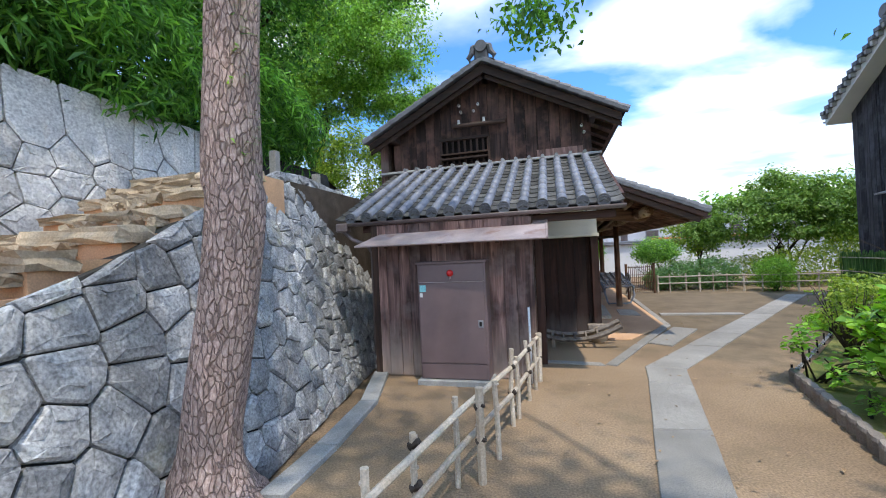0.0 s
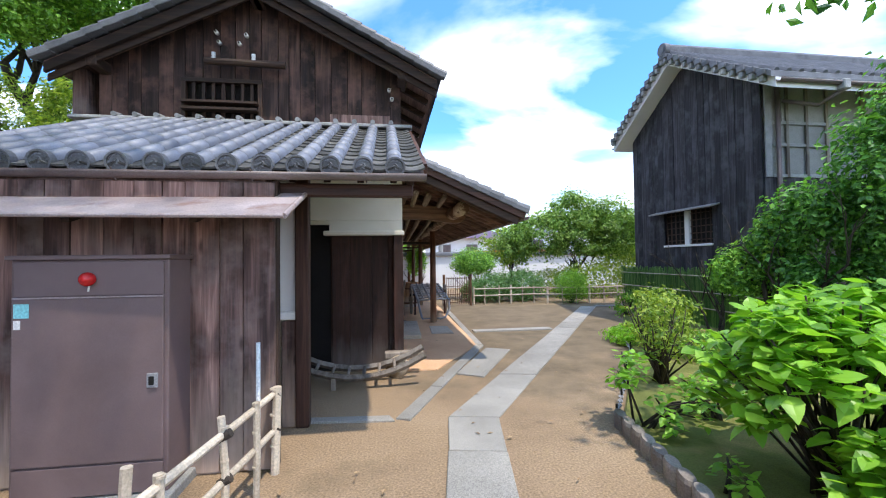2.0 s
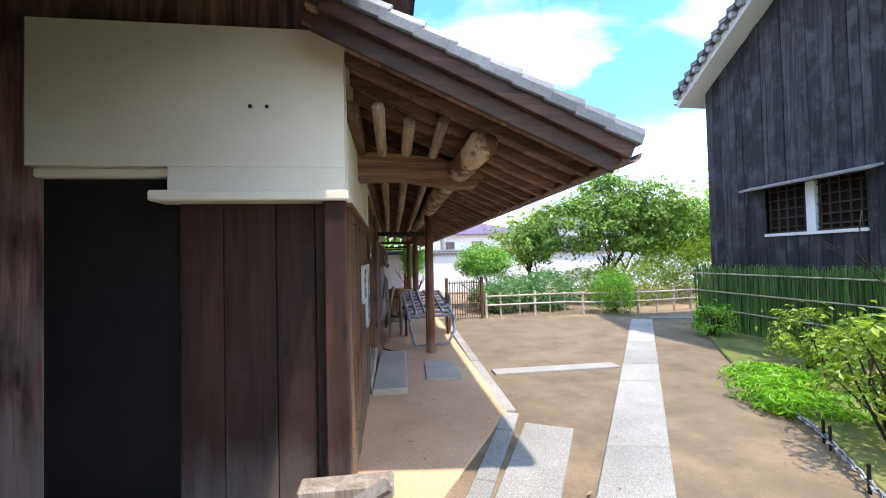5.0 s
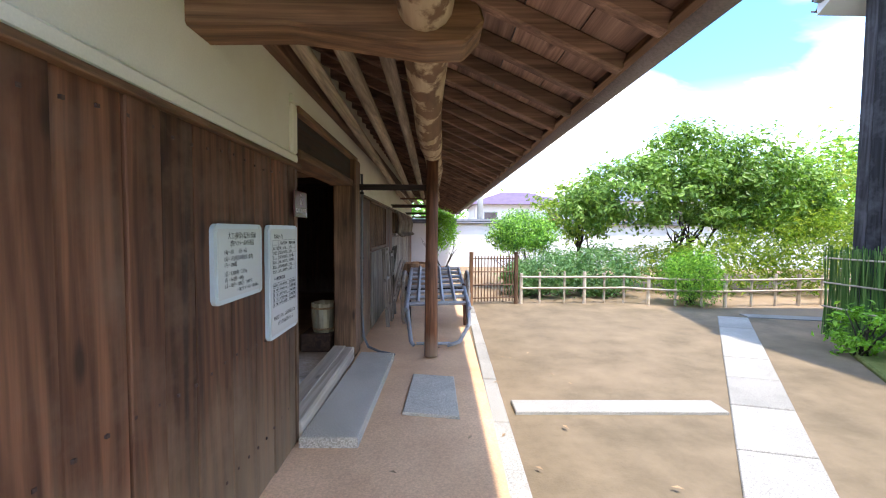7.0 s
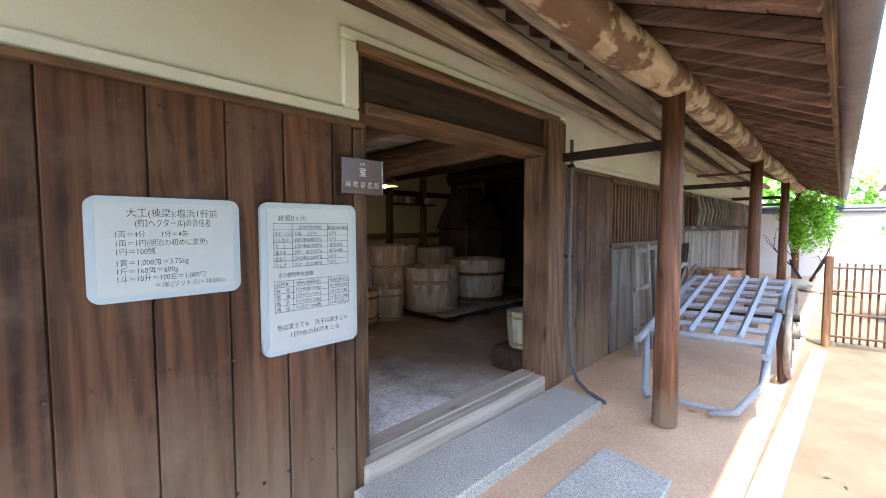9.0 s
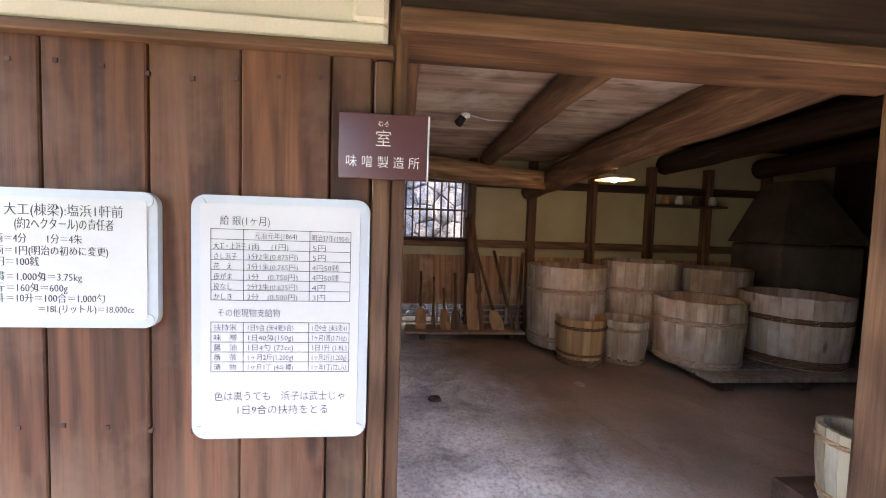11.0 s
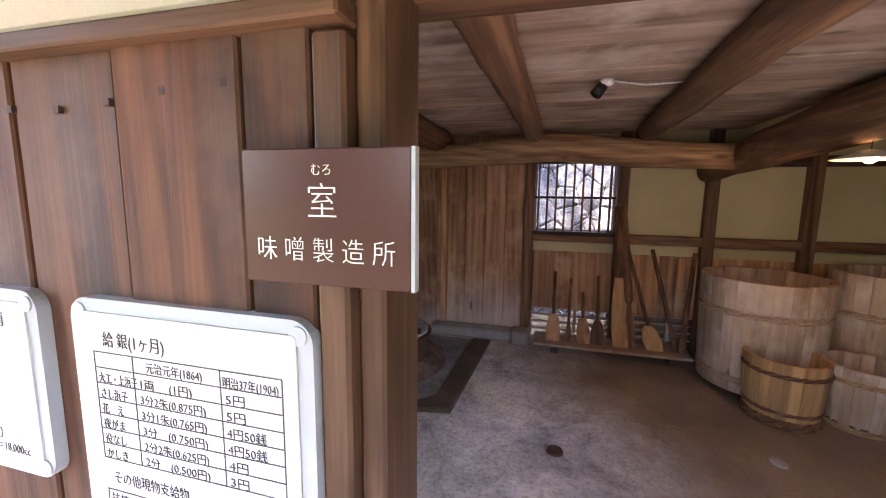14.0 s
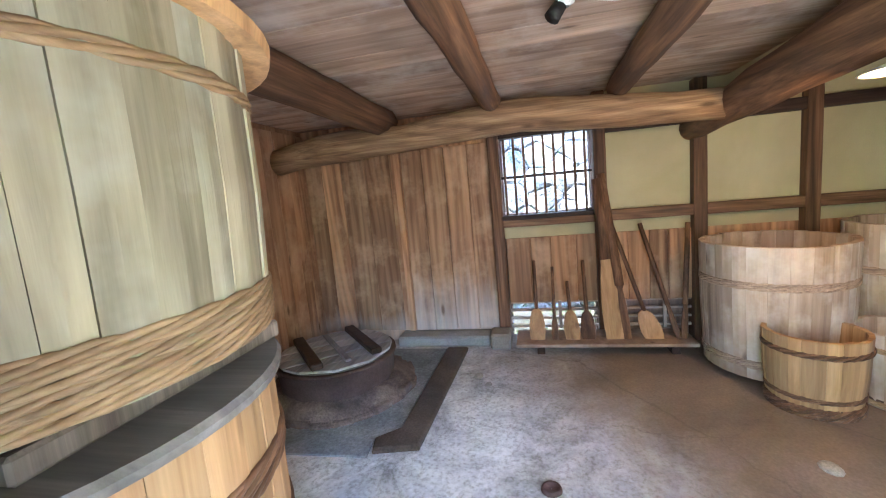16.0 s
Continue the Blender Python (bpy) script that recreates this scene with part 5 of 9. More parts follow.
# log beam under the porch, its posts, arms, ties and the poles stored above
logb = thing("porch_beam", "barked log eave beam with pale peeled patches", "beam", (1.45, 15.0, 2.5))
lp, lr = [], []
for k in range(28):
    y = 7.27 + 0.60 * k
    lp.append((1.45 + 0.02 * math.sin(y * 1.1), y, 2.49 + 0.012 * math.sin(2.3 * y)))
    lr.append(0.115 + 0.008 * math.sin(3.1 * y))
part("log", tb(lp, lr, 16), "log_peeled", logb, "", True)
posts_y = (11.44, 15.4, 19.4, 23.0)
for y in posts_y:
    pb = tb([(1.45, y, 0.04), (1.448, y + 0.005, 0.9), (1.45, y, 1.7), (1.452, y, 2.42)], [0.085, 0.078, 0.074, 0.072], 14)
    th = thing("porch_post", "round reddish brown porch post on a small stone pad", "post", (1.45, y, 0.0), "porch posts")
    part("shaft", pb, "post_wood", th, "", True)
    part("base_stone", bx(1.34, 1.56, y - 0.11, y + 0.11, -0.02, 0.022, 0.01), "tataki", th)
    tie = thing("tie_rail", "thin dark timber tie from wall to porch post", "rail", (1.0, y + 0.1, 2.1), "porch ties")
    part("rail", bx(0.48, 1.42, y + 0.08, y + 0.14, 2.06, 2.13, 0.005), "beam_dark_x", tie)
part("upper_tie", bx(0.7, 1.40, 15.48, 15.53, 2.24, 2.28, 0.004), "beam_red_x", bpy.data.objects["tie_rail.001"])
arm = thing("bracket_arm", "heavy curved timber bracket arm carrying the log beam", "bracket", (0.5, 8.3, 2.4))
ab = bmesh.new()
prof_t = [(0.44, 2.66), (0.9, 2.65), (1.3, 2.60), (1.66, 2.545)]
prof_b = [(1.70, 2.42), (1.62, 2.335), (1.45, 2.325), (1.2, 2.36), (0.9, 2.40), (0.44, 2.39)]
poly = prof_t + prof_b
f0 = [ab.verts.new((x, 8.20, z)) for x, z in poly]
f1 = [ab.verts.new((x, 8.40, z)) for x, z in poly]
ab.faces.new(f0); ab.faces.new(f1[::-1])
for k in range(len(poly)):
    ab.faces.new((f0[k], f0[(k + 1) % len(poly)], f1[(k + 1) % len(poly)], f1[k]))
bmesh.ops.recalc_face_normals(ab, faces=ab.faces)
bmesh.ops.bevel(ab, geom=list(ab.edges), offset=0.012, segments=1, affect="EDGES", profile=0.5)
part("arm", ab, "arm_wood", arm)
for x, z, r_, y0 in ((0.72, 2.72, 0.045, 7.2), (0.95, 2.72, 0.05, 7.5), (1.2, 2.70, 0.045, 7.4)):
    pl = thing("stored_pole", "long peeled pole stored on the ties under the eave", "pole", (x, 12.0, z), "stored poles")
    part("pole", tb([(x, y0, z - 0.02), (x + 0.02, 11.0, z - 0.22), (x, 15.0, z - 0.40), (x, 19.0, z - 0.42)], [r_, r_ * 1.05, r_, r_ * 0.9], 10), "pole_grey", pl, "", True)
part("wall_plate", bx(0.50, 0.58, 7.3, 22.4, 2.62, 2.78, 0.01), "beam_brown_y", plaster)

# electric cable down the wall by the doorway
cb_ = thing("cable", "grey electric conduit running down the wall to the ground", "cable", (0.55, 11.68, 0.0))
part("conduit", tb([(0.56, 11.68, 2.27), (0.565, 11.68, 2.0), (0.565, 11.66, 1.2), (0.56, 11.70, 0.5), (0.575, 11.72, 0.2), (0.64, 11.70, 0.07), (0.8, 11.58, 0.045), (1.0, 11.47, 0.04)], 0.016, 10), "rubber_grey", cb_, "", True)
for z in (2.02, 1.2):
    part("clip", bx(0.50, 0.585, 11.655, 11.705, z, z + 0.03, 0.004), "black_iron", cb_)

# ---------------------------------------------------------------- interior of the miso house
FZ = 0.08
structure("inner_floor", bx(-3.92, 0.32, 7.3, 16.2, -0.1, FZ, 0), "inner_floor", "earthen floor in brown and grey, cool door light painted in", "floor")
cl = bmesh.new()
rnd = random.Random(5)
x = -3.92
while x < 0.30:
    w = min(rnd.uniform(0.2, 0.34), 0.30 - x)
    z = 2.45 + rnd.uniform(0, 0.006)
    box(cl, x + 0.002, x + w - 0.002, 7.3, 11.5, z, z + 0.02)
    x += w
structure("ceiling", cl, "ceil_board", "old wooden board ceiling, pale and stained", "ceiling")
# far bay's shade put into near-black boards, here and on its walls
structure("ceiling_far_bay", bx(-3.92, 0.30, 11.5, 16.2, 2.78, 2.80, 0), "plank_shaded", "boards over the far bay, its darkness put into the colour", "ceiling")
inner = structure("wall_inner_back", bx(-3.92, -3.78, 7.3, 8.42, FZ, 2.45, 0), "inner_plank_z", "boarded and plastered inner back wall", "wall")
planks(inner, "inner_plank_z", "y", 7.3, 8.40, -3.78, 0.2, 2.2, 0.27, 0.02, 1, 41)
planks(inner, "inner_door_z", "y", 8.47, 9.38, -3.78, 0.2, 2.12, 0.24, 0.034, 1, 47)
part("wall_core", bx(-3.92, -3.78, 8.42, 9.46, FZ, 2.45, 0), "inner_plank_z", inner)
part("door_stile", bx(-3.78, -3.72, 8.40, 8.46, 0.2, 2.1, 0.004), "inner_plank_z", inner)
part("base_stone", bx(-3.80, -3.55, 8.3, 9.3, FZ, 0.19, 0.02), "concrete", inner)
for y in (9.38, 10.36, 11.20, 12.06, 12.92, 13.78, 14.7):
    part("stud", bx(-3.88, -3.70, y, y + 0.11, FZ, 2.45, 0.008), "beam_brown_z", inner)
part("rail", bx(-3.86, -3.715, 9.46, 15.9, 1.26, 1.36, 0.006), "beam_brown_y", inner)
part("rail", bx(-3.86, -3.715, 10.4, 15.9, 2.08, 2.18, 0.006), "beam_dark_y", inner)
part("plaster_panel", bx(-3.92, -3.80, 10.42, 15.9, 1.34, 2.75, 0), "plaster_inner", inner)
part("plaster_panel", bx(-3.92, -3.80, 9.46, 15.9, 1.14, 1.28, 0), "plaster_inner", inner)
part("plaster_panel", bx(-3.92, -3.80, 9.46, 10.42, 2.14, 2.45, 0), "plaster_inner", inner)
planks(inner, "inner_plank_z", "y", 9.50, 11.22, -3.80, 0.47, 1.14, 0.22, 0.02, 1, 42)
part("wall_core", bx(-3.92, -3.80, 11.2, 15.9, FZ, 1.14, 0), "inner_plank_z", inner)
part("wall_core", bx(-3.92, -3.80, 9.5, 11.2, 0.48, 1.14, 0), "inner_plank_z", inner)
win = thing("window_4", "barred interior window onto the bright stone wall", "window", (-3.8, 9.93, 1.38), "", "structure")
for k in range(9):
    y = 9.52 + 0.096 * k
    part("bar", bx(-3.84, -3.81, y, y + 0.022, 1.36, 2.14, 0.003), "beam_brown_z", win)
part("cross_bar", bx(-3.85, -3.835, 9.48, 10.36, 1.74, 1.765, 0.002), "beam_dark_y", win)
part("sill", bx(-3.88, -3.70, 9.46, 10.38, 1.33, 1.375, 0.006), "beam_dark_y", win)
part("head", bx(-3.88, -3.72, 9.46, 10.38, 2.13, 2.19, 0.006), "beam_dark_y", win)
lat = thing("window_5", "low lattice vent at the foot of the back wall", "window", (-3.8, 10.3, 0.2), "", "structure")
for z in (0.20, 0.285, 0.37, 0.455):
    part("slat", bx(-3.83, -3.79, 9.5, 11.2, z, z + 0.022, 0.002), "inner_plank_z", lat)
for y in (9.75, 9.98, 10.22, 10.6, 10.95):
    part("upright", bx(-3.80, -3.77, y, y + 0.03, 0.19, 0.48, 0.002), "inner_plank_z", lat)
structure("wall_inner_south", bx(-3.78, 0.30, 7.26, 7.34, FZ, 2.45, 0), "inner_plank_z", "dark boarded inner side wall", "wall")
planks(bpy.data.objects["wall_inner_south"], "inner_plank_z", "x", -3.78, 0.28, 7.34, FZ, 2.4, 0.2, 0.02, 1, 43)
structure("wall_inner_north", bx(-3.92, 0.32, 16.1, 16.25, FZ, 2.8, 0), "plank_shaded", "inner end wall, coloured for the dark far bay", "wall")
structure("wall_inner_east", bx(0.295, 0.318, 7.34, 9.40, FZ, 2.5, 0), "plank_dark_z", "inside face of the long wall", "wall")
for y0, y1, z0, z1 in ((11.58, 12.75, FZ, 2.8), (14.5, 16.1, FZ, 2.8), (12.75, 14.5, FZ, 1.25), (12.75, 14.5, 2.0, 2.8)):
    part("wall_core", bx(0.26, 0.315, y0, y1, z0, z1, 0), "plank_shaded", bpy.data.objects["wall_inner_east"])
part("wall_core", bx(0.26, 0.315, 9.46, 11.58, 2.44, 2.8, 0), "plank_dark_z", bpy.data.objects["wall_inner_east"])


def log_beam(name, label, pts, radii, material, seg=12):
    th = thing(name, label, "beam", tuple(pts[0]), "ceiling beams")
    pts2, rad2 = [], []
    rn = random.Random(int(abs(pts[0][1]) * 100))
    n = 14
    for k in range(n + 1):
        f = k / n * (len(pts) - 1)
        i = min(int(f), len(pts) - 2)
        u = f - i
        pts2.append(Vector(pts[i]).lerp(Vector(pts[i + 1]), u) + Vector((0, rn.uniform(-0.006, 0.006), rn.uniform(-0.006, 0.006))))
        rad2.append((radii[i] * (1 - u) + radii[i + 1] * u) * rn.uniform(0.95, 1.06))
    part("log", tb(pts2, rad2, seg), material, th, "", True)
    return th


log_beam("ceiling_joist", "round brown log joist under the board ceiling", [(-3.25, 9.50, 2.36), (0.28, 9.46, 2.37)], [0.085, 0.095], "beam_brown_x")
log_beam("ceiling_joist", "round brown log joist under the board ceiling", [(-3.25, 10.50, 2.36), (0.28, 10.42, 2.37)], [0.085, 0.10], "beam_brown_x")
log_beam("main_beam", "rough crooked log beam across the room", [(-3.28, 7.36, 2.10), (-3.24, 8.0, 2.18), (-3.22, 8.6, 2.17), (-3.2, 9.3, 2.22), (-3.2, 9.8, 2.24), (-3.2, 10.4, 2.18), (-3.18, 11.27, 2.13)], [0.12, 0.15, 0.12, 0.13, 0.14, 0.125, 0.115], "log_pale_y")
log_beam("main_beam", "squared brown beam under the ceiling", [(-3.3, 8.5, 2.34), (0.28, 8.5, 2.34)], [0.13, 0.13], "beam_brown_x", 8)
log_beam("main_beam", "massive bowed log beam over the vats", [(-3.85, 11.22, 2.03), (-3.0, 11.32, 2.16), (-2.0, 11.38, 2.25), (-0.9, 11.44, 2.33), (0.28, 11.48, 2.38)], [0.105, 0.15, 0.165, 0.17, 0.17], "beam_brown_x", 14)
log_beam("main_beam", "dark log beam in the far bay", [(-3.85, 13.2, 2.5), (0.28, 13.2, 2.6)], [0.14, 0.15], "beam_dark_x")
log_beam("main_beam", "dark log beam in the far bay", [(-3.5, 14.4, 2.45), (0.28, 14.4, 2.55)], [0.13, 0.14], "beam_dark_x")
# ---------------------------------------------------------------- boards and signs on the wall
def text_mesh(body, size, x, y, z, align="LEFT", squash=1.0, width=0.0):
    """Writing on a wall that faces +x: it reads along +y, its baseline at z."""
    cu = bpy.data.curves.new("text", "FONT")
    cu.body, cu.size, cu.align_x = body, size, align
    cu.extrude = 0.0005
    cu.offset = -size * 0.012
    cu.resolution_u = 2
    ob = bpy.data.objects.new("text", cu)
    scene.collection.objects.link(ob)
    me = bpy.data.meshes.new_from_object(ob.evaluated_get(bpy.context.evaluated_depsgraph_get()))
    bpy.data.objects.remove(ob)
    b_ = bmesh.new()
    b_.from_mesh(me)
    bpy.data.meshes.remove(me)
    if width:
        squash = width / max(v.co.x for v in b_.verts)
    for v in b_.verts:
        v.co = Vector((x + v.co.z, y + v.co.x * squash, z + v.co.y))
    return b_


def rounded_plate(x0, x1, y0, y1, z0, z1, r, seg=6):
    b_ = bmesh.new()
    pts = []
    for cy, cz, a0 in ((y1 - r, z1 - r, 0), (y0 + r, z1 - r, 90), (y0 + r, z0 + r, 180), (y1 - r, z0 + r, 270)):
        for k in range(seg + 1):
            a = radians(a0 + 90 * k / seg)
            pts.append((cy + r * math.cos(a), cz + r * math.sin(a)))
    lo = [b_.verts.new((x0, y, z)) for y, z in pts]
    hi = [b_.verts.new((x1, y, z)) for y, z in pts]
    b_.faces.new(hi)
    b_.faces.new(lo[::-1])
    n = len(pts)
    for k in range(n):
        b_.faces.new((lo[k], lo[(k + 1) % n], hi[(k + 1) % n], hi[k]))
    return b_


def whiteboard(y0, y1, z0, z1, label):
    th = thing("notice_board", label, "notice board", (0.5, (y0 + y1) / 2, (z0 + z1) / 2), "notice boards on the wall")
    part("rim", rounded_plate(0.502, 0.525, y0, y1, z0, z1, 0.038), "board_rim", th, "rounded pale grey plastic rim", False)
    part("panel", rounded_plate(0.525, 0.529, y0 + 0.026, y1 - 0.026, z0 + 0.023, z1 - 0.023, 0.008), "board_white", th)
    for yy, zz in ((y0 + 0.009, z0 + 0.009), (y1 - 0.039, z0 + 0.009), (y0 + 0.009, z1 - 0.039), (y1 - 0.039, z1 - 0.039)):
        part("corner_cap", rounded_plate(0.503, 0.5285, yy, yy + 0.03, zz, zz + 0.03, 0.014), "board_rim", th)
    return th


bdA = whiteboard(8.336, 8.828, 1.225, 1.600, "white notice board explaining old money and measures in Japanese")
rowsA = [(1.530, 0.036, 8.449, 0.293, "大工(棟梁):塩浜1軒前"), (1.494, 0.034, 8.473, 0.245, "(約2ヘクタール)の責任者"), (1.456, 0.028, 8.413, 0.226, "1両＝4分　　1分＝4朱"),
         (1.424, 0.028, 8.413, 0.291, "1両＝1円(明治の初めに変更)"), (1.394, 0.028, 8.413, 0.119, "1円＝100銭"), (1.354, 0.028, 8.413, 0.224, "1貫＝1,000匁＝3.75kg"),
         (1.324, 0.028, 8.413, 0.188, "1斤＝160匁＝600g"), (1.296, 0.028, 8.413, 0.281, "1斗＝10升＝100合＝1,000勺"), (1.268, 0.026, 8.525, 0.243, "＝18L(リットル)＝18,000cc")]
for z, s, y, w, body in rowsA:
    part("text_line", text_mesh(body, s, 0.5296, y, z, width=w), "ink", bdA)

bdB = whiteboard(8.915, 9.402, 0.905, 1.600, "tall white notice board with a wage table in Japanese")
tb_rows = [("大工・上浜子", "1両　 (1円)", "5円"), ("さし浜子", "3分2朱(0.875円)", "5円"), ("花　え", "3分1朱(0.765円)", "4円50銭"), ("夜がま", "3分　(0.750円)", "4円50銭"), ("役なし", "2分2朱(0.625円)", "4円"), ("かしき", "2分　(0.500円)", "3円")]
part("text_line", text_mesh("給 銀(1ヶ月)", 0.030, 0.5296, 8.992, 1.520, width=0.134), "ink", bdB)
part("text_line", text_mesh("元治元年(1864)", 0.021, 0.5296, 9.084, 1.483, width=0.116), "ink", bdB)
part("text_line", text_mesh("明治37年(1904)", 0.021, 0.5296, 9.24, 1.480, width=0.103), "ink", bdB)
for k, row in enumerate(tb_rows):
    z = 1.452 - 0.0285 * k
    for y, body in zip((8.975, 9.065, 9.243), row):
        part("text_line", text_mesh(body, 0.021, 0.5296, y, z, width=min(0.138, 0.0125 * len(body) + 0.012)), "ink", bdB)
for k in range(8):
    z = 1.506 - 0.0285 * k
    part("rule", bx(0.5292, 0.5299, 8.968, 9.350, z, z + 0.0016, 0), "ink", bdB)
for y in (8.968, 9.055, 9.235, 9.349):
    part("rule", bx(0.5292, 0.5299, y, y + 0.0016, 1.3065, 1.506, 0), "ink", bdB)
part("text_line", text_mesh("その他現物支給物", 0.026, 0.5296, 8.985, 1.262, width=0.170), "ink", bdB)
rows2 = [("扶持米", "1日9合 (米4麦5合)", "1日9合 (米5麦4)"), ("味　噌", "1日40匁(150g)", "1ヶ月1貫(3.75㎏)"), ("醤　油", "1日4勺 (72cc)", "1日1升 (1.8L)"), ("番　茶", "1ヶ月2斤(1,200g)", "1ヶ月2斤(1,200g)"), ("漬　物", "1ヶ月1丁 (4斗樽)", "1ヶ年1丁(72L入)")]
for k, row in enumerate(rows2):
    z = 1.222 - 0.0285 * k
    for y, body in zip((8.975, 9.065, 9.243), row):
        part("text_line", text_mesh(body, 0.020, 0.5296, y, z, width=0.062 if len(body) < 4 else (0.128 if y < 9.2 else 0.100)), "ink", bdB)
for k in range(6):
    z = 1.244 - 0.0285 * k
    part("rule", bx(0.5292, 0.5299, 8.968, 9.350, z, z + 0.0016, 0), "ink", bdB)
for y in (8.968, 9.055, 9.235, 9.349):
    part("rule", bx(0.5292, 0.5299, y, y + 0.0016, 1.1015, 1.244, 0), "ink", bdB)
part("text_line", text_mesh("色は黒うても　浜子は武士じゃ", 0.030, 0.5296, 8.976, 1.020, width=0.363), "ink", bdB)
part("text_line", text_mesh("1日9合の扶持をとる", 0.030, 0.5296, 9.035, 0.980, width=0.257), "ink", bdB)

sgn = thing("name_sign", "glossy brown acrylic room sign with white Japanese lettering", "sign", (0.545, 9.43, 1.75))
part("plate", bx(0.533, 0.545, 9.312, 9.560, 1.660, 1.842, 0.002), "sign_brown", sgn)
part("edge_strip", bx(0.530, 0.5445, 9.560, 9.565, 1.660, 1.842, 0), "board_rim", sgn)
part("text_line", text_mesh("むろ", 0.017, 0.5456, 9.436, 1.808, "CENTER", 0.95), "letter_white", sgn)
part("text_line", text_mesh("室", 0.050, 0.5456, 9.436, 1.755, "CENTER", 0.95), "letter_white", sgn)
part("text_line", text_mesh("味 噌 製 造 所", 0.036, 0.5456, 9.436, 1.695, "CENTER", 0.95), "letter_white", sgn)

# ---------------------------------------------------------------- vats and tubs
def hoop_ring(cx, cy, r, z, tr, seg=40, strands=3, seed=1):
    """A twisted split-bamboo hoop: strands winding round each other."""
    made = []
    rnd_ = random.Random(seed)
    for s in range(strands):
        ph = 2 * math.pi * s / strands
        pts = []
        for k in range(seg + 1):
            a = 2 * math.pi * k / seg
            w = ph + 9 * a
            rr = r + 0.16 * tr * math.cos(w)
            pts.append((cx + rr * math.cos(a), cy + rr * math.sin(a), z + 0.75 * tr * math.sin(w) + rnd_.uniform(-0.1, 0.1) * tr))
        made.append(tube(bmesh.new(), pts, tr * 0.46, 6, False))
    return made


def vat(name, label, cx, cy, z0, z1, r0, r1, hoops, stave_mat, hoop_mat, n=26, wall=0.04, fill=None, group="miso vats", seed=1, base=None):
    """A coopered vat: staves, bottom and hoops. hoops: (height share, thickness, how many side by side)."""
    th = thing(name, label, "vat" if z1 - z0 > 0.5 else "tub", (cx, cy, z0), group)
    rnd_ = random.Random(seed)
    edges = [2 * math.pi * (k + rnd_.uniform(-0.2, 0.2)) / n for k in range(n)]
    edges.append(edges[0] + 2 * math.pi)
    for a, b in zip(edges, edges[1:]):
        b_ = bmesh.new()
        da = 0.0009 / r1
        dz = rnd_.uniform(-0.004, 0.004)
        pr = rnd_.uniform(-0.003, 0.003)
        ring = []
        for z, ro in ((z0, r0), ((z0 + z1) / 2, (r0 + r1) / 2 + 0.008), (z1 + dz, r1)):
            row = []
            for an, rr in ((a + da, ro + pr), ((a + b) / 2, ro + pr + 0.003), (b - da, ro + pr), (b - da, ro - wall), (a + da, ro - wall)):
                row.append(b_.verts.new((cx + rr * math.cos(an), cy + rr * math.sin(an), z)))
            ring.append(row)
        for p, q in zip(ring, ring[1:]):
            for k in range(5):
                b_.faces.new((p[k], p[(k + 1) % 5], q[(k + 1) % 5], q[k]))
        b_.faces.new(ring[0][::-1])
        b_.faces.new(ring[-1])
        part("stave", b_, stave_mat, th)
    zf = z0 + 0.06 if fill is None else fill
    part("bottom", lathe(bmesh.new(), [(0.001, zf), ((r0 + r1) / 2 - wall * 0.5, zf), ((r0 + r1) / 2 - wall * 0.5, zf - 0.02), (0.001, zf - 0.02)], cx, cy, 28), "beam_dark_x" if fill is None else "inner_plank_z", th)
    for i, (f, tr, cnt) in enumerate(hoops):
        for j in range(cnt):
            z = z0 + (z1 - z0) * f + j * tr * 1.7
            r = r0 + (r1 - r0) * (z - z0) / (z1 - z0) + 0.005
            first, *rest = hoop_ring(cx, cy, r, z, tr, 72, 4, seed * 10 + i * 3 + j)
            ring_ob = part("hoop", first, hoop_mat, th, "twisted bamboo hoop", True)
            for s_ in rest:
                part("strand", s_, hoop_mat, ring_ob, "", True)
    return th


vat("miso_vat", "large pale new wooden vat stacked on another vat", -0.32, 8.54, 1.34, 2.06, 0.585, 0.605, [(0.03, 0.017, 4), (0.82, 0.017, 1)], "stave_pale", "hoop", 40, 0.045, None, "stacked vats", 3)
vat("miso_vat", "tan wooden vat carrying a lid and another vat", -0.32, 8.53, FZ, 1.20, 0.55, 0.575, [(0.08, 0.022, 3), (0.52, 0.022, 3), (0.80, 0.02, 2)], "stave_tan", "hoop_dark", 30, 0.045, None, "stacked vats", 4)
cap = thing("round_cover", "round brown board cover on the pale vat", "cover", (-0.37, 8.54, 2.06), "vat covers")
part("disc", lathe(bmesh.new(), [(0.001, 2.105), (0.645, 2.105), (0.657, 2.095), (0.65, 2.06), (0.001, 2.06)], -0.37, 8.54, 48), "stave_tan", cap)
lid = thing("round_cover", "round dark grey wooden cover with battens", "cover", (-0.32, 8.53, 1.205), "vat covers")
part("lid_disc", lathe(bmesh.new(), [(0.001, 1.24), (0.598, 1.24), (0.607, 1.225), (0.603, 1.205), (0.001, 1.205)], -0.32, 8.53, 48), "cover_grey", lid)
for y in (8.18, 8.55, 8.93):
    part("batten", bx(-0.76, -0.05, y - 0.035, y + 0.035, 1.241, 1.295, 0.008), "plank_grey_z", lid, "rough grey bearer plank")
for x, y in ((-0.24, 8.88), (-0.60, 8.88), (-0.24, 8.22), (-0.60, 8.22)):
    part("block", bx(x - 0.05, x + 0.05, y - 0.04, y + 0.04, 1.296, 1.339, 0.005), "stave_grey", lid)

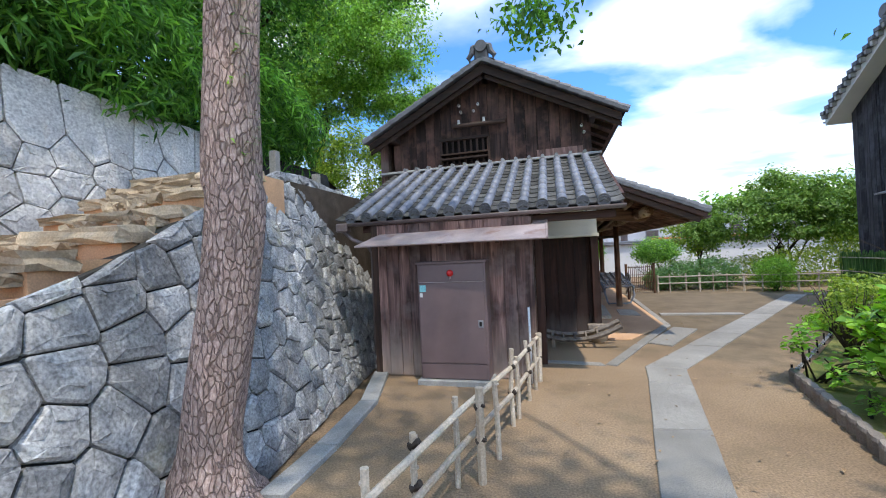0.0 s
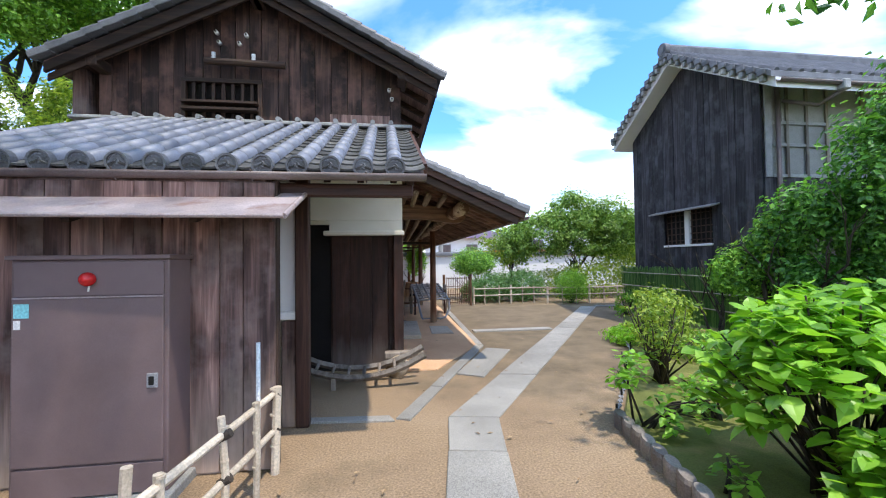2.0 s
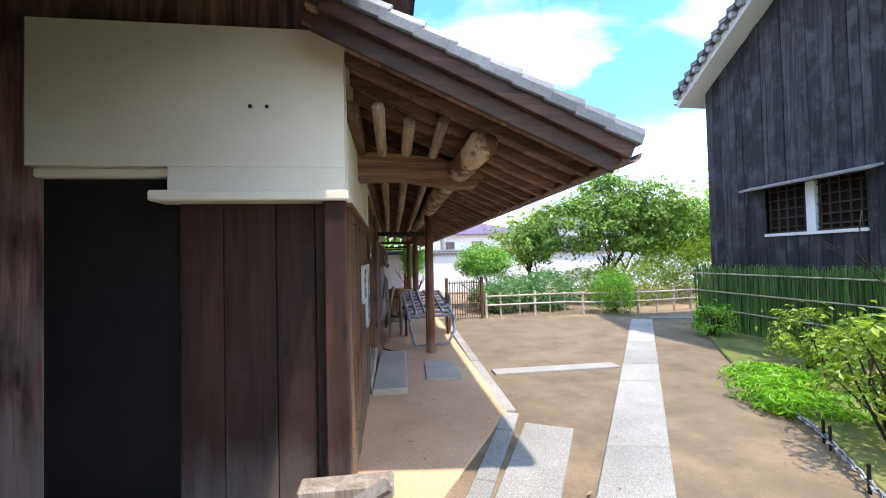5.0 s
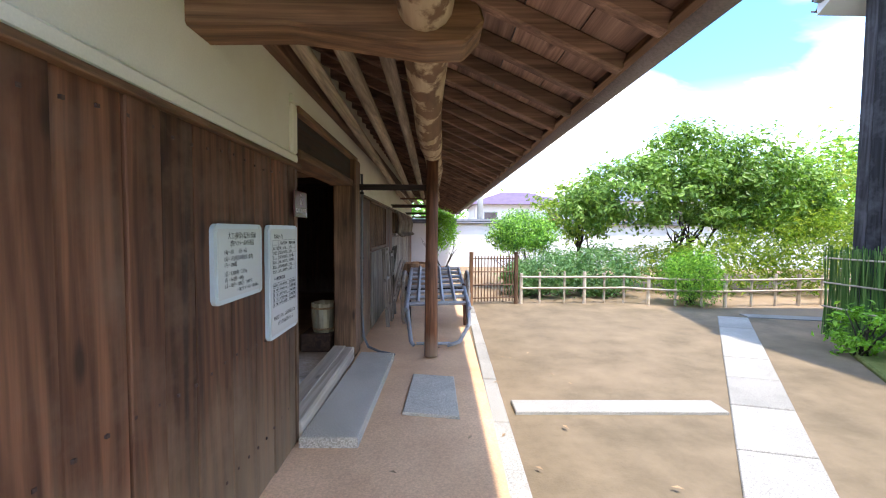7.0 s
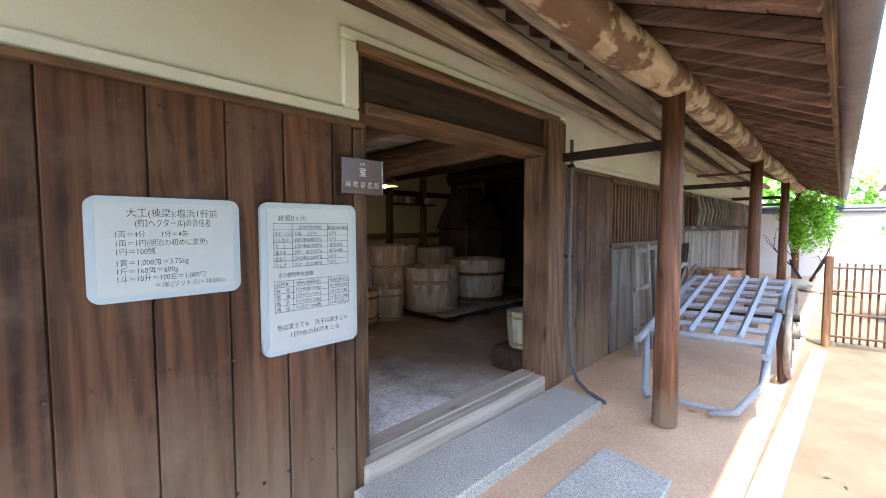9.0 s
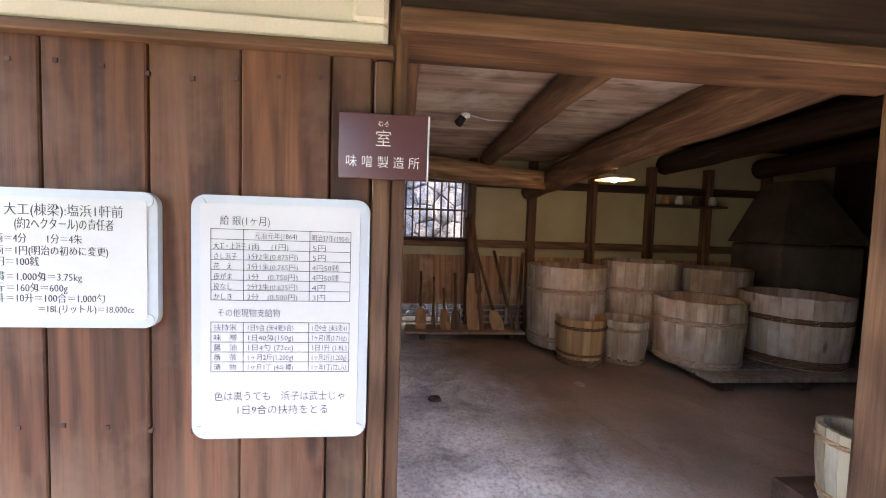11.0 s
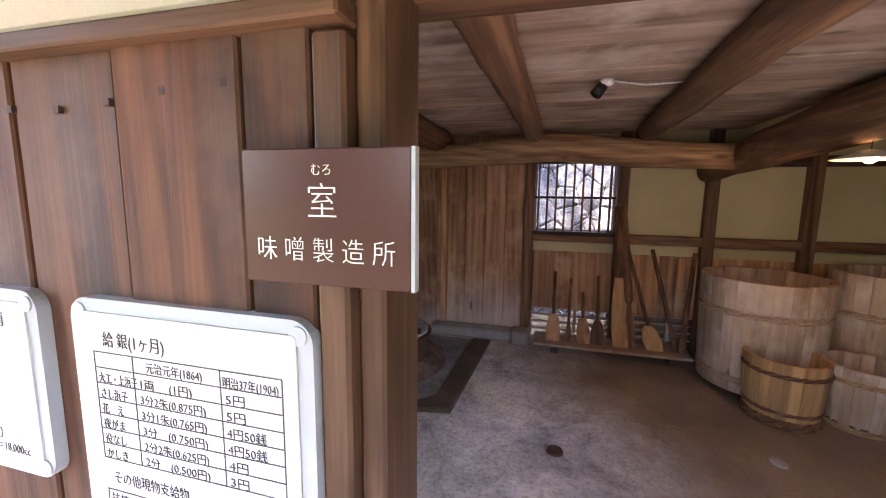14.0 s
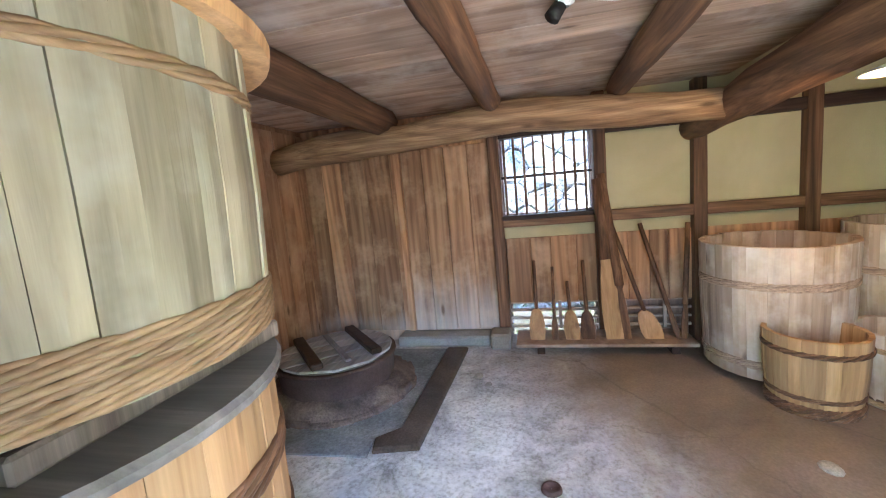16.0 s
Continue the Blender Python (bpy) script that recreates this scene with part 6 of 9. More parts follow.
HG = [(0.04, 0.015, 3), (0.66, 0.015, 2)]
vat("miso_vat", "weathered grey miso vat with bamboo hoops", -3.12, 11.53, FZ + 0.06, 1.10, 0.44, 0.475, [(0.10, 0.016, 2), (0.70, 0.015, 2)], "stave_grey", "hoop_pale", 26, 0.04, 0.95, seed=11)
vat("miso_vat", "weathered grey miso vat with bamboo hoops", -3.20, 12.55, FZ + 0.06, 1.17, 0.43, 0.465, HG, "stave_grey", "hoop_pale", 28, 0.04, 1.0, seed=12)
vat("miso_vat", "weathered grey miso vat with bamboo hoops", -3.20, 13.52, FZ + 0.06, 1.10, 0.42, 0.455, HG, "stave_grey", "hoop_pale", 26, 0.04, None, seed=13)
vat("miso_vat", "broad open miso vat standing on planks", -2.29, 12.66, FZ + 0.12, 0.86, 0.40, 0.435, [(0.05, 0.015, 2), (0.66, 0.015, 2)], "stave_grey", "hoop_pale", 28, 0.04, 0.7, seed=14)
vat("miso_vat", "brownish open miso vat standing on planks", -2.30, 13.78, FZ + 0.12, 0.92, 0.46, 0.50, HG, "stave_grey", "hoop_dark", 26, 0.04, None, seed=15)
vat("wooden_tub", "small tan wooden tub on the floor", -2.58, 11.50, FZ, 0.58, 0.235, 0.27, [(0.02, 0.022, 2), (0.24, 0.014, 1), (0.82, 0.016, 1)], "stave_tan", "hoop_dark", 18, 0.025, None, "small tubs", 16)
vat("wooden_tub", "small pale wooden tub with plain hoops", -2.62, 12.02, FZ, 0.56, 0.225, 0.265, [(0.06, 0.016, 1), (0.80, 0.016, 1)], "stave_grey", "hoop", 18, 0.025, None, "small tubs", 17)
vat("wooden_tub", "small pale bucket on a wooden block", 0.10, 11.62, 0.30, 0.66, 0.13, 0.155, [(0.12, 0.012, 1), (0.84, 0.012, 1)], "stave_pale", "hoop", 14, 0.02, None, "small tubs", 18)
blk = thing("wooden_block", "low dark wooden block under the bucket", "block", (0.05, 11.6, FZ))
part("block", bx(-0.14, 0.24, 11.42, 11.82, FZ, 0.30, 0.015), "beam_dark_y", blk)
pal = thing("vat_platform", "low plank platform under the vats", "platform", (-2.3, 13.2, FZ))
for x in (-2.72, -2.45, -2.18, -1.92):
    part("board", bx(x, x + 0.22, 12.38, 14.5, FZ + 0.08, FZ + 0.12, 0.005), "plank_grey_z", pal)
for y in (12.5, 13.3, 14.3):
    part("bearer", bx(-2.72, -1.70, y, y + 0.10, FZ, FZ + 0.08, 0.006), "beam_dark_x", pal)

# cauldron set in the floor with a wooden lid
kt = thing("cauldron", "rusty iron cauldron sunk in the floor with slatted wooden lid", "cauldron", (-2.66, 8.08, FZ))
part("rim", lathe(bmesh.new(), [(0.40, FZ - 0.02), (0.46, 0.10), (0.475, 0.25), (0.49, 0.37), (0.505, 0.38), (0.505, 0.40), (0.45, 0.40), (0.44, 0.3)], -2.66, 8.08, 40), "rust_iron", kt, "", True)
lid_m = Matrix.Translation((-2.66, 8.08, 0)) @ Matrix.Rotation(radians(-48), 4, "Z")
lidb = part("lid", lathe(bmesh.new(), [(0.001, 0.412), (0.455, 0.412), (0.465, 0.405), (0.455, 0.395)], -2.66, 8.08, 36), "cover_grey", kt, "grey wooden lid of several boards")
for k in range(6):
    a0, a1 = -0.46 + 0.92 * k / 6 + 0.004, -0.46 + 0.92 * (k + 1) / 6 - 0.004
    pts = [(a0, -math.sqrt(max(0.0, 0.475 ** 2 - a0 ** 2))), (a1, -math.sqrt(max(0.0, 0.475 ** 2 - a1 ** 2))), (a1, math.sqrt(max(0.0, 0.475 ** 2 - a1 ** 2))), (a0, math.sqrt(max(0.0, 0.475 ** 2 - a0 ** 2)))]
    b_ = slab_poly(pts, 0.412, 0.430 + 0.003 * (k % 2), 0.003)
    bmesh.ops.rotate(b_, verts=b_.verts, cent=(0, 0, 0), matrix=Matrix.Rotation(radians(90), 3, "Z"))
    bmesh.ops.transform(b_, matrix=lid_m, verts=b_.verts)
    part("lid_board", b_, "lid_grey", lidb)
for x, m_ in ((-0.23, "beam_dark_y"), (0.0, "lid_grey"), (0.24, "beam_dark_y")):
    w = 0.045 if m_ == "beam_dark_y" else 0.025
    part("lid_batten", bx(x - w, x + w, -0.38, 0.38, 0.434, 0.484 if m_ == "beam_dark_y" else 0.455, 0.008, lid_m), m_, lidb)
rubble = thing("hearth_ring", "ring of broken clay bricks round the cauldron", "hearth", (-2.66, 8.08, FZ))
rn = random.Random(9)
for k in range(26):
    a = 2 * math.pi * k / 26
    r_ = 0.60 + rn.uniform(-0.03, 0.03)
    px_, py_ = -2.66 + r_ * math.cos(a), 8.08 + r_ * math.sin(a)
    if py_ < 7.42:
        continue
    part("brick", bx(-0.08, 0.08, -0.045, 0.045, 0, 0.05 + rn.uniform(0, 0.03), 0.012, Matrix.Translation((px_, py_, FZ - 0.01)) @ Matrix.Rotation(a + math.pi / 2 + rn.uniform(-0.15, 0.15), 4, "Z")), "hearth_clay", rubble)
mound = lathe(bmesh.new(), [(0.44, 0.20), (0.52, 0.19), (0.58, 0.15), (0.63, 0.12), (0.675, FZ - 0.01)], -2.66, 8.08, 48)
for v in mound.verts:
    v.co += Vector((rn.uniform(-0.012, 0.012), rn.uniform(-0.012, 0.012), rn.uniform(-0.016, 0.012)))
part("clay_collar", mound, "hearth_clay", rubble, "cracked clay collar sealing the cauldron", True)
# worn stones in the floor near the hearth
fl = thing("hearth_stones", "flat dark stone slabs laid in the floor", "paving", (-2.6, 8.9, FZ), "", "structure")
part("slab", slab_poly([(-3.48, 8.86), (-3.48, 9.07), (-1.86, 9.01), (-1.80, 8.72), (-1.93, 8.69), (-2.06, 8.83)], FZ - 0.02, FZ + 0.035, 0.014), "soil_dark", fl)
part("slab", slab_poly([(-3.5, 7.38), (-1.72, 7.38), (-1.76, 8.70), (-1.93, 8.68), (-2.07, 8.82), (-3.5, 8.85)], FZ - 0.02, FZ + 0.010, 0.006), "hearth_grey", fl)
dr = thing("floor_drain", "small round rusty drain plug in the floor", "drain", (-1.60, 9.80, FZ))
part("ring", lathe(bmesh.new(), [(0.001, FZ + 0.010), (0.03, FZ + 0.010), (0.035, FZ + 0.018), (0.05, FZ + 0.018), (0.055, FZ)], -1.60, 9.80, 18), "rust_iron", dr, "", True)
for (x, y, s) in ((-1.9, 11.2, 0.05), (-2.9, 9.25, 0.04), (-2.75, 9.35, 0.03)):
    pb2 = bmesh.new()
    bmesh.ops.create_icosphere(pb2, subdivisions=2, radius=s, matrix=Matrix.Translation((x, y, FZ)) @ Matrix.Diagonal((1.3, 1, 0.35, 1)))
    tagged(part("pebble", pb2, "concrete", None, "", True), "small flat stone lying on the earthen floor", "stone", "floor pebbles")
wh = thing("stone_block", "pale stone block against the back wall", "stone", (-3.6, 9.25, FZ))
part("block", bx(-3.70, -3.46, 9.30, 9.50, FZ, 0.24, 0.02), "granite", wh)

# paddles leaning on the back wall on a low shelf
sh = thing("low_shelf", "low wooden plank shelf along the back wall", "shelf", (-3.5, 10.4, FZ))
part("plank", bx(-3.70, -3.30, 9.56, 11.10, 0.17, 0.20, 0.005), "stave_grey", sh)
for y in (9.75, 10.9):
    part("foot", bx(-3.66, -3.36, y, y + 0.07, FZ, 0.17, 0.004), "beam_dark_x", sh)


def paddle(y, ztop, blade_w, blade_h, lean, tilt_y, shaft_r, label, zb=0.2):
    th = thing("wooden_paddle", label, "paddle", (-3.5, y, zb), "stirring paddles")
    b_ = bmesh.new()
    xb, xt = -3.44, -3.68
    n = 9
    rows = []
    for k in range(n + 1):
        f = k / n
        z = zb + blade_h * f
        w = blade_w * (0.35 + 0.65 * math.sin(math.pi * min(1, 0.25 + 0.75 * f)) ** 0.7) if f < 0.95 else shaft_r * 2
        x = xb + (xt - xb) * (z - zb) / (ztop - zb)
        yc = y + tilt_y * (z - zb)
        rows.append([b_.verts.new((x + dx, yc + dy, z)) for dx, dy in ((0.012, -w / 2), (0.016, 0), (0.012, w / 2), (-0.012, w / 2), (-0.012, -w / 2))])
    for p, q in zip(rows, rows[1:]):
        for k in range(5):
            b_.faces.new((p[k], p[(k + 1) % 5], q[(k + 1) % 5], q[k]))
    b_.faces.new(rows[0][::-1]); b_.faces.new(rows[-1])
    part("blade", b_, "stave_tan" if blade_w > 0.13 else "beam_brown_z", th)
    z1 = zb + blade_h * 0.96
    part("shaft", tb([(xb + (xt - xb) * (z1 - zb) / (ztop - zb), y + tilt_y * (z1 - zb), z1), (xt, y + tilt_y * (ztop - zb), ztop)], [shaft_r * 1.1, shaft_r], 8), "beam_brown_z", th, "", True)


for args in ((9.76, 0.92, 0.15, 0.28, 0, 0.0, 0.016, "short wooden miso paddle leaning on the wall"), (9.92, 0.85, 0.06, 0.20, 0, 0.02, 0.014, "thin wooden stick leaning on the wall"),
             (10.08, 0.70, 0.14, 0.25, 0, -0.03, 0.016, "short round-bladed wooden paddle"), (10.22, 0.90, 0.13, 0.25, 0, 0.0, 0.016, "short wooden miso paddle leaning on the wall"),
             (10.45, 1.66, 0.17, 0.75, 0, -0.05, 0.05, "long broad wooden oar-like paddle"), (10.56, 1.70, 0.07, 0.5, 0, -0.10, 0.04, "long dark narrow paddle"),
             (10.78, 1.22, 0.18, 0.25, 0, -0.28, 0.018, "round-bladed paddle leaning at a slant"), (10.98, 1.22, 0.05, 0.3, 0, -0.24, 0.02, "dark crooked stick leaning at a slant"),
             (11.02, 1.2, 0.05, 0.3, 0, 0.12, 0.022, "dark wooden stake leaning in the corner")):
    paddle(*args)

# lamp fittings
sp = thing("ceiling_spot", "small ceiling spotlight with white socket", "lamp", (-1.62, 9.95, 2.45))
part("socket", lathe(bmesh.new(), [(0.001, 2.452), (0.04, 2.452), (0.042, 2.425), (0.02, 2.41)], -1.62, 9.98, 16), "white_plastic", sp, "white round socket", True)
part("head", tb([(-1.62, 9.96, 2.42), (-1.60, 9.92, 2.365)], [0.03, 0.036], 12), "black_iron", sp, "black cylindrical head", True)
part("wire", tb([(-1.62, 10.0, 2.445), (-1.7, 10.2, 2.43), (-1.72, 10.42, 2.44)], 0.005, 6), "white_plastic", sp)
LX, LY = -1.84, 11.40
lmp = thing("pendant_lamp", "pendant lamp with a flat shade glowing warm", "lamp", (LX, LY, 2.3))
part("shade", lathe(bmesh.new(), [(0.02, 2.055), (0.06, 2.045), (0.17, 2.005), (0.175, 2.0), (0.165, 2.0), (0.06, 2.03), (0.02, 2.04)], LX, LY, 28), "white_plastic", lmp, "shallow white enamel shade", True)
bl_ = bmesh.new()
bmesh.ops.create_uvsphere(bl_, u_segments=16, v_segments=10, radius=0.035, matrix=Matrix.Translation((LX, LY, 2.012)))
part("bulb", bl_, "lamp_glow", lmp, "glowing warm bulb", True)
part("flex", tb([(LX, LY, 2.05), (LX, LY, 2.38)], 0.003, 6), "black_iron", lmp)
lpt = new("pendant_light", bpy.data.lights.new("pendant_light", "POINT"))
lpt.data.energy, lpt.data.color, lpt.data.shadow_soft_size = 0.4, (1.0, 0.52, 0.20), 0.04
lpt.location = (LX, LY, 1.955)
hut = thing("range_hood", "dark metal hood in the far corner", "hood", (-3.4, 14.6, 1.2))
hb = bmesh.new()
tops = [(-3.75, 14.7, 2.3), (-3.3, 14.7, 2.3), (-3.3, 15.1, 2.3), (-3.75, 15.1, 2.3)]
bots = [(-3.75, 14.2, 1.45), (-2.9, 14.2, 1.45), (-2.9, 15.5, 1.45), (-3.75, 15.5, 1.45)]
tv, bv = [hb.verts.new(p) for p in tops], [hb.verts.new(p) for p in bots]
hb.faces.new(tv); hb.faces.new(bv[::-1])
for k in range(4):
    hb.faces.new((tv[k], tv[(k + 1) % 4], bv[(k + 1) % 4], bv[k]))
part("hood", hb, "soil_dark", hut)
part("stove", bx(-3.75, -2.95, 14.25, 15.45, FZ, 1.43, 0.03), "soil_dark", hut)
shl = thing("wall_shelf", "small dark shelf with jars on the plaster wall", "shelf", (-3.7, 13.3, 1.9))
part("board", bx(-3.80, -3.55, 13.0, 14.0, 1.90, 1.93, 0.004), "beam_dark_y", shl)
for y, m_ in ((13.15, "stave_tan"), (13.35, "white_plastic"), (13.6, "rust_iron"), (13.85, "white_plastic")):
    jr = thing("jar", "small old jar standing on the shelf", "jar", (-3.66, y, 1.93), "shelf jars")
    part("body", lathe(bmesh.new(), [(0.001, 1.93), (0.05, 1.93), (0.055, 2.0), (0.04, 2.05), (0.035, 2.06), (0.001, 2.06)], -3.66, y, 14), m_, jr, "", True)

# ---------------------------------------------------------------- porch things: cart, wheels, ladders
cart = thing("hand_cart", "grey painted slatted hand cart tipped on its shafts", "cart", (1.6, 12.9, 0.0))
C0, C1 = Vector((1.10, 12.10, 0.55)), Vector((1.96, 12.25, 0.55))   # low front corners
U0, U1 = Vector((1.05, 14.0, 0.86)), Vector((1.92, 14.2, 0.86))    # high rear corners
for a, b in ((C0, U0), (C1, U1)):
    d = (b - a)
    part("side_rail", tb([a - d * 0.12, a, a + d * 0.5, b], [0.03, 0.034, 0.034, 0.03], 8), "grey_paint", cart)
for f in (0.18, 0.38, 0.58, 0.78):
    part("long_slat", tb([C0.lerp(C1, f) + Vector((0, 0, 0.03)), U0.lerp(U1, f) + Vector((0, 0, 0.03))], 0.028, 4), "grey_paint", cart)
for f in (0.0, 0.14, 0.28, 0.42, 0.56, 0.70, 0.84, 0.98):
    a, b = C0.lerp(U0, f), C1.lerp(U1, f)
    part("cross_slat", tb([a, b], 0.03, 4), "grey_paint", cart)
part("shaft", tb([C1, (1.96, 12.0, 0.30), (1.82, 11.84, 0.10), (1.66, 11.80, 0.06)], [0.03, 0.03, 0.028, 0.026], 8), "grey_paint", cart, "", True)
part("shaft", tb([C0, (1.14, 12.0, 0.30), (1.18, 11.84, 0.10), (1.22, 11.80, 0.06)], [0.03, 0.03, 0.028, 0.026], 8), "grey_paint", cart, "", True)
part("pull_bar", tb([(1.25, 11.85, 0.07), (1.70, 11.88, 0.07)], 0.02, 8), "grey_paint", cart)
part("leg", tb([(1.98, 13.1, 0.03), (1.95, 13.0, 0.72)], 0.028, 8), "beam_red_z", cart)
part("leg", tb([(1.08, 13.0, 0.03), (1.08, 12.95, 0.70)], 0.028, 8), "beam_red_z", cart)
part("axle", tb([(0.95, 13.25, 0.60), (2.08, 13.35, 0.60)], 0.035, 10), "black_iron", cart)


def wheel(cx, cy, cz, r, parent, lean=0.0):
    w = part("wheel", bmesh.new(), "plank_grey_z", parent)
    rim = bmesh.new()
    n = 36
    pts = [(cx + lean * math.sin(2 * math.pi * k / n), cy + r * math.cos(2 * math.pi * k / n), cz + r * math.sin(2 * math.pi * k / n)) for k in range(n + 1)]
    tube(rim, pts, 0.028, 8, False)
    part("rim", rim, "plank_grey_z", w, "", True)
    part("hub", tb([(cx - 0.07, cy, cz), (cx + 0.07, cy, cz)], [0.06, 0.06], 12), "plank_grey_z", w, "", True)
    for k in range(10):
        a = 2 * math.pi * k / 10
        part("spoke", tb([(cx, cy, cz), (cx + lean * math.sin(a), cy + r * math.cos(a), cz + r * math.sin(a))], 0.014, 6), "plank_grey_z", w)


wheel(2.02, 13.34, 0.46, 0.42, cart)
wheel(0.98, 13.26, 0.46, 0.42, cart)
old = thing("old_wheel", "old grey spoked wooden wheel leaning on the wall", "wheel", (0.72, 14.3, 0.0), "stored wheels")
wheel(0.74, 14.35, 0.50, 0.48, old, 0.10)
old2 = thing("old_wheel", "old grey spoked wooden wheel leaning on the wall", "wheel", (0.72, 15.2, 0.0), "stored wheels")
wheel(0.72, 15.1, 0.46, 0.44, old2, 0.10)
for y0, h, lean_ in ((12.95, 1.28, 0.06), (13.55, 1.2, 0.05)):
    fr = thing("drying_rack", "old weathered wooden rack leaning against the wall", "rack", (0.7, y0, 0.0), "leaning frames")
    for dy in (0.0, 0.42):
        part("upright", bx(0.66, 0.72, y0 + dy, y0 + dy + 0.06, 0.02, h, 0.006, Matrix.Translation((0.75, 0, 0)) @ Matrix.Rotation(-lean_, 4, "Y") @ Matrix.Translation((-0.70, 0, 0))), "plank_grey_z", fr)
    for z in (0.30, 0.75, h - 0.1):
        part("rung", bx(0.67, 0.71, y0, y0 + 0.48, z, z + 0.05, 0.005, Matrix.Translation((0.75, 0, 0)) @ Matrix.Rotation(-lean_, 4, "Y") @ Matrix.Translation((-0.70, 0, 0))), "plank_grey_z", fr)
vat("wooden_tub", "brown wooden barrel standing under the eave", 1.05, 15.35, 0.02, 0.86, 0.30, 0.33, [(0.15, 0.015, 2), (0.75, 0.015, 2)], "inner_plank_z", "hoop_dark", 18, 0.03, None, "porch barrels", 21)
bench = thing("bench", "low dark wooden bench by the far posts", "bench", (1.0, 16.9, 0.0))
part("seat", bx(0.75, 1.25, 16.4, 17.6, 0.62, 0.67, 0.008), "plank_grey_z", bench)
for x in (0.8, 1.14):
    for y in (16.5, 17.4):
        part("leg", bx(x, x + 0.06, y, y + 0.06, 0.02, 0.62, 0.005), "plank_grey_z", bench)
hk = thing("hanging_ropes", "coils of dark rope hung on the wall", "rope", (0.6, 15.3, 0.7))
for k in range(5):
    y = 14.75 + 0.16 * k
    n = 18
    part("coil", tb([(0.60 + 0.03 * math.sin(2 * math.pi * q / n), y + 0.07 * math.cos(2 * math.pi * q / n), 0.95 + 0.28 * math.sin(2 * math.pi * q / n)) for q in range(n + 1)], 0.014, 6), "bark_dark", hk, "", True)

# old curved sledge-like frame in the recess in front of the sliding door
sl = thing("curved_frame", "long curved grey wooden sledge runner frame on the ground", "wooden frame", (-0.2, 6.4, 0.0))


def arc_pts(y, dz):
    return [(-1.25 + 2.0 * k / 10, y, 0.14 + dz + 0.42 * ((k - 5.6) / 5.6) ** 2) for k in range(11)]


part("runner", tube(bmesh.new(), arc_pts(6.30, 0.0), 0.045, 4), "plank_grey_z", sl)
part("runner", tube(bmesh.new(), arc_pts(6.62, 0.04), 0.045, 4), "plank_grey_z", sl)
for k in range(2, 9):
    a, b = arc_pts(6.28, 0.02)[k], arc_pts(6.64, 0.06)[k]
    part("rung", tb([a, b], 0.022, 6), "plank_grey_z", sl)
part("prop", bx(-0.46, -0.40, 6.27, 6.33, 0.0, 0.16, 0.004), "plank_grey_z", sl)
st = thing("millstone", "half-buried round stone wheel under the frame", "stone", (0.40, 6.75, 0.0))
part("stone", tb([(0.36, 6.68, 0.14), (0.44, 6.80, 0.15)], [0.15, 0.15], 20), "step_stone", st, "", True)
sl2 = thing("beam_piece", "short weathered beam end resting on the stone", "beam", (0.5, 6.9, 0.235))
part("piece", bx(0.22, 0.78, 6.84, 7.0, 0.235, 0.325, 0.012), "plank_grey_z", sl2)

# bamboo rail by the cabinet
bf = thing("bamboo_fence", "low fence of bound bamboo poles beside the path", "fence", (-0.9, 3.0, 0.0))
F = [(-1.36, 0.45), (-1.28, 1.0), (-1.16, 1.62), (-0.98, 1.70), (-0.90, 2.1), (-0.84, 2.8), (-0.80, 3.0), (-0.72, 3.55), (-0.66, 3.95), (-0.62, 4.28)]
rn = random.Random(12)
for i, (x, y) in enumerate(F):
    h = 0.72 + rn.uniform(-0.06, 0.10)
    tall = 0.034 if i in (3, 9) else 0.024
    b_ = tb([(x, y, -0.02), (x + rn.uniform(-0.01, 0.01), y, h * 0.5), (x + rn.uniform(-0.02, 0.02), y, h)], tall, 8)
    for z in (0.22, 0.46, 0.66):
        tube(b_, [(x, y, z - 0.006), (x, y, z + 0.006)], tall * 1.14, 8)
    part("bamboo_post", b_, "bamboo", bf)
for z0, z1 in ((0.33, 0.33), (0.60, 0.62)):
    b_ = tb([(-1.34, 0.3, z0), (-1.1, 1.66, z0), (-0.84, 2.8, (z0 + z1) / 2), (-0.62, 4.32, z1)], [0.026, 0.026, 0.025, 0.023], 8)
    part("bamboo_rail", b_, "bamboo", bf)
for x, y in F[1::2]:
    for z in (0.34, 0.61):
        part("binding", tb([(x - 0.03, y, z - 0.02), (x + 0.035, y, z + 0.02)], 0.030, 8), "bark_dark", bf)
pp = thing("white_pipe", "thin white plastic pipe standing by the shed", "pipe", (-0.72, 4.2, 0.0))
part("pipe", tb([(-0.72, 4.2, 0.0), (-0.72, 4.2, 1.04)], 0.016, 10), "white_plastic", pp, "", True)
# ---------------------------------------------------------------- dry stone walls, steps and bank
WP0 = Vector((-3.12, 1.2, 0.0))
WU = Vector((-0.65, 4.2, 0.0)).normalized()
WUP = Vector((-0.25, 0.0, 1.0))
WN = WU.cross(WUP).normalized()
if WN.x < 0:
    WN = -WN


def lerp_table(tab, s):
    if s <= tab[0][0]:
        return tab[0][1]
    for (a, za), (b, zb) in zip(tab, tab[1:]):
        if s <= b:
            return za + (zb - za) * (s - a) / (b - a)
    return tab[-1][1]


TOP = [(-2.4, 1.25), (-1.05, 1.68), (-0.25, 1.95), (0.65, 2.38), (2.6, 3.20), (3.4, 3.28), (6.2, 3.25)]


